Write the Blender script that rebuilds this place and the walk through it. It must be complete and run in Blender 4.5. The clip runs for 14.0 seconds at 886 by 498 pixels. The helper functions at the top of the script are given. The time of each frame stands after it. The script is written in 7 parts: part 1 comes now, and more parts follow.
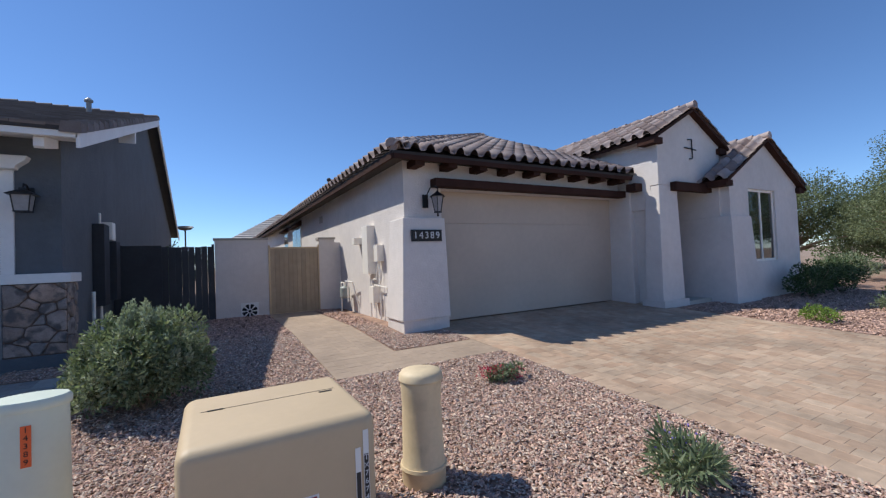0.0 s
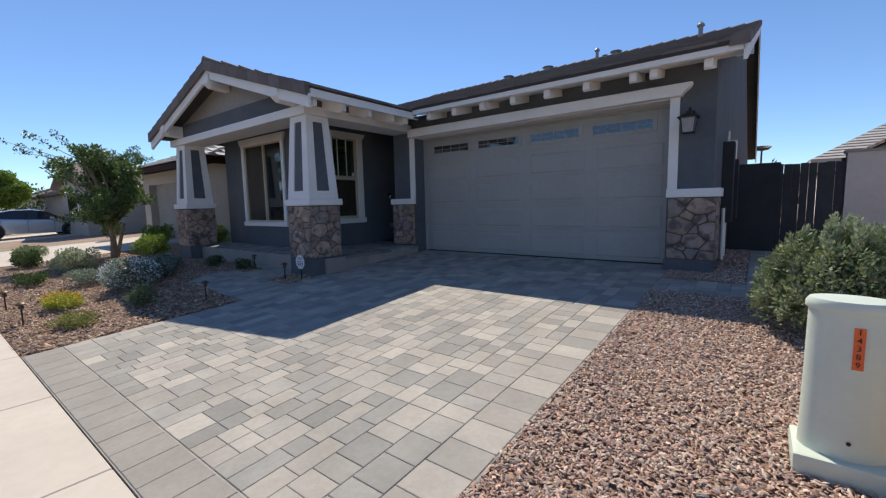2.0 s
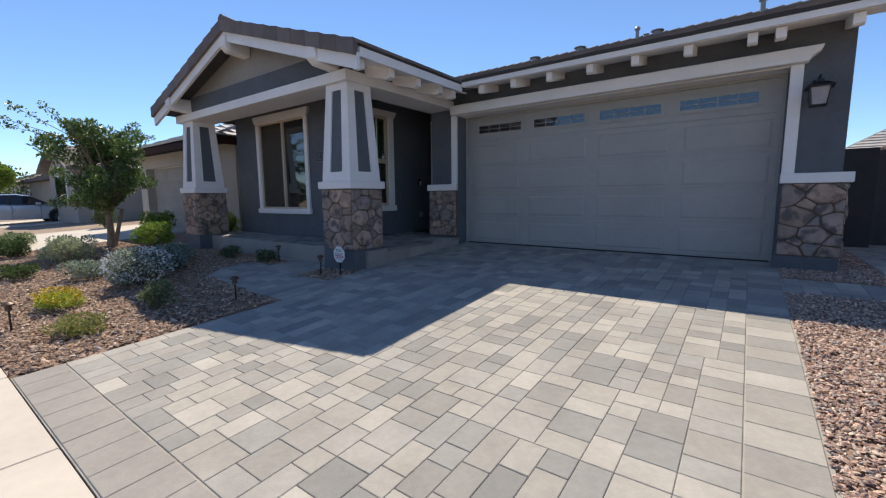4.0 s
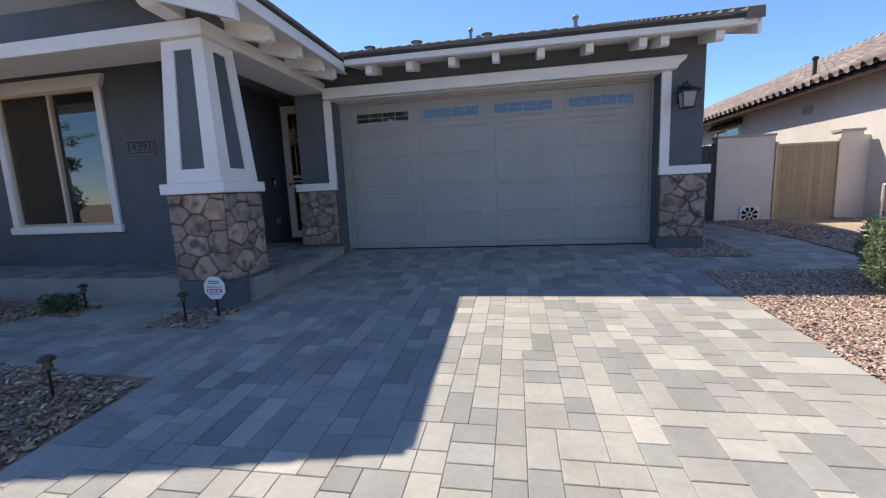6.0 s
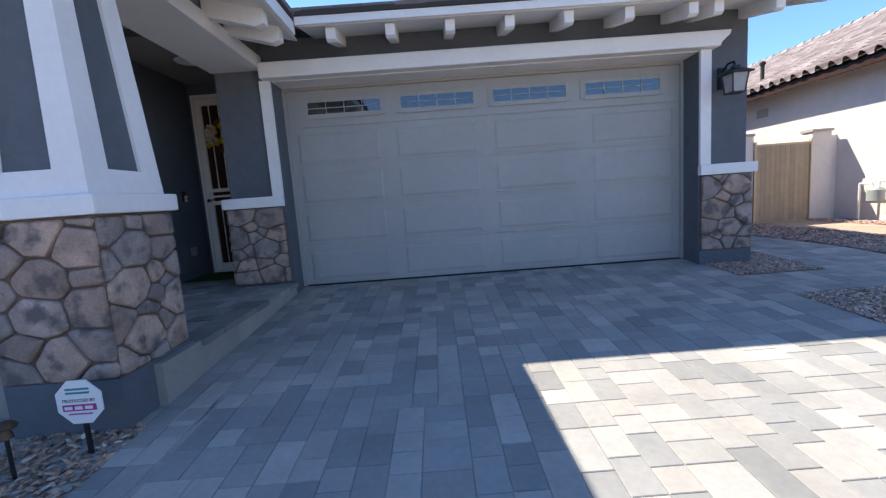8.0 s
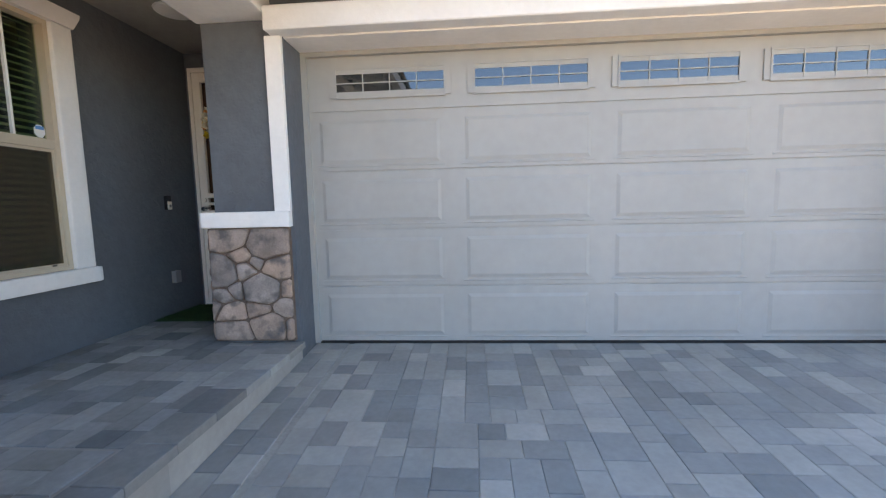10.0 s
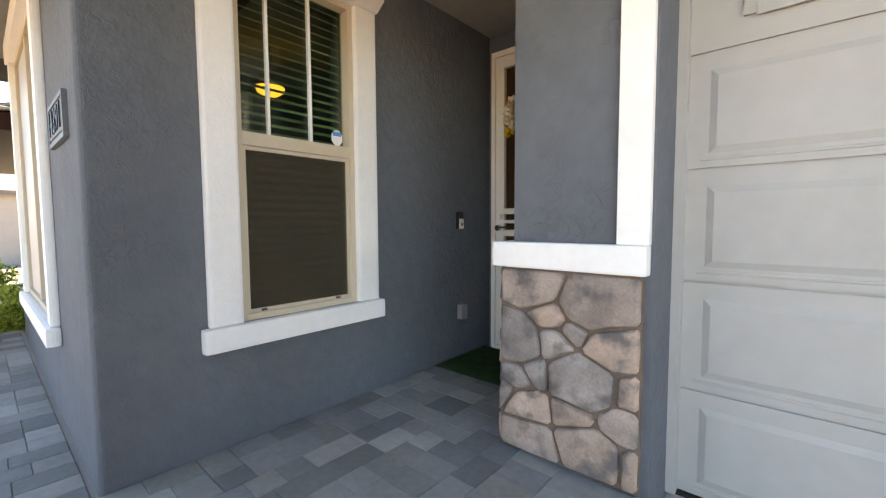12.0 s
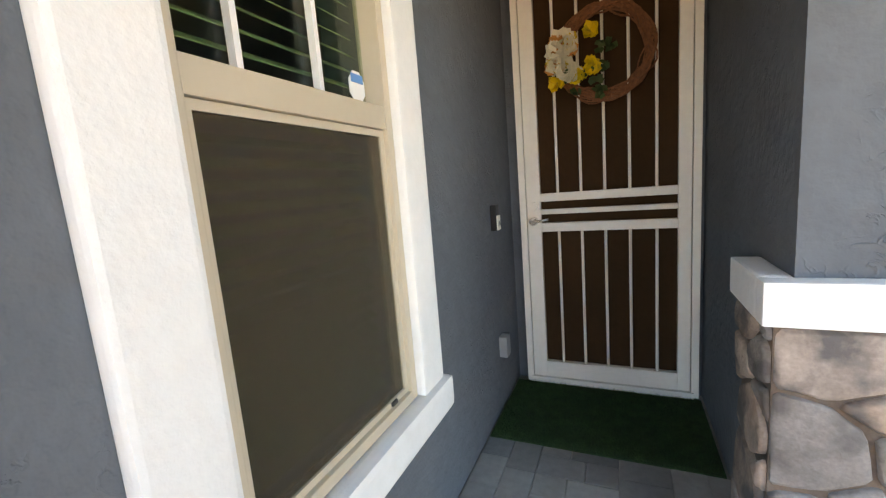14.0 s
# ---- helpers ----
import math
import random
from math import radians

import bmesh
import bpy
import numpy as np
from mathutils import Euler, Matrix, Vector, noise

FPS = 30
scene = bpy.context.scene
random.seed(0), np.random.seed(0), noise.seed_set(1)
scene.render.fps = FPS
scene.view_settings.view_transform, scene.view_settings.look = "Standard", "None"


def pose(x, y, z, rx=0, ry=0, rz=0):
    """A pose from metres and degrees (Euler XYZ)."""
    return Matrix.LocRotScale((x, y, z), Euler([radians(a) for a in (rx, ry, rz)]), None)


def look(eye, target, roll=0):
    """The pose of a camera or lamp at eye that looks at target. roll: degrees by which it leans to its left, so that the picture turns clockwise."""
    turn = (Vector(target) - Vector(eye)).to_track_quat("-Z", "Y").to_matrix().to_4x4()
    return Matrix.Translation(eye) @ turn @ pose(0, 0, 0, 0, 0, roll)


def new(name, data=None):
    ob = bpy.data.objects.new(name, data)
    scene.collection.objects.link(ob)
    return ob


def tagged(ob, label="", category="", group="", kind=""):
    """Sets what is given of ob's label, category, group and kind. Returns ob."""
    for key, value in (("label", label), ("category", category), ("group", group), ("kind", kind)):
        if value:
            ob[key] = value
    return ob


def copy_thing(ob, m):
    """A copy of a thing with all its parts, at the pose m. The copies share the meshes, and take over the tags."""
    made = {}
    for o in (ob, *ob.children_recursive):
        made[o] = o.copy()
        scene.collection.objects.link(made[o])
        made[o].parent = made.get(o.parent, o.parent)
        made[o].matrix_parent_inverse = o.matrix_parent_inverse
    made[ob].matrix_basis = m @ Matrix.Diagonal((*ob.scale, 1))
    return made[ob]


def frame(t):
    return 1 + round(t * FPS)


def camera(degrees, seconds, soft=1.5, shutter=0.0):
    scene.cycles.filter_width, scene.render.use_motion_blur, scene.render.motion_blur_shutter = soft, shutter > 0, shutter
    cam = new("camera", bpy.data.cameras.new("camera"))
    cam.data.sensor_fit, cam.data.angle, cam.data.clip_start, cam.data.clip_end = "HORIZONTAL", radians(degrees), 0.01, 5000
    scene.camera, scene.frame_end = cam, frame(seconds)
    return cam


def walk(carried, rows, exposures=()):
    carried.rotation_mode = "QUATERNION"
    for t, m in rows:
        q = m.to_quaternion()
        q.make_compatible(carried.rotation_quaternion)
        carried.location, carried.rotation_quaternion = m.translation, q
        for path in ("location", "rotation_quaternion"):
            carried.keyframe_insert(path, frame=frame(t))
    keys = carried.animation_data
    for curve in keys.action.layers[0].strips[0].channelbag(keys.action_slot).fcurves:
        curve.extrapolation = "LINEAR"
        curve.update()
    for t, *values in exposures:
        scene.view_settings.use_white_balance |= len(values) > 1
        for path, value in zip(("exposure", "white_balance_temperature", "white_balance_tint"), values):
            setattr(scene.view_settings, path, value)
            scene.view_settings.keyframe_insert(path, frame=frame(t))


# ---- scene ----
cam = camera(94.3, 14.0, 1.25)
PATH = [
    (0, (-0.103, -0.155, 1.426), (0.885, 1.583, 1.48), -2.3),
    (0.5, (-0.283, -0.139, 1.422), (0.017, 1.838, 1.42), -1.9),
    (1, (-0.568, -0.086, 1.357), (-0.976, 1.871, 1.293), -1.4),
    (1.5, (-0.863, -0.021, 1.35), (-1.785, 1.75, 1.226), -0.9),
    (2, (-1.243, 0.004, 1.316), (-2.453, 1.581, 1.1), -1.3),
    (2.5, (-1.505, 0.111, 1.221), (-2.765, 1.647, 0.991), -0.2),
    (5, (-3.593, 0.171, 1.215), (-4.465, 1.949, 0.94), -1.2),
    (5.5, (-4.021, 0.255, 1.24), (-4.615, 2.143, 0.956), -1.9),
    (6, (-4.357, 0.424, 1.289), (-4.71, 2.371, 0.997), -2.6),
    (6.5, (-4.715, 0.696, 1.274), (-4.861, 2.672, 0.998), -3.2),
    (7, (-4.981, 1.099, 1.301), (-5.002, 3.081, 1.031), -3.8),
    (7.5, (-5.283, 1.506, 1.292), (-5.25, 3.489, 1.037), -4.2),
    (8, (-5.459, 1.976, 1.301), (-5.446, 3.96, 1.053), -4.2),
    (10.5, (-5.953, 4.209, 1.481), (-6.236, 6.18, 1.291), 1.4),
    (11, (-6.099, 4.635, 1.496), (-6.77, 6.51, 1.31), 1.4),
    (11.5, (-6.401, 4.943, 1.534), (-7.5, 6.609, 1.406), -1.2),
    (12, (-6.797, 5.132, 1.554), (-8.116, 6.631, 1.426), -0.3),
    (12.5, (-7.259, 5.239, 1.585), (-8.832, 6.462, 1.414), -3.4),
    (13, (-7.67, 5.221, 1.684), (-9.294, 6.344, 1.365), -6.6),
    (13.5, (-7.999, 5.308, 1.766), (-9.323, 6.782, 1.493), -2.9),
    (14, (-8.291, 5.558, 1.77), (-9.1, 7.362, 1.47), -4.6),
]
# seconds, stops, white balance in kelvin, tint
EXPOSURES = [(0, 0.33, 5950, 10), (0.5, 0.38, 6100, 10), (1.0, 0.42, 6250, 10), (1.5, 0.45, 6450, 10), (2.5, 0.5, 6600, 10), (5.0, 0.82, 6700, 10), (6.5, 1.1, 6350, 10), (7.5, 1.33, 6200, 10), (8.0, 1.5, 6200, 10), (10.5, 3.22, 9200, 10), (11.5, 3.47, 9900, 10), (13.0, 3.7, 10800, 10), (14.0, 4.05, 10800, 10)]
walk(cam, [(t, look(eye, target, roll)) for t, eye, target, roll in PATH], EXPOSURES)

# ---- light ----
cam.data.clip_end = 5000
SUN_DIR = Vector((-0.575, 0.52, 1.0)).normalized()
world = bpy.data.worlds.new("sky")
scene.world = world
world.use_nodes = True
wn = world.node_tree.nodes
sky = wn.new("ShaderNodeTexSky")
sky.sky_type = "NISHITA"
sky.sun_disc = False
sky.sun_elevation = math.asin(SUN_DIR.z)
sky.sun_rotation = math.atan2(SUN_DIR.x, SUN_DIR.y)
sky.altitude = 1800
sky.dust_density = 0.0
sky.ozone_density = 7.0
wn["Background"].inputs["Strength"].default_value = 0.11
world.node_tree.links.new(sky.outputs[0], wn["Background"].inputs[0])
sun = new("sun", bpy.data.lights.new("sun", "SUN"))
sun.data.energy = 3.7
sun.data.angle = radians(0.53)
sun.data.color = (1.0, 0.915, 0.775)
sun.rotation_mode = "QUATERNION"
sun.rotation_quaternion = SUN_DIR.to_track_quat("Z", "Y")
sun.location = (0, 0, 30)


# ---- materials ----
def mat(name, color, rough=0.8, metal=0.0, vary=0.0, scale=4.0, bump=0.0, bump_scale=60.0, spec=0.5, island=0.0, objvar=0.0, hue=None, coat=0.0, dirt=None, marks=0.0, sheer=0.0):
    """A surface: base colour, broad and fine variation, bump; island and objvar vary it from piece to piece; hue is a second colour to mix in by piece."""
    m = bpy.data.materials.new(name)
    m.use_nodes = True
    n, l = m.node_tree.nodes, m.node_tree.links
    b = n["Principled BSDF"]
    b.inputs["Roughness"].default_value = rough
    b.inputs["Metallic"].default_value = metal
    b.inputs["Specular IOR Level"].default_value = spec
    b.inputs["Coat Weight"].default_value = coat
    geo = n.new("ShaderNodeNewGeometry")
    rgb = n.new("ShaderNodeRGB")
    rgb.outputs[0].default_value = (*color, 1)
    out = rgb.outputs[0]

    def mix(kind, fac, a, c):
        x = n.new("ShaderNodeMix")
        x.data_type, x.blend_type = "RGBA", kind
        for sock, v in ((x.inputs[0], fac), (x.inputs[6], a), (x.inputs[7], c)):
            if hasattr(v, "links"):
                l.new(v, sock)
            elif isinstance(v, (int, float)):
                sock.default_value = v
            else:
                sock.default_value = (*v, 1)
        return x.outputs[2]

    def tex(sc, detail=4.0):
        t = n.new("ShaderNodeTexNoise")
        t.inputs["Scale"].default_value = sc
        t.inputs["Detail"].default_value = detail
        l.new(geo.outputs["Position"], t.inputs["Vector"])
        return t.outputs[0]

    def ramp(v, lo, hi, a=0.3, c=0.7):
        r = n.new("ShaderNodeMapRange")
        r.inputs[1].default_value, r.inputs[2].default_value = a, c
        r.inputs[3].default_value, r.inputs[4].default_value = lo, hi
        l.new(v, r.inputs[0])
        return r.outputs[0]

    rnd = None
    if island:
        rnd = geo.outputs["Random Per Island"]
    if objvar:
        rnd = n.new("ShaderNodeObjectInfo").outputs["Random"]
    if rnd is not None:
        if hue:
            w = n.new("ShaderNodeTexWhiteNoise")
            w.noise_dimensions = "1D"
            l.new(rnd, w.inputs[1])
            out = mix("MIX", ramp(w.outputs[0], 0, 1, 0.1, 0.9), out, hue)
        v = island or objvar
        out = mix("MULTIPLY", 1.0, out, grey(n, l, ramp(rnd, 1 - v, 1 + v, 0, 1)))
    if vary:
        out = mix("MULTIPLY", 1.0, out, grey(n, l, ramp(tex(scale), 1 - vary, 1 + vary)))
        out = mix("MULTIPLY", 1.0, out, grey(n, l, ramp(tex(scale * 9, 6), 1 - vary * 0.6, 1 + vary * 0.6)))
    if dirt:
        out = mix("MIX", ramp(tex(dirt[1], 8), 0, dirt[2], 0.5, 0.75), out, dirt[0])
    l.new(out, b.inputs["Base Color"])
    if sheer:
        # thin leaves pass part of the light
        tl, ms = n.new("ShaderNodeBsdfTranslucent"), n.new("ShaderNodeMixShader")
        ms.inputs[0].default_value = sheer
        l.new(mix("MULTIPLY", 1.0, out, (1.1, 1.15, 0.8)), tl.inputs[0])
        l.new(b.outputs[0], ms.inputs[1]), l.new(tl.outputs[0], ms.inputs[2])
        l.new(ms.outputs[0], n["Material Output"].inputs[0])
    if bump:
        bp = n.new("ShaderNodeBump")
        bp.inputs["Strength"].default_value = 1.0
        bp.inputs["Distance"].default_value = bump
        a = n.new("ShaderNodeMath")
        a.operation = "ADD"
        l.new(tex(bump_scale, 3), a.inputs[0])
        l.new(tex(bump_scale * 0.17, 4), a.inputs[1])
        height = a.outputs[0]
        if marks:
            # trowel marks: short curved ridges, in patches
            t = n.new("ShaderNodeTexNoise")
            t.inputs["Scale"].default_value, t.inputs["Detail"].default_value, t.inputs["Distortion"].default_value = 13.0, 3.0, 1.2
            l.new(geo.outputs["Position"], t.inputs["Vector"])
            ridge, dist, patch, broken, scaled = (n.new("ShaderNodeMath") for k in range(5))
            ridge.operation, dist.operation, patch.operation, broken.operation, scaled.operation = "SUBTRACT", "ABSOLUTE", "MULTIPLY", "MULTIPLY", "ADD"
            ridge.inputs[1].default_value = 0.5
            l.new(t.outputs[0], ridge.inputs[0]), l.new(ridge.outputs[0], dist.inputs[0])
            l.new(ramp(dist.outputs[0], marks, 0.0, 0.0, 0.045), patch.inputs[0])
            l.new(ramp(tex(2.3, 3), 0.0, 1.0, 0.47, 0.60), patch.inputs[1])
            l.new(patch.outputs[0], broken.inputs[0]), l.new(ramp(tex(16, 2), 0.0, 1.0, 0.46, 0.56), broken.inputs[1])
            l.new(broken.outputs[0], scaled.inputs[0]), l.new(height, scaled.inputs[1])
            height = scaled.outputs[0]
        l.new(height, bp.inputs["Height"])
        l.new(bp.outputs[0], b.inputs["Normal"])
    return m


def grey(n, l, v):
    c = n.new("ShaderNodeCombineColor")
    for i in range(3):
        l.new(v, c.inputs[i])
    return c.outputs[0]


def glass(name, tint, rough=0.02, opacity=0.35, ior=1.9, body=(0.02, 0.022, 0.022)):
    """Thin window glass: part mirror-like by Fresnel, part see-through, part tinted."""
    m = bpy.data.materials.new(name)
    m.use_nodes = True
    n, l = m.node_tree.nodes, m.node_tree.links
    out = n["Material Output"]
    n.remove(n["Principled BSDF"])
    tr, df, gl = n.new("ShaderNodeBsdfTransparent"), n.new("ShaderNodeBsdfDiffuse"), n.new("ShaderNodeBsdfGlossy")
    tr.inputs[0].default_value = (*tint, 1)
    df.inputs[0].default_value = (*body, 1)
    gl.inputs["Roughness"].default_value = rough
    f0 = ((ior - 1) / (ior + 1)) ** 2
    lw, pw, fr = n.new("ShaderNodeLayerWeight"), n.new("ShaderNodeMath"), n.new("ShaderNodeMapRange")
    lw.inputs[0].default_value = 0.5
    pw.operation = "POWER"
    pw.inputs[1].default_value = 5.0
    fr.inputs[3].default_value, fr.inputs[4].default_value = 1.6 * f0, 1.0
    l.new(lw.outputs["Facing"], pw.inputs[0]), l.new(pw.outputs[0], fr.inputs[0])
    m1, m2 = n.new("ShaderNodeMixShader"), n.new("ShaderNodeMixShader")
    m1.inputs[0].default_value = opacity
    l.new(tr.outputs[0], m1.inputs[1]), l.new(df.outputs[0], m1.inputs[2])
    l.new(fr.outputs[0], m2.inputs[0]), l.new(m1.outputs[0], m2.inputs[1]), l.new(gl.outputs[0], m2.inputs[2])
    l.new(m2.outputs[0], out.inputs[0])
    return m


def glow(name, color, strength):
    m = bpy.data.materials.new(name)
    m.use_nodes = True
    b = m.node_tree.nodes["Principled BSDF"]
    b.inputs["Base Color"].default_value = (*color, 1)
    b.inputs["Emission Color"].default_value = (*color, 1)
    b.inputs["Emission Strength"].default_value = strength
    return m


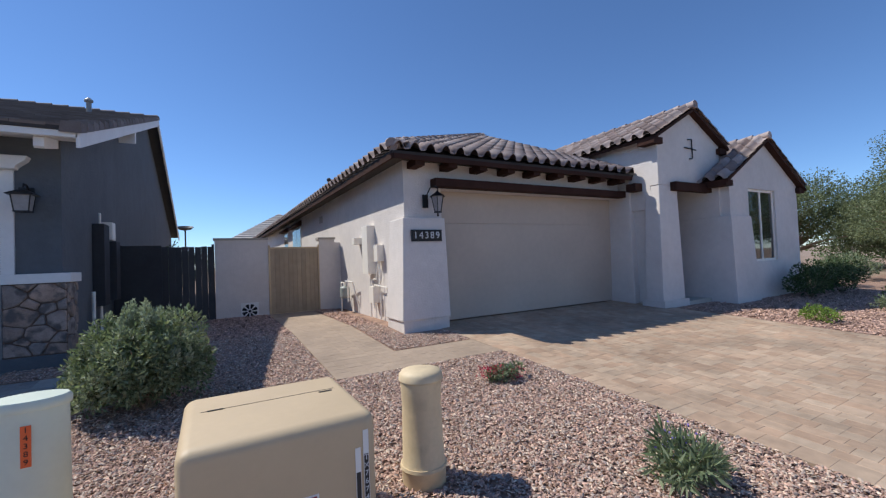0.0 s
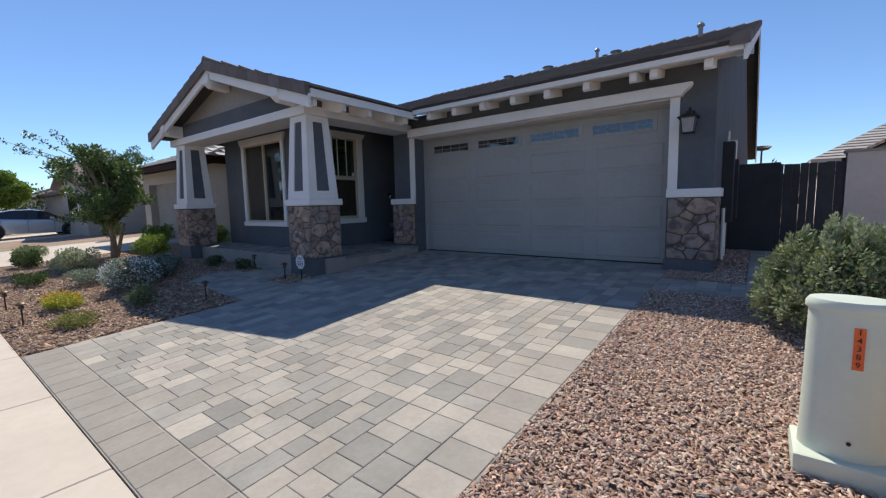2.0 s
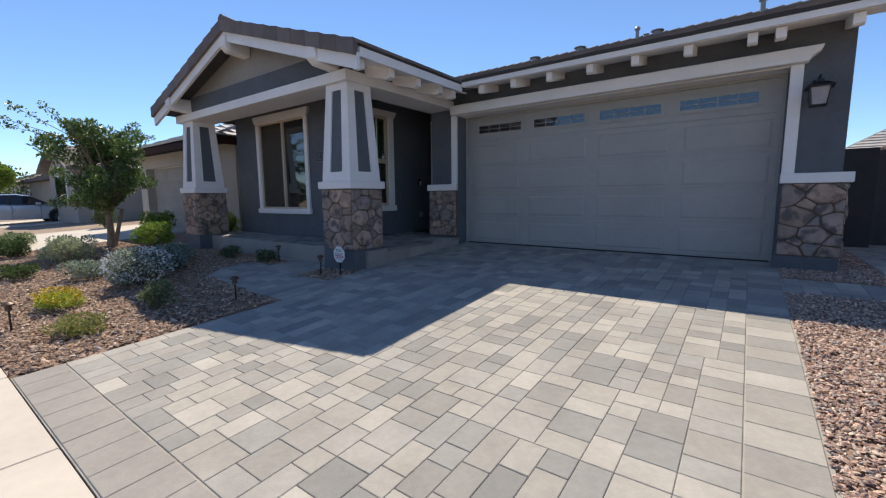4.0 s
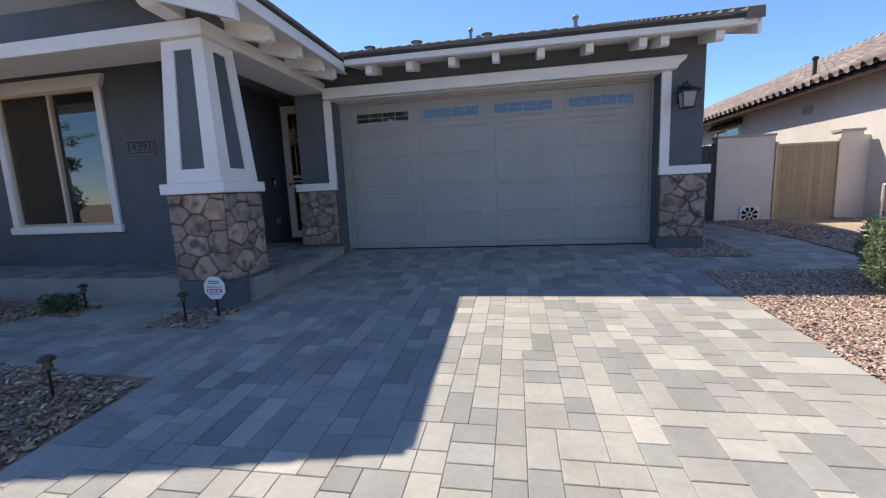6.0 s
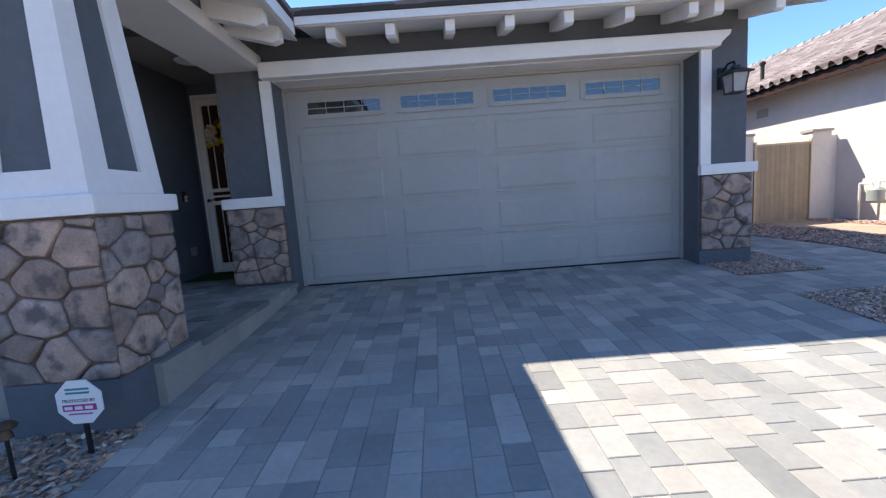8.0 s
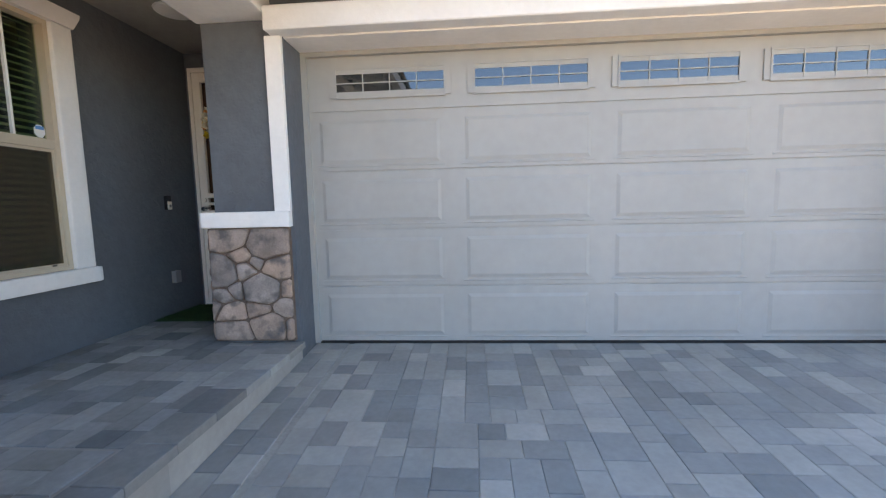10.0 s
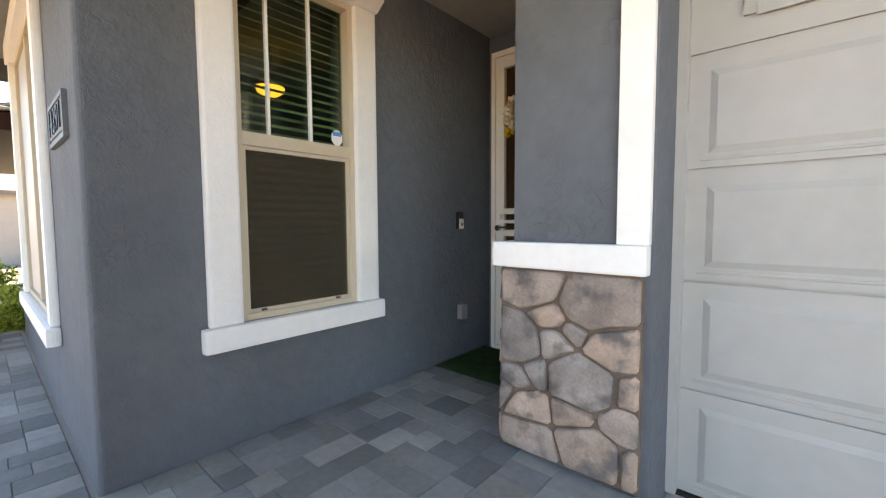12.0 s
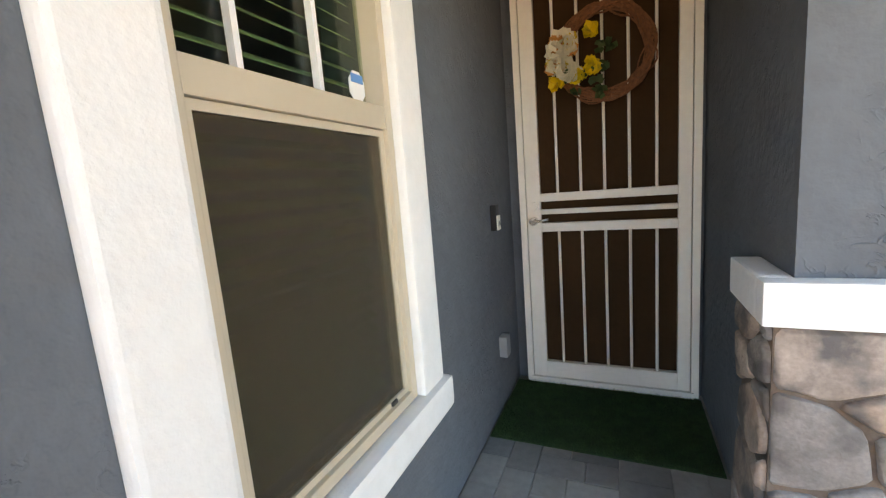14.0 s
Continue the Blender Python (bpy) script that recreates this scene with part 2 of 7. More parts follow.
M = dict(
    stucco_dark=mat("stucco slate grey", (0.108, 0.120, 0.134), 0.88, vary=0.10, scale=1.3, bump=0.009, bump_scale=24, dirt=((0.085, 0.095, 0.108), 3.0, 0.5), marks=0.3),
    stucco_taupe=mat("stucco taupe", (0.29, 0.275, 0.25), 0.9, vary=0.08, scale=1.5, bump=0.004),
    stucco_cream=mat("stucco pale cream", (0.70, 0.645, 0.60), 0.9, vary=0.06, scale=0.9, bump=0.005, bump_scale=35, dirt=((0.60, 0.55, 0.50), 1.4, 0.4)),
    stucco_tan=mat("stucco tan", (0.40, 0.36, 0.31), 0.9, vary=0.06, scale=1.0, bump=0.004),
    trim=mat("white trim paint", (0.78, 0.765, 0.74), 0.6, vary=0.04, scale=2.5, bump=0.0015, bump_scale=80),
    door_grey=mat("garage door warm grey paint", (0.345, 0.342, 0.322), 0.55, vary=0.05, scale=1.2, bump=0.0006, bump_scale=150),
    door_tan=mat("garage door tan paint", (0.52, 0.435, 0.35), 0.6, vary=0.05, scale=1.0, bump=0.0006, bump_scale=120),
    brown=mat("dark brown painted wood", (0.048, 0.022, 0.016), 0.9, vary=0.2, scale=3, bump=0.001, spec=0.2),
    soffit=mat("soffit dark paint", (0.07, 0.07, 0.072), 0.85, vary=0.1, scale=3),
    black=mat("black metal", (0.015, 0.015, 0.016), 0.45, metal=0.3),
    bronze=mat("dark bronze", (0.10, 0.065, 0.045), 0.5, metal=0.5),
    rubber=mat("black rubber", (0.012, 0.012, 0.012), 0.8),
    # near-black colour for the shade inside openings that are not cut
    dark_gap=mat("dark shade of openings", (0.02, 0.02, 0.02), 0.9),
    sash=mat("tan window frame", (0.52, 0.44, 0.33), 0.5, vary=0.03),
    white_metal=mat("white enamelled steel", (0.86, 0.81, 0.72), 0.4, vary=0.03),
    chrome=mat("brushed chrome", (0.6, 0.6, 0.6), 0.25, metal=1.0),
    screen=glass("dark insect screen", (0.85, 0.8, 0.7), 0.6, 0.42, 1.05, (0.085, 0.068, 0.05)),
    blind=mat("green-grey blind slat", (0.32, 0.39, 0.22), 0.6),
    # indoor surfaces: the gloom of unlit rooms is put into the base colour
    room=mat("room wall dimmed as unlit", (0.10, 0.085, 0.065), 0.9),
    room_unlit=mat("room wall darkened as unlit", (0.03, 0.025, 0.02), 0.9),
    stone=mat("veneer stone", (0.37, 0.265, 0.205), 0.85, vary=0.22, scale=9, bump=0.006, bump_scale=34, objvar=0.22, hue=(0.25, 0.215, 0.195), dirt=((0.125, 0.105, 0.095), 7, 2.0)),
    mortar=mat("stone mortar", (0.145, 0.10, 0.075), 0.95, vary=0.2, scale=9, bump=0.004),
    paver=mat("grey paver", (0.395, 0.362, 0.315), 0.85, vary=0.10, scale=3.0, bump=0.0015, bump_scale=120, objvar=0.14, hue=(0.27, 0.26, 0.24)),
    paver_stuff=mat("grey pavers far", (0.395, 0.362, 0.315), 0.85, vary=0.10, scale=3.0, bump=0.0015, bump_scale=120, island=0.14, hue=(0.27, 0.26, 0.24)),
    paver_edge=mat("darker grey edge paver", (0.31, 0.285, 0.255), 0.85, vary=0.09, scale=3, bump=0.0015, bump_scale=120, island=0.12),
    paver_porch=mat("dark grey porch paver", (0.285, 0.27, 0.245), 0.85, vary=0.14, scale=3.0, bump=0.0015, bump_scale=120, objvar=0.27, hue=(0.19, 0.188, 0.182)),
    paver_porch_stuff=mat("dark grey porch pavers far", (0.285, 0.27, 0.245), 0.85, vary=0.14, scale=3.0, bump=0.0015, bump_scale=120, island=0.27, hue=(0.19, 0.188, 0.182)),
    paver_red=mat("pink tan paver", (0.40, 0.275, 0.185), 0.85, vary=0.2, scale=1.1, bump=0.0015, bump_scale=110, island=0.10, hue=(0.43, 0.325, 0.23)),
    paver_red_o=mat("pink tan paver piece", (0.40, 0.275, 0.185), 0.85, vary=0.2, scale=1.1, bump=0.0015, bump_scale=110, objvar=0.10, hue=(0.43, 0.325, 0.23)),
    joint=mat("joint sand", (0.36, 0.33, 0.285), 0.95, vary=0.15, scale=6),
    concrete=mat("sidewalk concrete", (0.55, 0.49, 0.42), 0.85, vary=0.06, scale=1.2, bump=0.001, bump_scale=160),
    soil=mat("gravel bed soil", (0.32, 0.205, 0.145), 0.95, vary=0.3, scale=4, bump=0.012, bump_scale=50),
    gravel=mat("pink brown gravel", (0.54, 0.355, 0.265), 0.8, vary=0.1, scale=30, island=0.5, hue=(0.35, 0.225, 0.18)),
    gravel_light=mat("pale gravel", (0.68, 0.53, 0.40), 0.8, vary=0.1, scale=30, island=0.3, hue=(0.33, 0.27, 0.24)),
    mulch=mat("brown chip gravel", (0.42, 0.27, 0.175), 0.85, vary=0.1, scale=30, island=0.45, hue=(0.24, 0.16, 0.115)),
    asphalt=mat("road asphalt", (0.055, 0.055, 0.055), 0.9, vary=0.15, scale=2, bump=0.002),
    ground=mat("desert ground", (0.30, 0.22, 0.16), 0.95, vary=0.2, scale=0.8, bump=0.01, bump_scale=25),
    tile_grey=mat("flat concrete roof tile", (0.17, 0.145, 0.135), 0.85, vary=0.12, scale=5, bump=0.002, island=0.18, hue=(0.16, 0.13, 0.115)),
    tile_grey_o=mat("flat concrete roof tile piece", (0.17, 0.145, 0.135), 0.85, vary=0.12, scale=5, bump=0.002, objvar=0.18, hue=(0.16, 0.13, 0.115)),
    tile_red=mat("barrel clay roof tile", (0.38, 0.31, 0.285), 0.8, vary=0.14, scale=5, bump=0.002, island=0.2, hue=(0.255, 0.19, 0.17)),
    tile_red_o=mat("barrel clay roof tile piece", (0.38, 0.31, 0.285), 0.8, vary=0.14, scale=5, bump=0.002, objvar=0.2, hue=(0.255, 0.19, 0.17)),
    tile_far=mat("pale roof tile", (0.46, 0.43, 0.40), 0.85, vary=0.1, island=0.12),
    felt=mat("roof underlay", (0.05, 0.045, 0.042), 0.95),
    util_tan=mat("utility box beige paint", (0.56, 0.43, 0.265), 0.55, vary=0.03, scale=3, bump=0.0006, bump_scale=200),
    post_tan=mat("cream plastic post", (0.70, 0.56, 0.35), 0.6, vary=0.06, scale=4, bump=0.001, dirt=((0.42, 0.33, 0.2), 5, 0.5)),
    pedestal=mat("pale green plastic", (0.60, 0.66, 0.56), 0.5, vary=0.03, scale=4),
    wood_gate=mat("tan slat gate", (0.37, 0.29, 0.195), 0.7, vary=0.08, scale=6, bump=0.001, objvar=0.1),
    fence_dark=mat("dark fence slat", (0.035, 0.035, 0.038), 0.8, vary=0.15, scale=3),
    fence_slat=mat("dark weathered fence slat", (0.05, 0.052, 0.056), 0.8, vary=0.15, scale=5, objvar=0.2),
    turf=mat("artificial turf", (0.03, 0.08, 0.02), 0.95, vary=0.3, scale=20, bump=0.01, bump_scale=300, island=0.4),
    bark=mat("bark", (0.25, 0.185, 0.13), 0.95, vary=0.25, scale=12, bump=0.006),
    leaf_broad=mat("glossy tree leaf", (0.075, 0.13, 0.04), 0.38, island=0.45, hue=(0.14, 0.20, 0.07), sheer=0.3),
    leaf_tip=mat("pale young leaf", (0.28, 0.32, 0.21), 0.6, island=0.3, hue=(0.38, 0.42, 0.31), sheer=0.3),
    leaf_yellow=mat("yellow-green leaf", (0.33, 0.41, 0.08), 0.65, island=0.35, hue=(0.36, 0.40, 0.06), sheer=0.3),
    leaf_olive=mat("olive leaf", (0.20, 0.22, 0.07), 0.7, island=0.35, hue=(0.30, 0.29, 0.12), sheer=0.3),
    leaf_green=mat("shrub leaf", (0.15, 0.195, 0.10), 0.6, island=0.45, hue=(0.24, 0.28, 0.17), sheer=0.3),
    leaf_grey=mat("silver leaf", (0.36, 0.40, 0.37), 0.8, island=0.35, hue=(0.13, 0.17, 0.13), sheer=0.3),
    leaf_bright=mat("bright hedge leaf", (0.20, 0.31, 0.05), 0.7, island=0.4, hue=(0.19, 0.26, 0.05), sheer=0.3),
    leaf_dark=mat("dark tree leaf", (0.045, 0.08, 0.025), 0.6, island=0.45, hue=(0.09, 0.13, 0.05), sheer=0.3),
    leaf_tree=mat("feathery tree leaf", (0.14, 0.175, 0.085), 0.75, island=0.4, hue=(0.20, 0.23, 0.12), sheer=0.3),
    flower_red=mat("pink red petal", (0.55, 0.06, 0.10), 0.7, island=0.3),
    flower_yellow=mat("yellow petal", (0.68, 0.47, 0.02), 0.7, island=0.3),
    petal_white=mat("white petal", (0.72, 0.75, 0.74), 0.7, island=0.1),
    flower_white=mat("cream petal", (0.72, 0.66, 0.50), 0.7, island=0.15),
    flower_orange=mat("orange petal", (0.62, 0.25, 0.06), 0.7, island=0.2),
    flower_violet=mat("violet petal", (0.25, 0.18, 0.5), 0.7, island=0.2),
    twig=mat("woven twig", (0.20, 0.075, 0.03), 0.8, vary=0.3, scale=60, bump=0.003),
    path_tan=mat("tan path paver", (0.36, 0.275, 0.20), 0.85, vary=0.12, scale=1.5, bump=0.001, island=0.05),
    car_paint=mat("silver car paint", (0.5, 0.52, 0.55), 0.25, metal=0.4, coat=0.6),
    glass_dark=glass("window glass dark", (0.55, 0.58, 0.56), opacity=0.45),
    glass_car=mat("dark car glass", (0.02, 0.025, 0.035), 0.06, spec=0.8),
    glass_clear=glass("window glass clear", (0.8, 0.88, 0.78), opacity=0.05, ior=1.5),
    glass_door=glass("garage pane glass", (0.4, 0.42, 0.42), opacity=0.6, ior=1.85),
    lamp_glass=mat("seeded lantern glass", (0.30, 0.29, 0.29), 0.3, vary=0.1, scale=20),
    plate=mat("number plate white", (0.62, 0.62, 0.62), 0.5),
    orange=mat("orange label", (0.75, 0.13, 0.03), 0.5),
    white_label=mat("white label", (0.75, 0.75, 0.73), 0.5),
    blue=mat("blue print", (0.08, 0.25, 0.55), 0.5),
    purple=mat("magenta print", (0.36, 0.03, 0.20), 0.5),
    teal=mat("teal print", (0.05, 0.22, 0.24), 0.5),
    red=mat("red print", (0.5, 0.06, 0.05), 0.5),
    warm=glow("warm lamp bowl", (1.0, 0.50, 0.08), 0.22),
    tile_dark=mat("dark ceramic tile", (0.115, 0.118, 0.125), 0.5),
    meter_green=mat("grey-green meter body", (0.30, 0.33, 0.30), 0.5),
    plate_grey=mat("grey ceramic tile", (0.26, 0.26, 0.26), 0.5),
    far_leaf=mat("far foliage", (0.10, 0.13, 0.05), 0.9, vary=0.4, scale=0.8, island=0.3, sheer=0.3),
)


# ---- building helpers ----
def box(bm, x0, x1, y0, y1, z0, z1):
    vs = [bm.verts.new((x, y, z)) for z in (z0, z1) for y in (y0, y1) for x in (x0, x1)]
    for f in ((0, 2, 3, 1), (4, 5, 7, 6), (0, 1, 5, 4), (2, 6, 7, 3), (0, 4, 6, 2), (1, 3, 7, 5)):
        bm.faces.new([vs[i] for i in f])


def hexa(bm, low, high):
    """A solid from four low and four high corners, both anticlockwise from above."""
    a, b = [bm.verts.new(p) for p in low], [bm.verts.new(p) for p in high]
    bm.faces.new(a[::-1]), bm.faces.new(b)
    for i in range(4):
        bm.faces.new((a[i], a[(i + 1) % 4], b[(i + 1) % 4], b[i]))


def prism(bm, pts, axis, a0, a1):
    """The outline pts (two coordinates) drawn out along x, y or z from a0 to a1."""
    def at(p, a):
        return {"x": (a, p[0], p[1]), "y": (p[0], a, p[1]), "z": (p[0], p[1], a)}[axis]
    a, b = [bm.verts.new(at(p, a0)) for p in pts], [bm.verts.new(at(p, a1)) for p in pts]
    bm.faces.new(a), bm.faces.new(b[::-1])
    for i in range(len(pts)):
        j = (i + 1) % len(pts)
        bm.faces.new((a[i], b[i], b[j], a[j]))


def tube(bm, p, q, r0, r1=None, n=8):
    """A round bar from p to q."""
    r1 = r0 if r1 is None else r1
    p, q = Vector(p), Vector(q)
    d = (q - p).normalized()
    u = d.orthogonal().normalized()
    v = d.cross(u)
    ring = [[bm.verts.new(c + (u * math.cos(a) + v * math.sin(a)) * r) for a in [i * math.tau / n for i in range(n)]] for c, r in ((p, r0), (q, r1))]
    bm.faces.new(ring[0][::-1]), bm.faces.new(ring[1])
    for i in range(n):
        bm.faces.new((ring[0][i], ring[0][(i + 1) % n], ring[1][(i + 1) % n], ring[1][i]))


def lathe(bm, profile, n=16, sx=1.0, sy=1.0, c=(0, 0)):
    """A turned shape: profile of (radius, z)."""
    rings = [[bm.verts.new((c[0] + sx * r * math.cos(i * math.tau / n), c[1] + sy * r * math.sin(i * math.tau / n), z)) for i in range(n)] for r, z in profile]
    for a, b in zip(rings, rings[1:]):
        for i in range(n):
            bm.faces.new((a[i], a[(i + 1) % n], b[(i + 1) % n], b[i]))
    bm.faces.new(rings[0][::-1]), bm.faces.new(rings[-1])


def bevel(bm, w, seg=2):
    bmesh.ops.bevel(bm, geom=bm.edges[:], offset=w, segments=seg, profile=0.7, affect="EDGES", clamp_overlap=True)


def part(name, bm, material, parent=None, label="", smooth=False, kind=""):
    me = bpy.data.meshes.new(name)
    bmesh.ops.recalc_face_normals(bm, faces=bm.faces[:])
    bm.to_mesh(me)
    bm.free()
    me.materials.append(M[material] if isinstance(material, str) else material)
    if smooth:
        me.shade_smooth()
        me.set_sharp_from_angle(angle=radians(38))
    ob = new(name, me)
    if parent is not None:
        ob.parent = parent
        root = parent
        while root.parent:
            root = root.parent
        if parent.type == "EMPTY":
            ob.matrix_parent_inverse = Matrix.Translation(-root.location)
    return tagged(ob, label, kind=kind)


def simple(name, boxes, material, parent=None, label="", bev=0.0, kind="", seg=2):
    bm = bmesh.new()
    for b in boxes:
        box(bm, *b)
    if bev:
        bevel(bm, bev, seg)
    return part(name, bm, material, parent, label, kind=kind)


def thing(name, loc, label, category, group=""):
    e = new(name)
    e.location = loc
    e.empty_display_size = 0.1
    return tagged(e, label, category, group)


def stuff(name, verts, faces, material, parent=None, label="", category="", smooth=False):
    """One joined mesh from arrays: verts (n, 3), faces (m, k)."""
    verts, faces = np.asarray(verts, np.float32), np.asarray(faces, np.int32)
    me = bpy.data.meshes.new(name)
    me.vertices.add(len(verts))
    me.vertices.foreach_set("co", verts.ravel())
    k = faces.shape[1]
    me.loops.add(faces.size)
    me.loops.foreach_set("vertex_index", faces.ravel())
    me.polygons.add(len(faces))
    me.polygons.foreach_set("loop_start", np.arange(0, faces.size, k, dtype=np.int32))
    me.update(calc_edges=True)
    if not smooth:
        me.shade_flat()
    me.materials.append(M[material])
    ob = new(name, me)
    if parent is not None:
        ob.parent = parent
        if parent.type == "EMPTY":
            ob.matrix_parent_inverse = Matrix.Translation(-parent.location)
    return tagged(ob, label, category, kind="stuff")


def ground_z(y):
    """The lots rise from the street to the houses."""
    return np.minimum(0.055 * (np.asarray(y, float) - 1.95), 0.292)


def wall_boxes(a0, a1, z0, z1, openings):
    """Rectangles of a wall round its openings (a, b, low, high), along one axis."""
    out, cuts = [], sorted({a0, a1, *[v for o in openings for v in o[:2]]})
    for a, b in zip(cuts, cuts[1:]):
        holes = sorted((lo, hi) for p, q, lo, hi in openings if p <= a and q >= b)
        z = z0
        for lo, hi in holes:
            if lo > z:
                out.append((a, b, z, lo))
            z = hi
        if z < z1:
            out.append((a, b, z, z1))
    return out


# ---- ground ----
def slab(name, x0, x1, y0, y1, up, material, label="", thick=0.12):
    """A sheet that follows the rise of the lots, its top up metres over them."""
    bm = bmesh.new()
    ys = sorted({y0, y1, *[v for v in (7.26,) if y0 < v < y1]})
    for a, b in zip(ys, ys[1:]):
        za, zb = float(ground_z(a)) + up, float(ground_z(b)) + up
        hexa(bm, [(x0, a, za - thick), (x1, a, za - thick), (x1, b, zb - thick), (x0, b, zb - thick)],
             [(x0, a, za), (x1, a, za), (x1, b, zb), (x0, b, zb)])
    return tagged(part(name, bm, material), label, kind="structure")


def ground_sheet():
    bm = bmesh.new()
    ys = [-900, -60, -12, -3.75, -1.0, 0.57, 7.26, 14, 40, 900]
    zs = [-0.33, -0.33, -0.37, -0.37, -0.20, -0.115, 0.25, 0.25, 0.2, 0.0]
    xs = [-900, -60, -20, 0, 20, 60, 900]
    grid = [[bm.verts.new((x, y, z)) for x in xs] for y, z in zip(ys, zs)]
    for r, s in zip(grid, grid[1:]):
        for i in range(len(xs) - 1):
            bm.faces.new((r[i], r[i + 1], s[i + 1], s[i]))
    tagged(part("ground", bm, "ground"), "desert ground of brown soil and fine gravel", kind="structure")


ground_sheet()
tagged(simple("road", [(-120, 120, -12.5, -4.0, -0.36, -0.30)], "asphalt"), "asphalt street in front of the houses", kind="structure")
bm = bmesh.new()
x = -40.0
for i in range(54):
    box(bm, x, x + 1.494, -1.0, 0.565, -0.16, -0.088)
    x += 1.5
bevel(bm, 0.006, 1)
tagged(part("pavement", bm, "concrete"), "pale concrete sidewalk with tooled joints", kind="structure")
tagged(simple("kerb", [(-60, 60, -4.0, -3.75, -0.34, -0.17)], "concrete", bev=0.02), "concrete kerb along the street", kind="structure")
slab("verge", -60, 60, -3.75, -1.0, -0.0, "soil", "narrow planted strip beside the kerb")


def fill(nx, ny, rng):
    """Pieces of a random mixed pattern on a grid of nx by ny cells: x, y, width, height."""
    full = np.zeros((ny, nx), bool)
    out = []
    for j in range(ny):
        for i in range(nx):
            if full[j, i]:
                continue
            run = 1
            while i + run < nx and not full[j, i + run]:
                run += 1
            rows = ny - j
            w = rng.choice([v for v in (2, 2, 2, 3, 3) if v <= run and run - v != 1] or [run])
            h = rng.choice([v for v in {2: (2, 2, 3, 3, 4), 3: (2, 2, 3)}.get(w, (2, 3)) if v <= rows and rows - v != 1] or [min(rows, 3)])
            full[j:j + h, i:i + w] = True
            out.append((i, j, w, h))
    return out


PIECE = {}


def paver_mesh(w, h, top, material):
    """A paver with a small worn edge, its corner at 0, shared by all of its size."""
    key = (round(w, 3), round(h, 3), material)
    if key not in PIECE:
        bm = bmesh.new()
        g, c = 0.0014, 0.0035
        low = [(g, g, -0.05), (w - g, g, -0.05), (w - g, h - g, -0.05), (g, h - g, -0.05)]
        mid = [(x, y, top - 0.003) for x, y, z in low]
        up = [(g + c, g + c, top), (w - g - c, g + c, top), (w - g - c, h - g - c, top), (g + c, h - g - c, top)]
        a, b, d = [bm.verts.new(p) for p in low], [bm.verts.new(p) for p in mid], [bm.verts.new(p) for p in up]
        for i in range(4):
            j = (i + 1) % 4
            bm.faces.new((a[i], a[j], b[j], b[i])), bm.faces.new((b[i], b[j], d[j], d[i]))
        bm.faces.new(d)
        me = bpy.data.meshes.new("paver")
        bm.to_mesh(me)
        bm.free()
        me.materials.append(M[material])
        PIECE[key] = me
    return PIECE[key]


def pavers(parent, pieces, zf, near, material, material_far, up=0.0, flat=None):
    """Lay pieces (x, y, w, h); those in the stretch near (x0, x1, y0, y1) are parts, the rest one mesh."""
    rng = random.Random(5)
    verts, faces, count = [], [], 0
    for x, y, w, h in pieces:
        tilt = Matrix.Translation((x, y, (flat if flat is not None else float(ground_z(y + h / 2)) + up) + rng.uniform(-0.0008, 0.0008)))
        if flat is None and y < 7.2:
            tilt = tilt @ Matrix.Translation((0, 0, -0.0275 * h)) @ Matrix.Rotation(math.atan(0.055), 4, "X")
        me = paver_mesh(w, h, 0.0, material)
        if near and near[0] <= x <= near[1] and near[2] <= y <= near[3] and count < 300:
            ob = new("paver", me)
            ob.parent = parent
            ob.matrix_basis = tilt
            count += 1
        else:
            k = len(verts)
            verts += [tilt @ v.co for v in me.vertices]
            faces += [[k + i for i in p.vertices] for p in me.polygons]
    if faces:
        stuff("far_pavers", verts, faces, material_far, parent)


def region(x0, y0, nx, ny, seed, u=0.072, inside=None):
    rng = random.Random(seed)
    out = []
    for i, j, w, h in fill(nx, ny, rng):
        p = (x0 + i * u, y0 + j * u, w * u, h * u)
        if inside is None or inside(p[0] + p[2] / 2, p[1] + p[3] / 2):
            out.append(p)
    return out


def notch(x, y):
    """Where the grey paving lies left of the driveway: the walk to the porch, between the two beds."""
    walk = 2.75 < y < 4.44 and x > -9.6 and y > 2.75 + (-(x + 7.0)) * 0.12
    bed = -7.95 < x < -7.2 and 3.62 < y < 4.3
    return walk and not bed


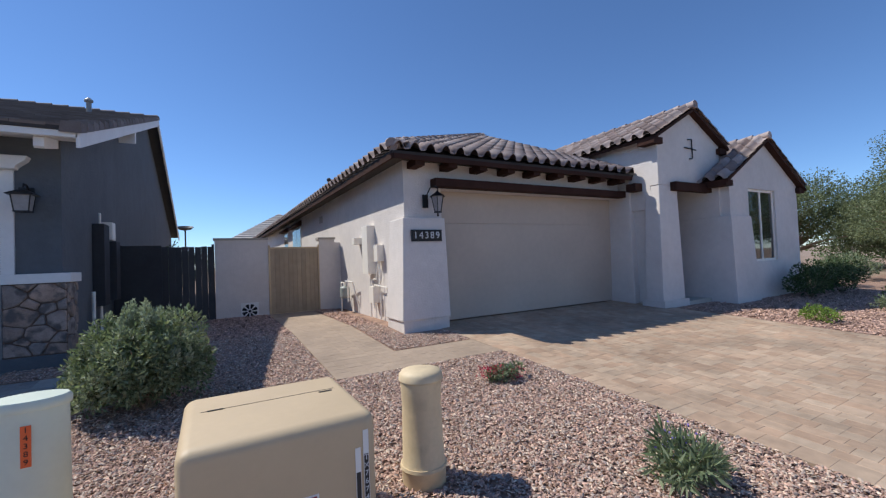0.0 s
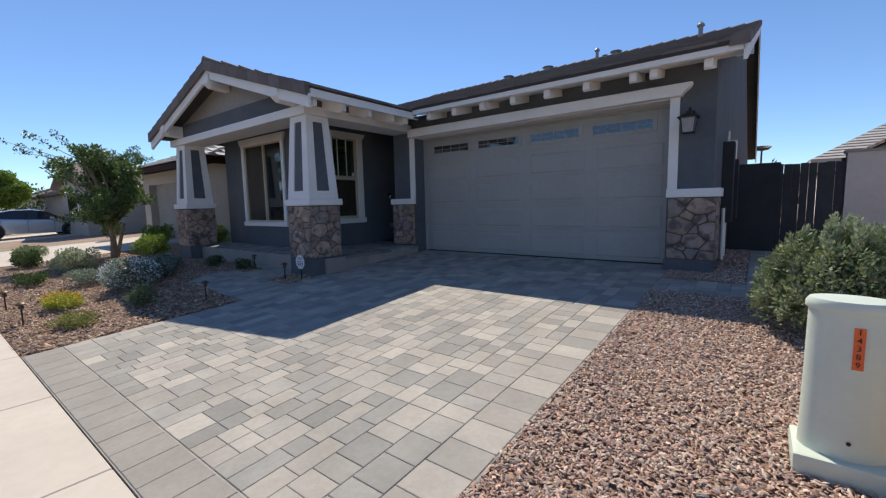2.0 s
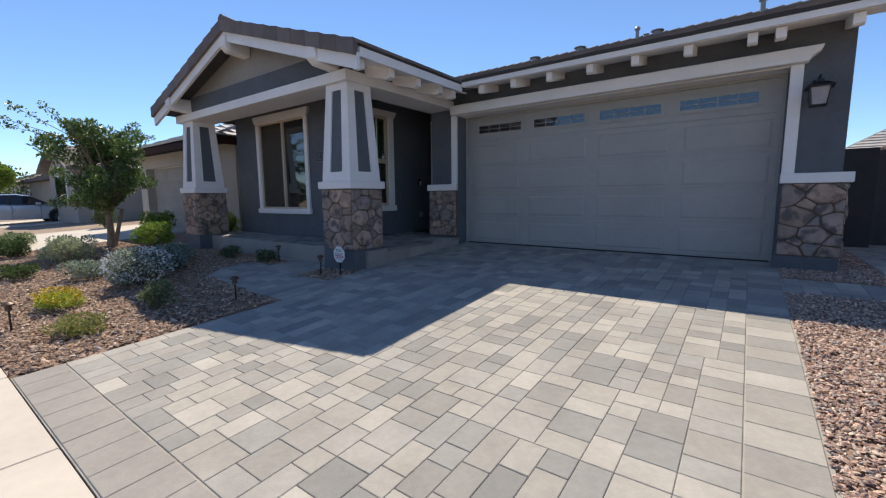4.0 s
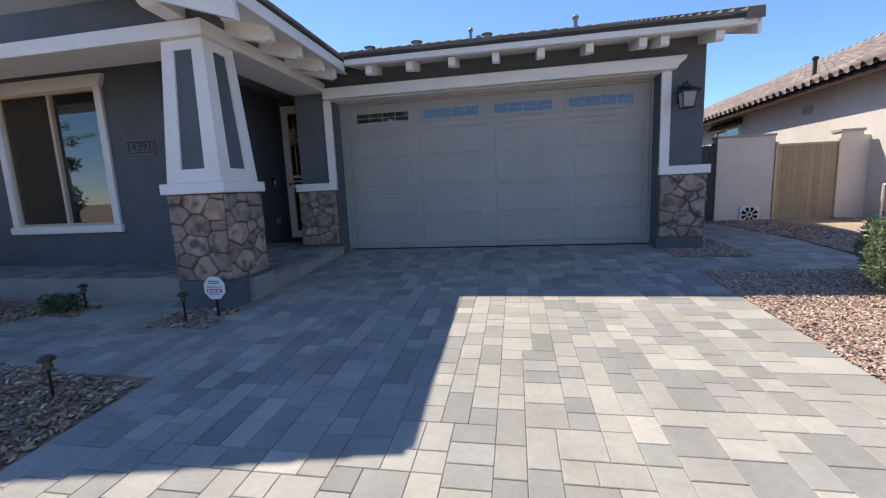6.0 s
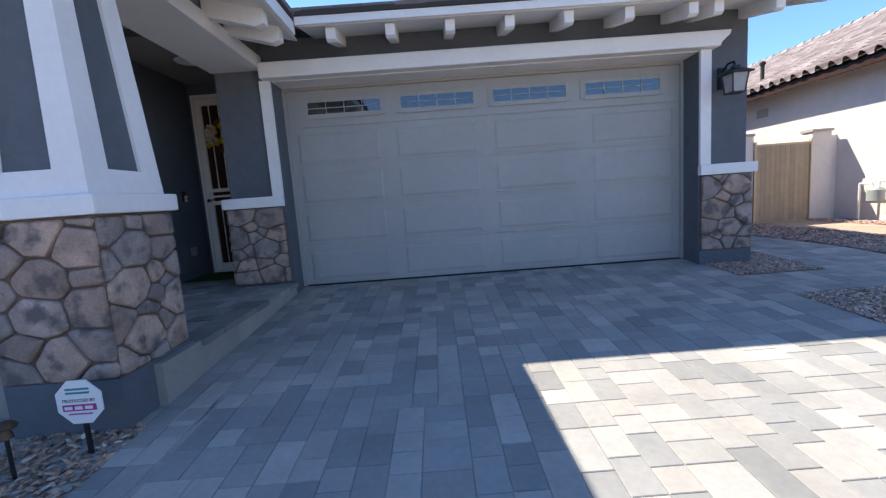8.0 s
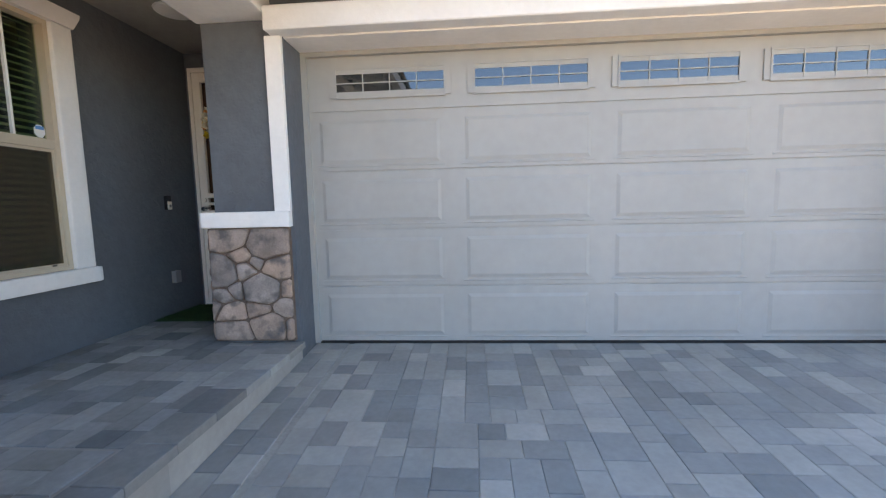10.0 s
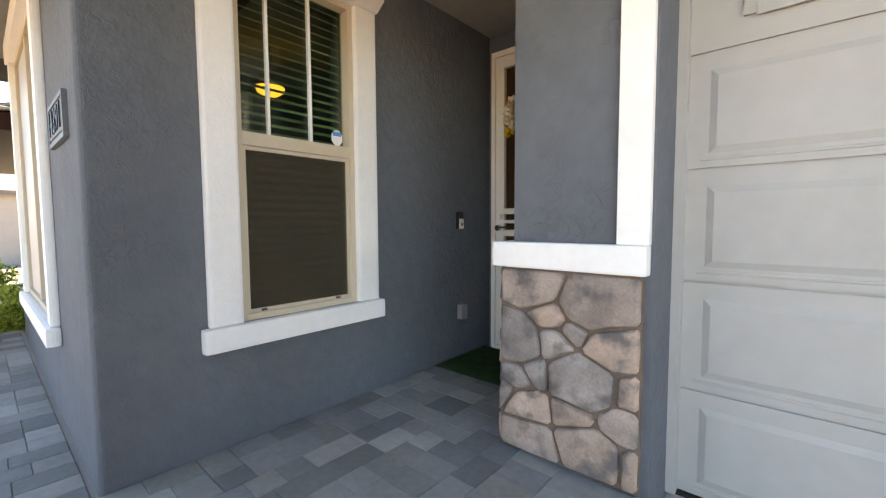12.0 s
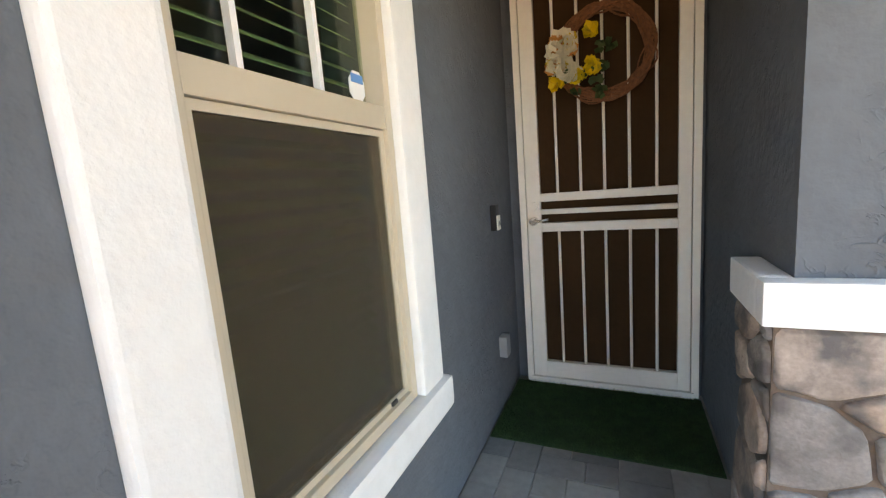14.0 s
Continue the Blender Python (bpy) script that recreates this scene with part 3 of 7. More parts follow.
# ---- gravel ----
def gravel(name, n, inside, x0, x1, y0, y1, s0, s1, material, label, seed, up=0.0):
    """n loose stones strewn where inside(x, y) holds, joined."""
    rng = np.random.default_rng(seed)
    p = np.stack([rng.uniform(x0, x1, n), rng.uniform(y0, y1, n)], 1)
    p = p[inside(p[:, 0], p[:, 1])]
    n = len(p)
    base = np.array([(1, 0, 0), (0.3, 0.95, 0.1), (-0.8, 0.6, 0), (-0.9, -0.5, 0.1), (0.2, -1, 0), (0.35, 0.3, 0.9), (-0.4, 0.05, 1.0), (0.2, -0.4, 0.85)])
    tri = np.array([(0, 1, 5), (1, 2, 6), (1, 6, 5), (2, 3, 6), (3, 4, 7), (3, 7, 6), (4, 0, 7), (0, 5, 7), (5, 6, 7)])
    size = rng.uniform(s0, s1, n) * rng.choice([1.0, 1.0, 1.35], n)
    flat = rng.uniform(0.35, 0.7, n)
    v = np.repeat(base[None], n, 0) * (1 + rng.uniform(-0.22, 0.22, (n, 8, 3)))
    v[..., 0] *= rng.uniform(1.1, 2.1, n)[:, None]
    v[..., 1] *= rng.uniform(0.65, 1.0, n)[:, None]
    v[..., 2] *= flat[:, None]
    tx, ty = rng.normal(0, 0.28, n)[:, None], rng.normal(0, 0.4, n)[:, None]
    v[..., 2] += v[..., 0] * tx + v[..., 1] * ty
    a = rng.uniform(0, math.tau, n)[:, None]
    x, y = v[..., 0] * np.cos(a) - v[..., 1] * np.sin(a), v[..., 0] * np.sin(a) + v[..., 1] * np.cos(a)
    v = np.stack([x, y, v[..., 2]], -1) * size[:, None, None]
    v[..., 0] += p[:, 0, None]
    v[..., 1] += p[:, 1, None]
    v[..., 2] += (ground_z(p[:, 1]) + up + rng.uniform(-0.003, 0.006, n))[:, None]
    f = (tri[None] + (np.arange(n) * 8)[:, None, None]).reshape(-1, 3)
    return stuff(name, v.reshape(-1, 3), f, material, label=label, category="gravel")


# ---- stone veneer ----
def clip(poly, nx, ny, d):
    """The part of poly where nx * x + ny * y <= d."""
    out = []
    for p, q in zip(poly, poly[1:] + poly[:1]):
        a, b = nx * p[0] + ny * p[1] - d, nx * q[0] + ny * q[1] - d
        if a <= 0:
            out.append(p)
        if a * b < 0:
            k = a / (a - b)
            out.append((p[0] + k * (q[0] - p[0]), p[1] + k * (q[1] - p[1])))
    return out


def stones(parent, w, h, m, seed, cell=0.17):
    """Fitted field stones, large and small, over a face w wide and h high; m takes (across, up, out) to the world."""
    rng = random.Random(seed)
    tall = 1.3
    seeds = []
    for r, tries in ((cell * 0.72, 60), (cell * 0.5, 120), (cell * 0.34, 260), (cell * 0.25, 200)):
        for k in range(tries):
            x, y = rng.uniform(0.25 * r, w - 0.25 * r), rng.uniform(0.25 * r, h * tall - 0.25 * r)
            if r > cell * 0.5 and len(seeds) > w * h / (cell * cell) * 0.45:
                break
            if all(math.hypot(x - a, y - b) > (r + q) * 0.93 for a, b, q in seeds):
                seeds.append((x, y, r * rng.uniform(0.9, 1.05)))
    gap = 0.0085
    for i, (sx, sy, sr) in enumerate(seeds):
        poly = [(gap * 0.3, gap), (w - gap * 0.3, gap), (w - gap * 0.3, h * tall - gap), (gap * 0.3, h * tall - gap)]
        for j, (tx, ty, tr) in enumerate(seeds):
            d = math.hypot(tx - sx, ty - sy)
            if i != j and d < 0.75:
                nx, ny = (tx - sx) / d, (ty - sy) / d
                poly = clip(poly, nx, ny, (tx * tx + ty * ty - sx * sx - sy * sy + sr * sr - tr * tr) / (2 * d) - gap)
                if not poly:
                    break
        if len(poly) < 3:
            continue
        poly = [(x, y / tall) for x, y in poly]
        area = abs(sum(p[0] * q[1] - q[0] * p[1] for p, q in zip(poly, poly[1:] + poly[:1]))) / 2
        if area < 0.0007:
            continue
        soft = []
        for p, q in zip(poly, poly[1:] + poly[:1]):
            ln = math.hypot(q[0] - p[0], q[1] - p[1])
            if ln < 0.012:
                soft.append(((p[0] + q[0]) / 2, (p[1] + q[1]) / 2))
                continue
            c = min(0.3, 0.014 / ln)
            for k in (c, 0.5, 1 - c) if ln > 0.05 else (c, 1 - c):
                soft.append((p[0] + k * (q[0] - p[0]) + rng.uniform(-0.003, 0.003), p[1] + k * (q[1] - p[1]) + rng.uniform(-0.003, 0.003)))
        if len(soft) < 3:
            continue
        cx, cy = sum(p[0] for p in soft) / len(soft), sum(p[1] for p in soft) / len(soft)
        out = rng.uniform(0.016, 0.032)
        lean = rng.uniform(-0.05, 0.05), rng.uniform(-0.06, 0.06)
        size = math.sqrt(area)
        bm = bmesh.new()
        rings = []
        for inset, o in ((0.0, -0.012), (0.0, out * 0.4), (0.004, out * 0.74), (0.012, out * 0.96), (0.3 * size, out)):
            k = max(0.25, 1 - inset / (0.5 * size))
            rings.append([bm.verts.new(m @ Vector((cx + (x - cx) * k, cy + (y - cy) * k, o + (0 if o < 0 else (x - cx) * lean[0] + (y - cy) * lean[1] + (rng.uniform(-0.0035, 0.0035) if inset > 0.003 else 0))))) for x, y in soft])
        for a, b in zip(rings, rings[1:]):
            for k in range(len(soft)):
                bm.faces.new((a[k], a[(k + 1) % len(soft)], b[(k + 1) % len(soft)], b[k]))
        bm.faces.new(rings[-1])
        part("stone", bm, "stone", parent, smooth=True)


def face(x, y, z, axis):
    """Where a stone face stands: its lower corner, and which way it looks: S (-y), E (+x), N (+y), W (-x)."""
    cols = {"S": ((1, 0, 0), (0, 0, 1), (0, -1, 0)), "E": ((0, 1, 0), (0, 0, 1), (1, 0, 0)),
            "N": ((-1, 0, 0), (0, 0, 1), (0, 1, 0)), "W": ((0, -1, 0), (0, 0, 1), (-1, 0, 0))}[axis]
    m = Matrix([list(c) for c in zip(*cols)]).to_4x4()
    return Matrix.Translation((x, y, z)) @ m


def box_part(name, dims, material, parent, label="", bev=0.0):
    return simple(name, [dims], material, parent, label, bev)


# ---- the slate-grey house ----
def roof_plane(parent, a, b, c, d, material_near, material_far, pu, pv, tile, near_count, name="roof_tile", cut=None, order=None):
    """Tiles over the parallelogram with eave a to b and ridge d to c; pu, pv: width and exposure of a tile."""
    a, b, c, d = (Vector(p) for p in (a, b, c, d))
    u, v = (b - a), (d - a)
    nu, nv = max(1, round(u.length / pu)), max(1, round(v.length / pv))
    uu, vv = u.normalized(), v.normalized()
    n = uu.cross(vv).normalized()
    if n.z < 0:
        n = -n
    base = Matrix((uu, vv, n)).transposed().to_4x4()
    me_w = u.length / nu
    me_near = tile(me_w, v.length / nv, material_near)
    me_far = me_near
    rng = random.Random(int(abs(a.x * 7 + a.y * 3)) + 1)
    spots = []
    for j in range(nv):
        for i in range(nu):
            p = a + u * (i / nu) + v * (j / nv)
            if cut and not cut(p + u * (0.5 / nu) + v * (0.5 / nv)):
                continue
            spots.append((i, j, p))
    if order:
        spots.sort(key=order)
    verts, faces = [], []
    for k, (i, j, p) in enumerate(spots):
        m = Matrix.Translation(p) @ base @ Matrix.Translation((0, rng.uniform(-0.004, 0.004), 0)) @ Matrix.Rotation(rng.uniform(-0.006, 0.006), 4, "Z")
        if k < near_count:
            ob = new(name, me_near)
            ob.parent = parent
            if parent.type == "EMPTY":
                ob.matrix_parent_inverse = Matrix.Translation(-parent.location)
            ob.matrix_basis = m
        else:
            s = len(verts)
            verts += [m @ q.co for q in me_far.vertices]
            faces += [[s + t for t in f.vertices] for f in me_far.polygons]
    if faces:
        stuff("far_roof_tiles", verts, faces, material_far, parent, smooth=tile is barrel_tile)


def flat_tile(w, e, material):
    bm = bmesh.new()
    g = 0.003
    hexa(bm, [(g, -0.03, 0.012), (w - g, -0.03, 0.012), (w - g, e + 0.03, -0.004), (g, e + 0.03, -0.004)],
         [(g, -0.03, 0.048), (w - g, -0.03, 0.048), (w - g, e + 0.03, 0.022), (g, e + 0.03, 0.022)])
    me = bpy.data.meshes.new("roof_tile")
    bm.to_mesh(me)
    bm.free()
    me.materials.append(M[material])
    return me


def barrel_tile(w, e, material):
    """An S tile: a half barrel and a pan, tipped up at its lower end."""
    bm = bmesh.new()
    prof = [(0.0, 0.015), (0.08 * w, 0.08), (0.22 * w, 0.122), (0.36 * w, 0.122), (0.52 * w, 0.075), (0.62 * w, 0.012), (0.8 * w, 0.0), (w, 0.012)]
    rows = []
    for y, up, t in ((-0.04, 0.028, 1), (e + 0.02, 0.0, 1)):
        rows.append([bm.verts.new((x, y, z * t + up)) for x, z in prof])
        rows.append([bm.verts.new((x, y, z * t + up - 0.018)) for x, z in prof])
    for i in range(len(prof) - 1):
        bm.faces.new((rows[0][i], rows[0][i + 1], rows[2][i + 1], rows[2][i]))
        bm.faces.new((rows[1][i], rows[1][i + 1], rows[0][i + 1], rows[0][i]))
    me = bpy.data.meshes.new("roof_tile")
    bm.to_mesh(me)
    bm.free()
    me.shade_smooth()
    me.materials.append(M[material])
    return me


def slab_part(name, pts, thick, material, parent, label=""):
    """A sloping sheet from four corners, thick metres deep."""
    bm = bmesh.new()
    hexa(bm, [(x, y, z - thick) for x, y, z in pts], pts)
    return part(name, bm, material, parent, label)


A = thing("house", (-7, 10, 0.3), "slate-grey stucco house with white trim and stone pillars", "house")


def house_a():
    P = A
    # walls round the garage
    for nm, b in (("wall", (-2.33, -1.76, 6.9, 7.36, 0.1, 3.2)), ("wall", (-7.88, -7.24, 6.9, 8.45, 0.1, 3.2)), ("wall", (-7.24, -2.33, 6.9, 7.36, 2.772, 3.2))):
        box_part(nm, b, "stucco_dark", P)
    bm = bmesh.new()
    prism(bm, [(7.36, 0.1), (24.6, 0.1), (24.6, 3.12), (15.6, 6.12), (6.9, 3.2), (7.36, 3.2)], "x", -1.96, -1.762)
    part("wall", bm, "stucco_dark", P, "long slate-grey side wall with gable")
    # entry and living-room walls
    for a, b, lo, hi in wall_boxes(5.42, 8.45, 0.1, 3.2, [(6.03, 6.74, 1.06, 2.89)]):
        bm = cube_bm(-9.2, -8.98, a, b, lo, hi)
        if a < 5.5:
            edge = [e for e in bm.edges if all(v.co.x > -9.0 and v.co.y < 5.5 for v in e.verts)]
            bmesh.ops.bevel(bm, geom=edge, offset=0.025, segments=4, profile=0.5, affect="EDGES")
        part("wall", bm, "stucco_dark", P)
    for a, b, lo, hi in wall_boxes(-12.72, -9.2, 0.1, 3.2, [(-11.70, -9.98, 1.0, 2.88)]):
        box_part("wall", (a, b, 5.42, 5.64, lo, hi), "stucco_dark", P)
    for a, b, lo, hi in wall_boxes(-8.98, -7.88, 0.1, 3.2, [(-8.905, -7.905, 0.42, 3.02)]):
        box_part("wall", (a, b, 8.26, 8.45, lo, hi), "stucco_dark", P)
    box_part("wall", (-12.72, -12.5, 5.64, 24.6, 0.1, 3.2), "stucco_dark", P)
    box_part("wall", (-12.5, -1.96, 24.4, 24.6, 0.1, 3.1), "stucco_dark", P)
    # inner walls and floor, their indoor shade painted in as dark colour
    box_part("wall", (-12.5, -9.2, 11.2, 11.3, 0.3, 3.1), "room", P, "inner wall of the front room, coloured dim as unlit")
    box_part("wall", (-9.2, -7.24, 10.0, 10.1, 0.3, 3.1), "room_unlit", P, "inner wall of the hall, coloured dark as unlit")
    box_part("wall", (-7.34, -7.24, 8.45, 10.0, 0.3, 3.1), "room_unlit", P)
    box_part("floor", (-12.5, -7.3, 5.64, 11.2, 0.3, 0.38), "room_unlit", P)
    box_part("porch_ceiling", (-12.85, -7.36, 4.3, 11.3, 3.2, 3.24), "stucco_taupe", P)
    box_part("curb_base", (-2.34, -1.72, 6.85, 6.9, 0.1, 0.43), "stucco_dark", P)
    # roof sheets
    e, r = 3.17, 6.29
    slab_part("roof", [(-13.7, 6.3, e), (-1.47, 6.3, e), (-1.47, 15.6, r), (-13.7, 15.6, r)], 0.06, "soffit", P, "main tiled roof slope")
    slab_part("roof", [(-13.7, 15.6, r), (-1.47, 15.6, r), (-1.47, 24.9, e), (-13.7, 24.9, e)], 0.06, "soffit", P)
    pe, pr, px = 3.13, 4.16, -10.0
    slab_part("roof", [(-6.78, 3.95, pe), (-6.78, 6.45, pe), (px, 9.9, pr), (px, 3.95, pr)], 0.06, "soffit", P, "porch gable roof slope")
    slab_part("roof", [(px, 3.95, pr), (px, 9.9, pr), (-13.24, 9.9, pe), (-13.24, 3.95, pe)], 0.06, "soffit", P)
    slab_part("eave_board", [(-6.7, 6.298, 3.09), (-1.475, 6.298, 3.09), (-1.475, 6.9, 3.20), (-6.7, 6.9, 3.20)], 0.02, "trim", P, "white underside of the eave")
    slab_part("eave_board", [(-6.782, 3.96, 3.035), (-6.782, 6.5, 3.035), (-7.36, 6.5, 3.17), (-7.36, 3.96, 3.17)], 0.02, "trim", P, "white underside of the eave")
    # fascias and rakes
    box_part("fascia", (-6.72, -1.46, 6.255, 6.298, 3.075, 3.15), "trim", P)
    box_part("drip_edge", (-6.72, -1.46, 6.235, 6.3, 3.152, 3.20), "felt", P)
    box_part("fascia", (-6.778, -6.735, 3.95, 6.3, 3.00, 3.12), "trim", P)
    box_part("drip_edge", (-6.78, -6.72, 3.95, 6.24, 3.122, 3.16), "felt", P)
    for y0, z0, y1, z1 in ((6.255, e, 15.6, r), (15.6, r, 24.9, e)):
        bm = bmesh.new()
        hexa(bm, [(-1.47, y0, z0 - 0.22), (-1.43, y0, z0 - 0.22), (-1.43, y1, z1 - 0.22), (-1.47, y1, z1 - 0.22)],
             [(-1.47, y0, z0 - 0.01), (-1.43, y0, z0 - 0.01), (-1.43, y1, z1 - 0.01), (-1.47, y1, z1 - 0.01)])
        part("rake_board", bm, "trim", P)
    for s in (-1, 1):
        x0 = px + s * 3.26
        bm = bmesh.new()
        a, b = sorted((px, x0))
        za, zb = (pr, pe - 0.02) if a == px else (pe - 0.02, pr)
        hexa(bm, [(a, 3.90, za - 0.28), (b, 3.90, zb - 0.28), (b, 3.95, zb - 0.28), (a, 3.95, za - 0.28)],
             [(a, 3.90, za - 0.07), (b, 3.90, zb - 0.07), (b, 3.95, zb - 0.07), (a, 3.95, za - 0.07)])
        part("rake_board", bm, "trim", P)
    for y in (11.0,):
        z = e + (y - 6.3) * 0.3355
        bm = bmesh.new()
        prism(bm, [(y - 0.07, z - 0.50), (y + 0.07, z - 0.45), (y + 0.07, z - 0.09), (y - 0.07, z - 0.13)], "x", -1.758, -1.472)
        part("outlooker", bm, "trim", P, "white painted beam end")
    # gable wall of the porch
    bm = bmesh.new()
    prism(bm, [(-12.86, 3.03), (-7.36, 3.03), (-7.36, 3.26), (-7.9, 3.335), (-12.3, 3.335), (-12.86, 3.26)], "y", 4.28, 4.45)
    part("gable_band", bm, "stucco_dark", P, "slate-grey band under the gable")
    bm = bmesh.new()
    prism(bm, [(-12.4, 3.335), (-7.7, 3.335), (-10.0, 4.05)], "y", 4.31, 4.45)
    part("gable_panel", bm, "stucco_taupe", P, "warm grey gable panel")
    box_part("frieze", (-7.52, -7.36, 4.45, 6.9, 3.03, 3.24), "stucco_dark", P)
    # outlookers of the gable
    for x, z in ((-7.62, 3.32), (-10.0, 3.97), (-12.42, 3.32)):
        bm = bmesh.new()
        prism(bm, [(3.86, z - 0.19), (3.86, z - 0.02), (4.3, z - 0.02), (4.3, z - 0.28), (3.95, z - 0.26)], "x", x - 0.1, x + 0.1)
        bevel(bm, 0.012, 1)
        part("outlooker", bm, "trim", P, "white painted beam end")
    # rafter tails
    for x in (-6.4, -5.8, -5.195, -4.59, -3.99, -3.37, -2.72, -2.46, -1.83):
        bm = bmesh.new()
        prism(bm, [(6.36, 2.965), (6.36, 3.075), (6.9, 3.26), (6.9, 3.07), (6.40, 2.945)], "x", x - 0.05, x + 0.05)
        bevel(bm, 0.004, 1)
        part("rafter_tail", bm, "trim", P, "white rafter tail")
    for y in (4.66, 5.25, 5.82, 6.2):
        bm = bmesh.new()
        prism(bm, [(-6.84, 2.91), (-6.84, 3.03), (-7.36, 3.22), (-7.36, 3.0), (-6.92, 2.885)], "y", y - 0.05, y + 0.05)
        bevel(bm, 0.004, 1)
        part("rafter_tail", bm, "trim", P, "white rafter tail")
    simple("rafter_tail", [(-6.98, -6.84, 4.05, 4.13, 2.90, 3.03)], "trim", P, "short white rafter end", 0.004)
    # beams
    bm = bmesh.new()
    prism(bm, [(-7.33, 2.755), (-2.16, 2.755), (-2.16, 2.80), (-2.06, 2.87), (-2.04, 2.925), (-7.33, 2.925)], "y", 6.76, 6.9)
    bevel(bm, 0.008, 1)
    part("beam", bm, "trim", P, "white beam over the garage door")
    box_part("beam_soffit", (-7.24, -2.33, 6.9, 7.23, 2.745, 2.77), "trim", P)
    simple("beam", [(-7.91, -7.33, 4.8, 6.9, 2.88, 3.03)], "trim", P, "white beam along the porch", 0.012)
    simple("beam", [(-12.98, -7.33, 4.22, 4.8, 2.88, 3.03)], "trim", P, "white beam across the porch front", 0.012)
    # trim and stone piers beside the garage door
    for x0, x1, tx0, tx1, sides, seed in ((-2.31, -1.71, -2.325, -2.2, "SE", 3), (-7.93, -7.27, -7.375, -7.25, "SW", 8)):
        trim = [(tx0, tx1, 6.862, 6.9, 1.46, 2.755)]
        simple("trim_board", trim, "trim", P, "white vertical trim board", 0.004)
        pier = part("pier", cube_bm(x0, x1, 6.865, 6.9, 0.43, 1.335), "mortar", P, "low veneer stone pier")
        stones(pier, x1 - x0, 0.90, face(x0, 6.867, 0.435, "S"), seed, 0.215)
        if "W" in sides:
            box_part("pier_return", (-7.93, -7.88, 6.9, 7.16, 0.43, 1.335), "mortar", P)
            stones(pier, 0.29, 0.90, face(-7.928, 7.16, 0.435, "W"), seed + 1, 0.2)
            simple("pier_cap", [(-7.965, -7.25, 6.83, 6.9, 1.338, 1.46), (-7.965, -7.88, 6.9, 7.2, 1.338, 1.46)], "trim", P, "white cap of the stone pier", 0.012)
        else:
            box_part("pier_return", (-1.76, -1.71, 6.9, 7.3, 0.43, 1.335), "mortar", P)
            stones(pier, 0.43, 0.90, face(-1.712, 6.87, 0.435, "E"), seed + 1, 0.2)
            simple("pier_cap", [(-2.335, -1.66, 6.83, 6.9, 1.338, 1.46), (-1.76, -1.66, 6.9, 7.33, 1.338, 1.46)], "trim", P, "white cap of the stone pier", 0.012)


def cube_bm(*b):
    bm = bmesh.new()
    box(bm, *b)
    return bm


def pillar(cx, cy, base, seed):
    P = thing("porch_pillar", (cx, cy, base), "tapered white and slate-grey porch pillar on a veneer stone base", "pillar", "porch pillars")
    box_part("plinth", (cx - 0.33, cx + 0.33, cy - 0.32, cy + 0.32, base - 0.1, 0.43), "stucco_dark", P, "slate-grey plinth")
    core = part("stone_base", cube_bm(cx - 0.325, cx + 0.325, cy - 0.31, cy + 0.31, 0.425, 1.345), "mortar", P, "base of grey-brown veneer stone")
    x0, x1, y0, y1 = cx - 0.325, cx + 0.325, cy - 0.31, cy + 0.31
    for s, fx, fy, w in (("S", x0, y0, 0.65), ("E", x1, y0, 0.62), ("N", x1, y1, 0.65), ("W", x0, y1, 0.62)):
        stones(core, w, 0.91, face(fx, fy, 0.43, s), seed + ord(s), 0.20)
    simple("cap", [(cx - 0.375, cx + 0.375, cy - 0.355, cy + 0.355, 1.347, 1.46)], "trim", P, "thick white cap", 0.02)

    def half(z):
        return 0.318 - 0.083 * (z - 1.46) / 1.42

    def ring(h, z, k=0.96):
        return [(cx - h, cy - h * k, z), (cx + h, cy - h * k, z), (cx + h, cy + h * k, z), (cx - h, cy + h * k, z)]
    bm = bmesh.new()
    hexa(bm, ring(half(1.46) - 0.022, 1.46), ring(half(2.88) - 0.022, 2.88))
    part("shaft", bm, "stucco_dark", P, "slate-grey tapered shaft")
    bm = bmesh.new()
    z0, z1, z2, z3 = 1.462, 1.60, 2.78, 2.878
    hexa(bm, ring(half(z0), z0), ring(half(z1), z1))
    hexa(bm, ring(half(z2), z2), ring(half(z3), z3))
    for sx in (-1, 1):
        for sy in (-1, 1):
            lo, hi = [], []
            for z, out in ((z1, lo), (z2, hi)):
                h = half(z)
                w = h * 0.58 if z == z1 else h * 0.60
                xs = sorted((sx * h, sx * (h - w * 0.95)))
                ys = sorted((sy * h * 0.96, sy * (h - w * 0.95) * 0.96))
                out += [(cx + xs[0], cy + ys[0], z), (cx + xs[1], cy + ys[0], z), (cx + xs[1], cy + ys[1], z), (cx + xs[0], cy + ys[1], z)]
            hexa(bm, lo, hi)
    part("corner_trim", bm, "trim", P, "white corner boards")
    return P


house_a()
pillar(-7.62, 4.515, 0.13, 11)
pillar(-12.57, 4.515, 0.2, 40)


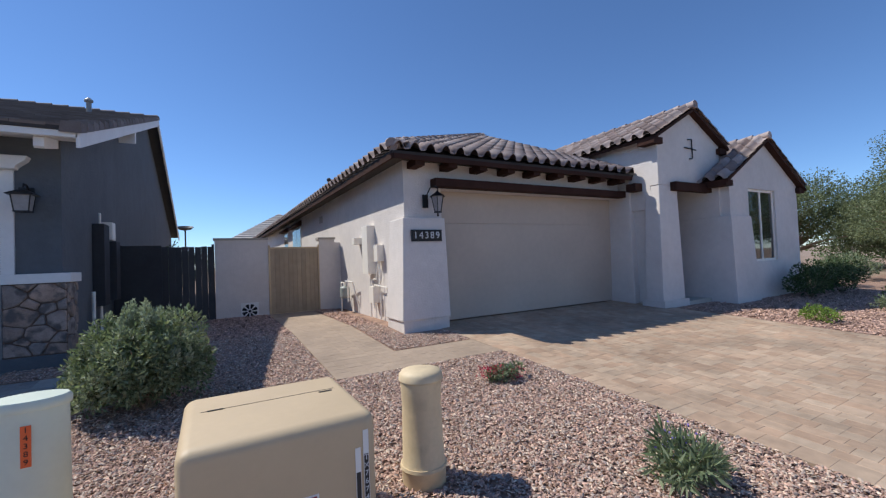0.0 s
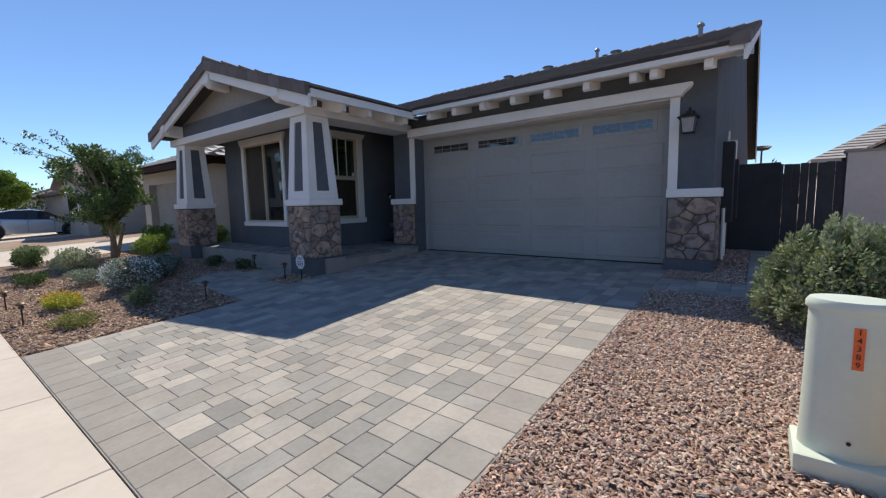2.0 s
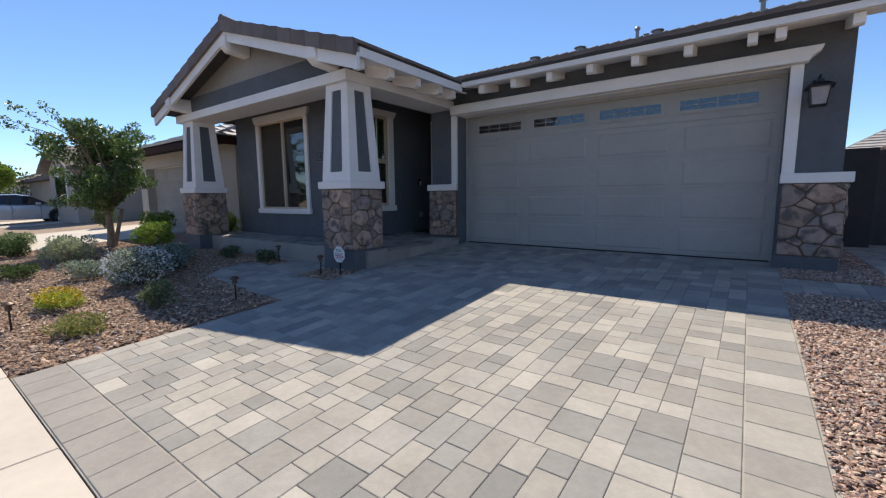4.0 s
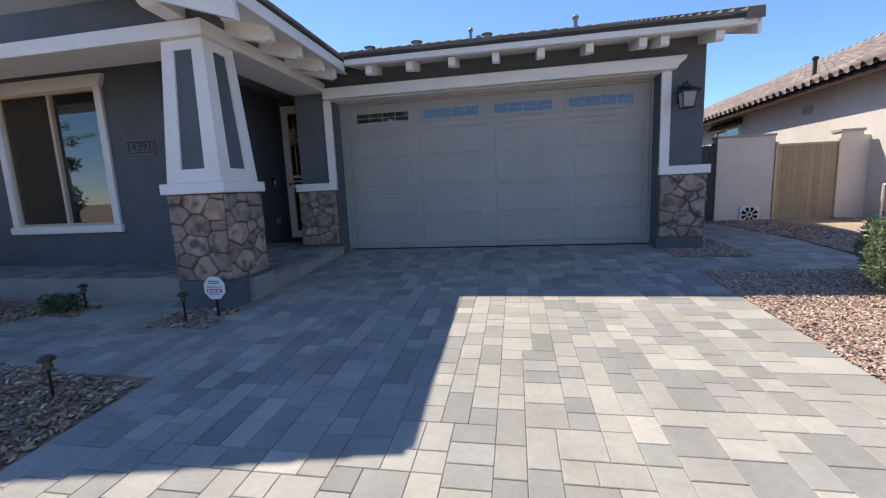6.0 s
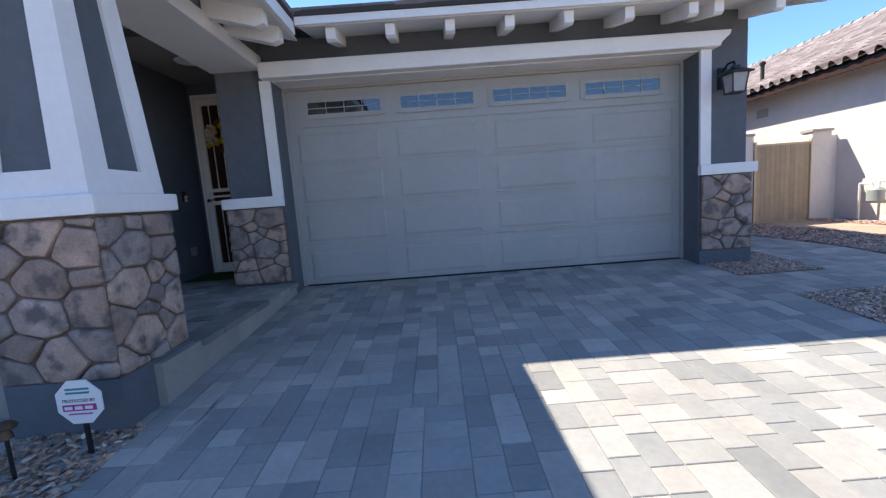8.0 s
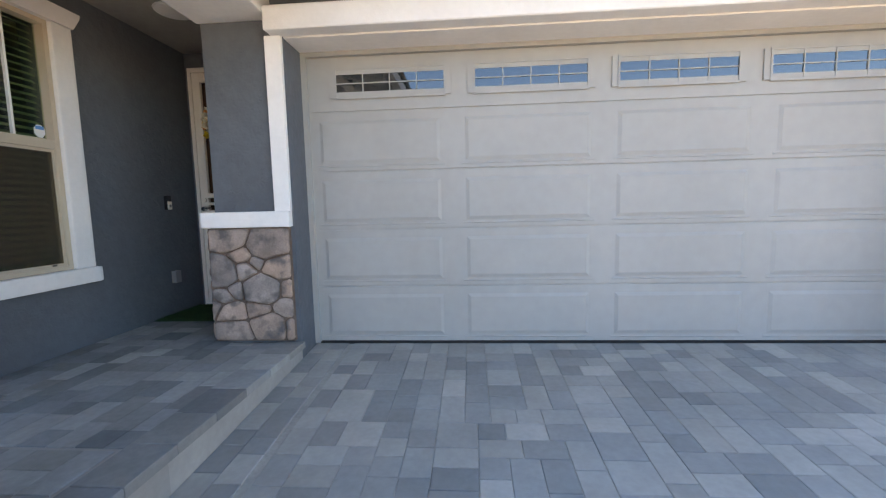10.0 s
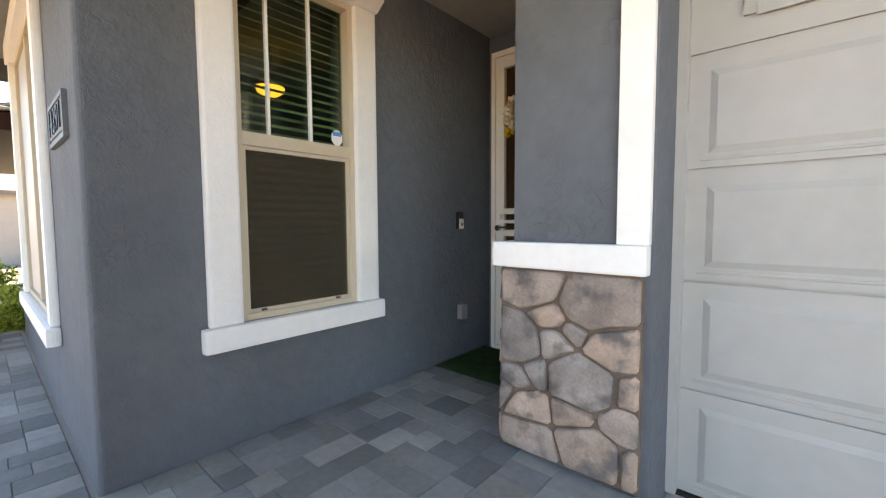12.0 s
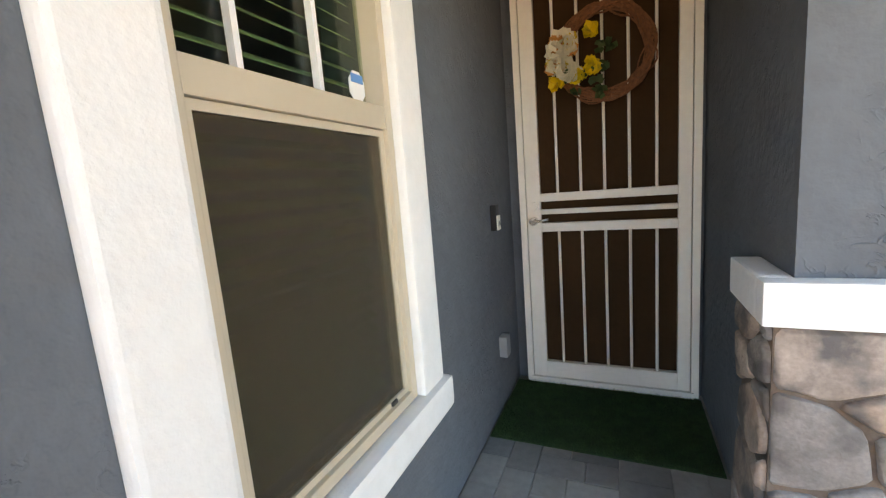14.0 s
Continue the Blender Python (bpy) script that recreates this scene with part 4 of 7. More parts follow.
def trimmed_window(P, u0, u1, z0, z1, m, sill, head, t=0.125):
    """White stucco surround round an opening u0 to u1; m takes (across, out, up) to the world."""
    def bx(name, a0, a1, o0, o1, lo, hi, material, label="", bev=0.0, parent=P):
        bm = bmesh.new()
        box(bm, a0, a1, o0, o1, lo, hi)
        if bev:
            bevel(bm, bev, 2)
        bmesh.ops.transform(bm, matrix=m, verts=bm.verts[:])
        return part(name, bm, material, parent, label)
    bx("side_trim", u0 - t, u0, 0.0, 0.045, z0, z1, "trim", "white window surround", 0.014)
    bx("side_trim", u1, u1 + t, 0.0, 0.045, z0, z1, "trim", "white window surround", 0.014)
    bx("sill", u0 - t - 0.035, u1 + t + 0.035, 0.0, 0.07, z0 - sill, z0, "trim", "thick white sill", 0.026)
    bm = bmesh.new()
    a, b = u0 - t - 0.005, u1 + t + 0.005
    prism(bm, [(a, z1), (b, z1), (b + 0.06, z1 + head * 0.75), (b + 0.065, z1 + head), (a - 0.065, z1 + head), (a - 0.06, z1 + head * 0.75)], "y", 0.0, 0.06)
    bmesh.ops.transform(bm, matrix=m, verts=bm.verts[:])
    part("head_trim", bm, "trim", P, "flared white head trim")
    return bx


def windows_a():
    # the tall sash window beside the front door, in the wall that looks along +x
    W = thing("window", (-8.98, 6.4, 1.0), "tan vinyl single-hung window with white surround, blinds behind the glass", "window")
    m = Matrix(((0, 1, 0, -8.98), (1, 0, 0, 0), (0, 0, 1, 0), (0, 0, 0, 1)))
    bx = trimmed_window(W, 6.02, 6.75, 1.045, 2.90, m, 0.125, 0.13, 0.16)
    u0, u1, z0, z1, zm = 6.02, 6.75, 1.045, 2.90, 2.0
    for nm, b in (("frame", (u0, u0 + 0.035, -0.07, 0.012, z0, z1)), ("frame", (u1 - 0.035, u1, -0.07, 0.012, z0, z1)),
                  ("frame", (u0 + 0.035, u1 - 0.035, -0.07, 0.012, z0, z0 + 0.035)), ("frame", (u0 + 0.035, u1 - 0.035, -0.07, 0.012, z1 - 0.035, z1)),
                  ("meeting_rail", (u0 + 0.035, u1 - 0.035, -0.045, 0.008, zm - 0.04, zm + 0.03))):
        bx(nm, *b, "sash", "", 0.004)
    for z in (z0 + 0.035, zm - 0.062):
        bx("screen_bar", u0 + 0.035, u1 - 0.035, -0.02, -0.004, z, z + 0.02, "sash", "thin tan screen frame")
    for u in (u0 + 0.035, u1 - 0.055):
        bx("screen_bar", u, u + 0.02, -0.02, -0.004, z0 + 0.055, zm - 0.062, "sash", "thin tan screen frame")
    for u in (u0 + 0.19, u0 + 0.445):
        bx("muntin", u, u + 0.016, -0.05, -0.028, zm + 0.03, z1 - 0.035, "trim", "pale muntin bar")
    bx("pane", u0 + 0.035, u1 - 0.035, -0.062, -0.055, zm + 0.03, z1 - 0.035, "glass_clear")
    bx("pane", u0 + 0.035, u1 - 0.035, -0.062, -0.055, z0 + 0.035, zm - 0.04, "glass_clear")
    bx("screen", u0 + 0.05, u1 - 0.05, -0.014, -0.010, z0 + 0.05, zm - 0.062, "screen", "dark insect screen over the lower sash")
    for u in (u0 + 0.11, u1 - 0.15):
        bx("screen_latch", u, u + 0.03, -0.0035, 0.004, z0 + 0.04, z0 + 0.052, "felt", "small dark screen latch")
    bm = bmesh.new()
    prism(bm, [(u1 - 0.085 + 0.042 * math.cos(a), 2.088 + 0.05 * math.sin(a)) for a in [math.pi / 8 + k * math.pi / 4 for k in range(8)]], "y", -0.052, -0.049)
    bmesh.ops.transform(bm, matrix=m, verts=bm.verts[:])
    part("alarm_sticker", bm, "white_label", W, "white octagonal alarm sticker")
    bx("sticker_print", u1 - 0.115, u1 - 0.055, -0.0485, -0.047, 2.10, 2.125, "blue", "blue print")
    for i in range(37):
        z = z0 + 0.05 + i * 0.05
        bm = bmesh.new()
        hexa(bm, [(u0 + 0.03, -0.135, z + 0.026), (u1 - 0.03, -0.135, z + 0.026), (u1 - 0.03, -0.095, z), (u0 + 0.03, -0.095, z)],
             [(u0 + 0.03, -0.135, z + 0.029), (u1 - 0.03, -0.135, z + 0.029), (u1 - 0.03, -0.095, z + 0.003), (u0 + 0.03, -0.095, z + 0.003)])
        bmesh.ops.transform(bm, matrix=m, verts=bm.verts[:])
        part("blind_slat", bm, "blind", W)
    # the wide slider of the front room, looking along -y
    V = thing("window", (-10.84, 5.42, 0.9), "wide living-room sliding window with white surround", "window")
    m = Matrix(((1, 0, 0, 0), (0, -1, 0, 5.42), (0, 0, 1, 0), (0, 0, 0, 1)))
    u0, u1, z0, z1 = -11.68, -10.0, 0.99, 2.87
    bx = trimmed_window(V, u0, u1, z0, z1, m, 0.11, 0.16, 0.11)
    um = u0 + 0.86
    for nm, b in (("frame", (u0, u0 + 0.035, -0.07, 0.012, z0, z1)), ("frame", (u1 - 0.035, u1, -0.07, 0.012, z0, z1)),
                  ("frame", (u0 + 0.035, u1 - 0.035, -0.07, 0.012, z0, z0 + 0.035)), ("frame", (u0 + 0.035, u1 - 0.035, -0.07, 0.012, z1 - 0.035, z1)),
                  ("meeting_stile", (um - 0.025, um + 0.025, -0.05, 0.006, z0 + 0.035, z1 - 0.035))):
        bx(nm, *b, "sash", "", 0.004)
    bx("pane", u0 + 0.035, um - 0.025, -0.062, -0.055, z0 + 0.035, z1 - 0.035, "glass_dark")
    bx("screen", u0 + 0.04, um - 0.03, -0.012, -0.008, z0 + 0.04, z1 - 0.04, "screen", "dark insect screen over one sash")
    bx("pane", um + 0.025, u1 - 0.035, -0.050, -0.043, z0 + 0.035, z1 - 0.035, "glass_dark")
    for i in range(37):
        z = z0 + 0.05 + i * 0.05
        bx("blind_slat", um + 0.05, u1 - 0.04, -0.15, -0.11, z, z + 0.004, "blind")


windows_a()


def garage_door(P, x0, x1, y, z0, z1, material, sections, columns, panes, name="garage_door", label="", relief=True):
    """A sectional door of that many sections, with raised panels; its top section has panes where panes is set."""
    leaf = part(name, cube_bm(x0, x1, y + 0.012, y + 0.05, z0, z1), material, P, label)
    h = (z1 - z0) / sections
    for s in range(sections):
        za = z0 + s * h
        bm = bmesh.new()
        box(bm, x0, x1, y, y + 0.012, za + 0.006, za + h - 0.006)
        part("section", bm, material, leaf)
        cw = (x1 - x0) / columns
        if s == sections - 1 and panes:
            for c in range(columns):
                a, b = panes[c]
                lo, hi = za + 0.08, za + 0.37
                bm = bmesh.new()
                box(bm, a - 0.06, b + 0.06, y - 0.014, y, hi - 0.075, hi - 0.03)
                box(bm, a - 0.06, b + 0.06, y - 0.014, y, lo + 0.03, lo + 0.075)
                box(bm, a - 0.06, a - 0.015, y - 0.014, y, lo + 0.075, hi - 0.075)
                box(bm, b + 0.015, b + 0.06, y - 0.014, y, lo + 0.075, hi - 0.075)
                part("pane_surround", bm, material, leaf)
        elif relief:
            for c in range(columns):
                a = x0 + c * cw + cw * 0.085
                b = x0 + (c + 1) * cw - cw * 0.085
                bm = bmesh.new()
                hexa(bm, [(a, y, za + 0.065), (b, y, za + 0.065), (b, y, za + h - 0.075), (a, y, za + h - 0.075)],
                     [(a + 0.028, y - 0.009, za + 0.093), (b - 0.028, y - 0.009, za + 0.093), (b - 0.028, y - 0.009, za + h - 0.103), (a + 0.028, y - 0.009, za + h - 0.103)])
                hexa(bm, [(a - 0.03, y, za + 0.035), (b + 0.03, y, za + 0.035), (b + 0.03, y, za + 0.05), (a - 0.03, y, za + 0.05)], [(a - 0.03, y - 0.004, za + 0.039), (b + 0.03, y - 0.004, za + 0.039), (b + 0.03, y - 0.004, za + 0.046), (a - 0.03, y - 0.004, za + 0.046)])
                part("panel", bm, material, leaf)
    return leaf


G1 = garage_door(A, -7.225, -2.335, 7.235, 0.305, 2.762, "door_grey", 5, 4, [(-6.955, -6.065), (-5.81, -4.92), (-4.67, -3.775), (-3.53, -2.61)],
                 label="closed warm-grey sectional garage door with panes in the top section")
for i, (a, b) in enumerate(((-6.955, -6.065), (-5.81, -4.92), (-4.67, -3.775), (-3.53, -2.61))):
    lo, hi = 2.385, 2.60
    simple("window_pane", [(a, b, 7.224, 7.229, lo, hi)], "glass_door", G1)
    bars = [(a - 0.015, b + 0.015, 7.214, 7.223, hi, hi + 0.016), (a - 0.015, b + 0.015, 7.214, 7.223, lo - 0.016, lo), (a - 0.015, a, 7.214, 7.223, lo, hi), (b, b + 0.015, 7.214, 7.223, lo, hi)]
    bars += [(a, b, 7.216, 7.2235, (lo + hi) / 2 - 0.004, (lo + hi) / 2 + 0.004)]
    for k in range(1, 4):
        u = a + (b - a) * k / 4
        bars += [(u - 0.004, u + 0.004, 7.216, 7.2235, lo, (lo + hi) / 2 - 0.004), (u - 0.004, u + 0.004, 7.216, 7.2235, (lo + hi) / 2 + 0.004, hi)]
    simple("pane_grille", bars, "door_grey", G1)
simple("door_seal", [(-7.225, -2.335, 7.215, 7.26, 0.285, 0.304)], "rubber", G1, "black rubber bottom seal")
for b in ((-7.24, -7.20, 7.19, 7.234, 0.3, 2.745), (-2.36, -2.33, 7.19, 7.234, 0.3, 2.745), (-7.20, -2.36, 7.19, 7.234, 2.71, 2.745)):
    simple("door_stop", [b], "door_grey", A, "door jamb strip")


# ---- front door ----
def front_door():
    D = thing("security_door", (-8.4, 8.2, 0.42), "closed cream steel security screen door with vertical bars over a dark mesh", "door")
    y0, y1 = 8.185, 8.225
    simple("door_frame", [(-8.905, -8.865, 8.18, 8.26, 0.42, 3.02), (-7.945, -7.905, 8.18, 8.26, 0.42, 3.02), (-8.865, -7.945, 8.18, 8.26, 2.975, 3.02)], "white_metal", D, "cream steel frame", 0.003)
    simple("threshold", [(-8.88, -7.93, 8.17, 8.26, 0.412, 0.455)], "white_metal", D)
    simple("stile", [(-8.86, -8.775, y0, y1, 0.46, 2.965), (-8.015, -7.95, y0, y1, 0.46, 2.965)], "white_metal", D, "", 0.003)
    rails = [(-8.775, -8.015, y0, y1, lo, hi) for lo, hi in ((0.46, 0.565), (1.435, 1.49), (1.545, 1.575), (1.625, 1.675), (2.87, 2.965))]
    simple("rail", rails, "white_metal", D, "", 0.003)
    for i, x in enumerate((-8.668, -8.53, -8.395, -8.26, -8.12)):
        for lo, hi in ((0.565, 1.435), (1.675, 2.87)):
            bm = bmesh.new()
            tube(bm, (x, 8.203, lo), (x, 8.203, hi), 0.0085, n=8)
            part("bar", bm, "white_metal", D, smooth=True)
    simple("mesh_screen", [(-8.78, -8.01, 8.222, 8.228, 0.5, 2.93)], M["door_mesh"], D, "fine dark steel mesh")
    bm = bmesh.new()
    tube(bm, (-8.818, 8.185, 1.505), (-8.818, 8.145, 1.505), 0.028, 0.024, 14)
    tube(bm, (-8.818, 8.15, 1.505), (-8.818, 8.13, 1.505), 0.012, n=10)
    tube(bm, (-8.822, 8.135, 1.505), (-8.72, 8.135, 1.515), 0.010, 0.008, 10)
    part("lever_handle", bm, "chrome", D, "brushed steel lever handle", smooth=True)
    bm = bmesh.new()
    tube(bm, (-8.818, 8.185, 1.60), (-8.818, 8.165, 1.60), 0.027, 0.025, 16)
    part("deadbolt", bm, "white_metal", D, smooth=True)
    F = simple("front_door", [(-8.87, -7.94, 8.30, 8.345, 0.43, 2.98)], "entry_door_paint", None, "", 0.004)
    tagged(F, "closed dark brown panelled entry door behind the security screen", "door")
    for lo, hi in ((0.6, 1.3), (1.5, 2.8)):
        for a, b in ((-8.77, -8.46), (-8.36, -8.05)):
            simple("door_panel", [(a, b, 8.285, 8.299, lo, hi)], "entry_door_paint", F, "", 0.006)


M["entry_door_paint"] = mat("entry door dark brown paint", (0.05, 0.028, 0.016), 0.5, vary=0.1, scale=4)
M["door_mesh"] = mat("steel mesh", (0.050, 0.026, 0.013), 0.9, vary=0.1, scale=3, spec=0.1)
front_door()


def wreath():
    c, R = Vector((-8.385, 8.13, 2.43)), 0.235
    W = thing("wreath", (-8.385, 8.16, 2.22), "round twig wreath with yellow flowers hung on the security door", "wreath")
    rng = random.Random(4)
    bm = bmesh.new()
    for k in range(26):
        ph, r2, R2 = rng.uniform(0, 6.28), rng.uniform(0.010, 0.034), R + rng.uniform(-0.012, 0.012)
        w = rng.choice((3, 4, 5)) * rng.choice((-1, 1))
        pts = []
        for i in range(41):
            a = i * math.tau / 40
            q = R2 + r2 * math.cos(w * a + ph)
            pts.append(c + Vector((q * math.cos(a), r2 * math.sin(w * a + ph), q * math.sin(a))))
        for p, q in zip(pts, pts[1:]):
            tube(bm, p, q, 0.0055, n=4)
    part("ring", bm, "twig", W, "brown woven twig ring")
    for name, m_, n, cx, cz, s, rad in (("white_flower", "flower_white", 6, -0.18, -0.01, 0.085, 0.09), ("yellow_flower", "flower_yellow", 9, -0.18, -0.01, 0.058, 0.17), ("orange_flower", "flower_orange", 4, -0.22, 0.06, 0.058, 0.12), ("wreath_leaf", "leaf_dark", 10, -0.08, -0.06, 0.05, 0.16)):
        for k in range(n):
            p = c + Vector((cx + rng.uniform(-rad, rad) * 0.8, -0.05 - rng.uniform(0, 0.02), cz + rng.uniform(-rad, rad)))
            bm = bmesh.new()
            petals = 5 if "leaf" in name else 16
            for i in range(petals):
                a = rng.uniform(0, 6.28)
                tilt = rng.uniform(0.1, 1.2)
                d = Vector((math.cos(a) * math.sin(tilt + 0.3), -math.cos(tilt), math.sin(a) * math.sin(tilt + 0.3))).normalized() * s
                o = d.cross(Vector((0.3, 1, 0.2))).normalized() * s * 0.42
                v = [bm.verts.new(p + t) for t in (Vector((0, 0, 0)), d * 0.6 + o, d, d * 0.6 - o)]
                bm.faces.new(v)
            part(name, bm, m_, W)


wreath()


# ---- lanterns, bell, numbers ----
def lantern_square(x, y, z):
    L = thing("wall_lantern", (x, y + 0.22, z), "black square wall lantern with seeded glass beside the garage door", "lantern")
    simple("back_plate", [(x - 0.05, x + 0.05, y + 0.195, y + 0.22, z - 0.04, z + 0.20)], "black", L, "", 0.004)
    bm = bmesh.new()
    hexa(bm, [(x - 0.125, y - 0.125, z + 0.085), (x + 0.125, y - 0.125, z + 0.085), (x + 0.125, y + 0.125, z + 0.085), (x - 0.125, y + 0.125, z + 0.085)],
         [(x - 0.045, y - 0.045, z + 0.135), (x + 0.045, y - 0.045, z + 0.135), (x + 0.045, y + 0.045, z + 0.135), (x - 0.045, y + 0.045, z + 0.135)])
    box(bm, x - 0.128, x + 0.128, y - 0.128, y + 0.128, z + 0.073, z + 0.085)
    box(bm, x - 0.032, x + 0.032, y - 0.032, y + 0.032, z + 0.135, z + 0.165)
    part("roof_cap", bm, "black", L)
    bm = bmesh.new()
    for p, q in (((x, y + 0.2, z + 0.15), (x, y + 0.12, z + 0.215)), ((x, y + 0.12, z + 0.215), (x, y + 0.02, z + 0.215)), ((x, y + 0.02, z + 0.215), (x, y, z + 0.165))):
        tube(bm, p, q, 0.011, n=8)
    part("arm", bm, "black", L, smooth=True)

    def square(r, zz):
        return [(x - r, y - r, zz), (x + r, y - r, zz), (x + r, y + r, zz), (x - r, y + r, zz)]
    for lo, hi in zip(square(0.066, z - 0.12), square(0.088, z + 0.073)):
        bm = bmesh.new()
        tube(bm, lo, hi, 0.0075, n=4)
        part("frame_post", bm, "black", L)
    simple("base_ring", [(x - 0.076, x + 0.076, y - 0.076, y + 0.076, z - 0.132, z - 0.12)], "black", L)
    bm = bmesh.new()
    hexa(bm, square(0.064, z - 0.119), square(0.086, z + 0.072))
    part("glass", bm, "lamp_glass", L)


lantern_square(-2.06, 6.68, 2.345)


def lantern_old(x, y, z):
    L = thing("wall_lantern", (x - 0.15, y + 0.2, z), "black traditional coach lantern on the white house", "lantern")
    simple("back_plate", [(x - 0.2, x - 0.09, y + 0.18, y + 0.2, z - 0.08, z + 0.16)], "black", L, "", 0.006)
    bm = bmesh.new()
    pts = [(x - 0.14, y + 0.18, z + 0.1), (x - 0.10, y + 0.08, z + 0.26), (x - 0.03, y, z + 0.29), (x + 0.02, y, z + 0.24), (x, y, z + 0.19)]
    for p, q in zip(pts, pts[1:]):
        tube(bm, p, q, 0.011, n=8)
    part("scroll_arm", bm, "black", L, smooth=True)
    bm = bmesh.new()
    lathe(bm, [(0.145, z + 0.10), (0.10, z + 0.135), (0.04, z + 0.175), (0.015, z + 0.20)], 8, c=(x, y))
    part("roof_cap", bm, "black", L)
    bm = bmesh.new()
    lathe(bm, [(0.06, z - 0.17), (0.115, z + 0.10)], 6, c=(x, y))
    part("glass", bm, "lamp_glass", L)
    bm = bmesh.new()
    for i in range(6):
        a = i * math.tau / 6
        tube(bm, (x + 0.062 * math.cos(a), y + 0.062 * math.sin(a), z - 0.17), (x + 0.12 * math.cos(a), y + 0.12 * math.sin(a), z + 0.10), 0.007, n=6)
    lathe(bm, [(0.075, z - 0.185), (0.07, z - 0.165)], 8, c=(x, y))
    lathe(bm, [(0.012, z - 0.25), (0.022, z - 0.23), (0.012, z - 0.185)], 8, c=(x, y))
    part("cage", bm, "black", L)


def text_part(name, body, size, m, material, parent, depth=0.004):
    cu = bpy.data.curves.new(name, "FONT")
    cu.body, cu.size, cu.extrude = body, size, depth
    cu.align_x, cu.align_y = "CENTER", "CENTER"
    tmp = bpy.data.objects.new("t", cu)
    scene.collection.objects.link(tmp)
    me = bpy.data.meshes.new_from_object(tmp.evaluated_get(bpy.context.evaluated_depsgraph_get()))
    bpy.data.objects.remove(tmp)
    me.materials.clear()
    me.materials.append(M[material])
    ob = new(name, me)
    ob.parent = parent
    if parent is not None and parent.type == "EMPTY":
        ob.matrix_parent_inverse = Matrix.Translation(-parent.location)
    ob.matrix_basis = m
    return ob


FRONT = Matrix(((1, 0, 0, 0), (0, 0, -1, 0), (0, 1, 0, 0), (0, 0, 0, 1)))


def number_plate(x, y, z, w, h, digits, label, edge="black", tile="felt", ink="plate"):
    N = thing("house_number", (x, y, z), label, "house number plate")
    simple("plate", [(x - w / 2, x + w / 2, y - 0.015, y, z - h / 2, z + h / 2)], "black", N, "", 0.002)
    simple("plate_frame", [(x - w / 2 - 0.012, x + w / 2 + 0.012, y - 0.02, y - 0.001, z + s * h / 2 - 0.01, z + s * h / 2 + 0.01) for s in (-1, 1)] + [(x + s * w / 2 - 0.01, x + s * w / 2 + 0.01, y - 0.02, y - 0.001, z - h / 2 + 0.011, z + h / 2 - 0.011) for s in (-1, 1)], edge, N)
    cw = (w - 0.04) / len(digits)
    for i, c in enumerate(digits):
        u = x - w / 2 + 0.02 + cw * (i + 0.5)
        simple("digit_tile", [(u - cw * 0.46, u + cw * 0.46, y - 0.019, y - 0.0155, z - h / 2 + 0.025, z + h / 2 - 0.025)], tile, N)
        text_part("digit", c, h * 0.92, Matrix.Translation((u, y - 0.0215, z)) @ FRONT, ink, N, 0.003)


number_plate(-9.42, 5.42, 2.03, 0.46, 0.18, "14391", "dark grey house number tiles with black digits on the porch wall", "tile_dark", "tile_dark", "black")

B_ = thing("doorbell", (-8.965, 7.82, 1.5), "black and silver video doorbell on the entry wall", "doorbell")
simple("case", [(-8.98, -8.945, 7.775, 7.835, 1.50, 1.645)], "black", B_, "", 0.006)
simple("button_plate", [(-8.946, -8.938, 7.778, 7.832, 1.503, 1.585)], "white_metal", B_, "silver lower plate", 0.002)
bm = bmesh.new()
tube(bm, (-8.938, 7.805, 1.54), (-8.934, 7.805, 1.54), 0.014, n=14)
part("button", bm, "chrome", B_, "round button", smooth=True)
O_ = thing("outdoor_outlet", (-8.96, 7.83, 0.74), "grey weatherproof outlet cover on the entry wall", "outlet")
simple("cover", [(-8.98, -8.93, 7.79, 7.87, 0.74, 0.865)], "plate_grey", O_, "", 0.008)

# ceiling lights of the porch
for x, y in ((-11.55, 4.95), (-8.36, 7.3)):
    bm = bmesh.new()
    lathe(bm, [(0.16, 3.185), (0.15, 3.17), (0.09, 3.155), (0.02, 3.15)], 20, c=(x, y))
    tagged(part("ceiling_light", bm, "trim", None, "", smooth=True), "round white flush porch ceiling light", "ceiling light", "porch lights")
# lit lamp of the front room behind the sash window
bm = bmesh.new()
lathe(bm, [(0.02, 2.74), (0.07, 2.75), (0.115, 2.78), (0.13, 2.82)], 20, c=(-10.6, 7.02))
L_ = part("pendant_lamp", bm, "warm", None, "", smooth=True)
tagged(L_, "lit amber glass bowl lamp hanging in the front room", "lamp")
bm = bmesh.new()
tube(bm, (-10.6, 7.02, 2.82), (-10.6, 7.02, 3.19), 0.008)
part("lamp_rod", bm, "black", L_)


# ---- the white house next door ----
B = thing("house", (8.6, 12, 0.3), "white stucco house with barrel-tile roofs and tan garage door", "house")


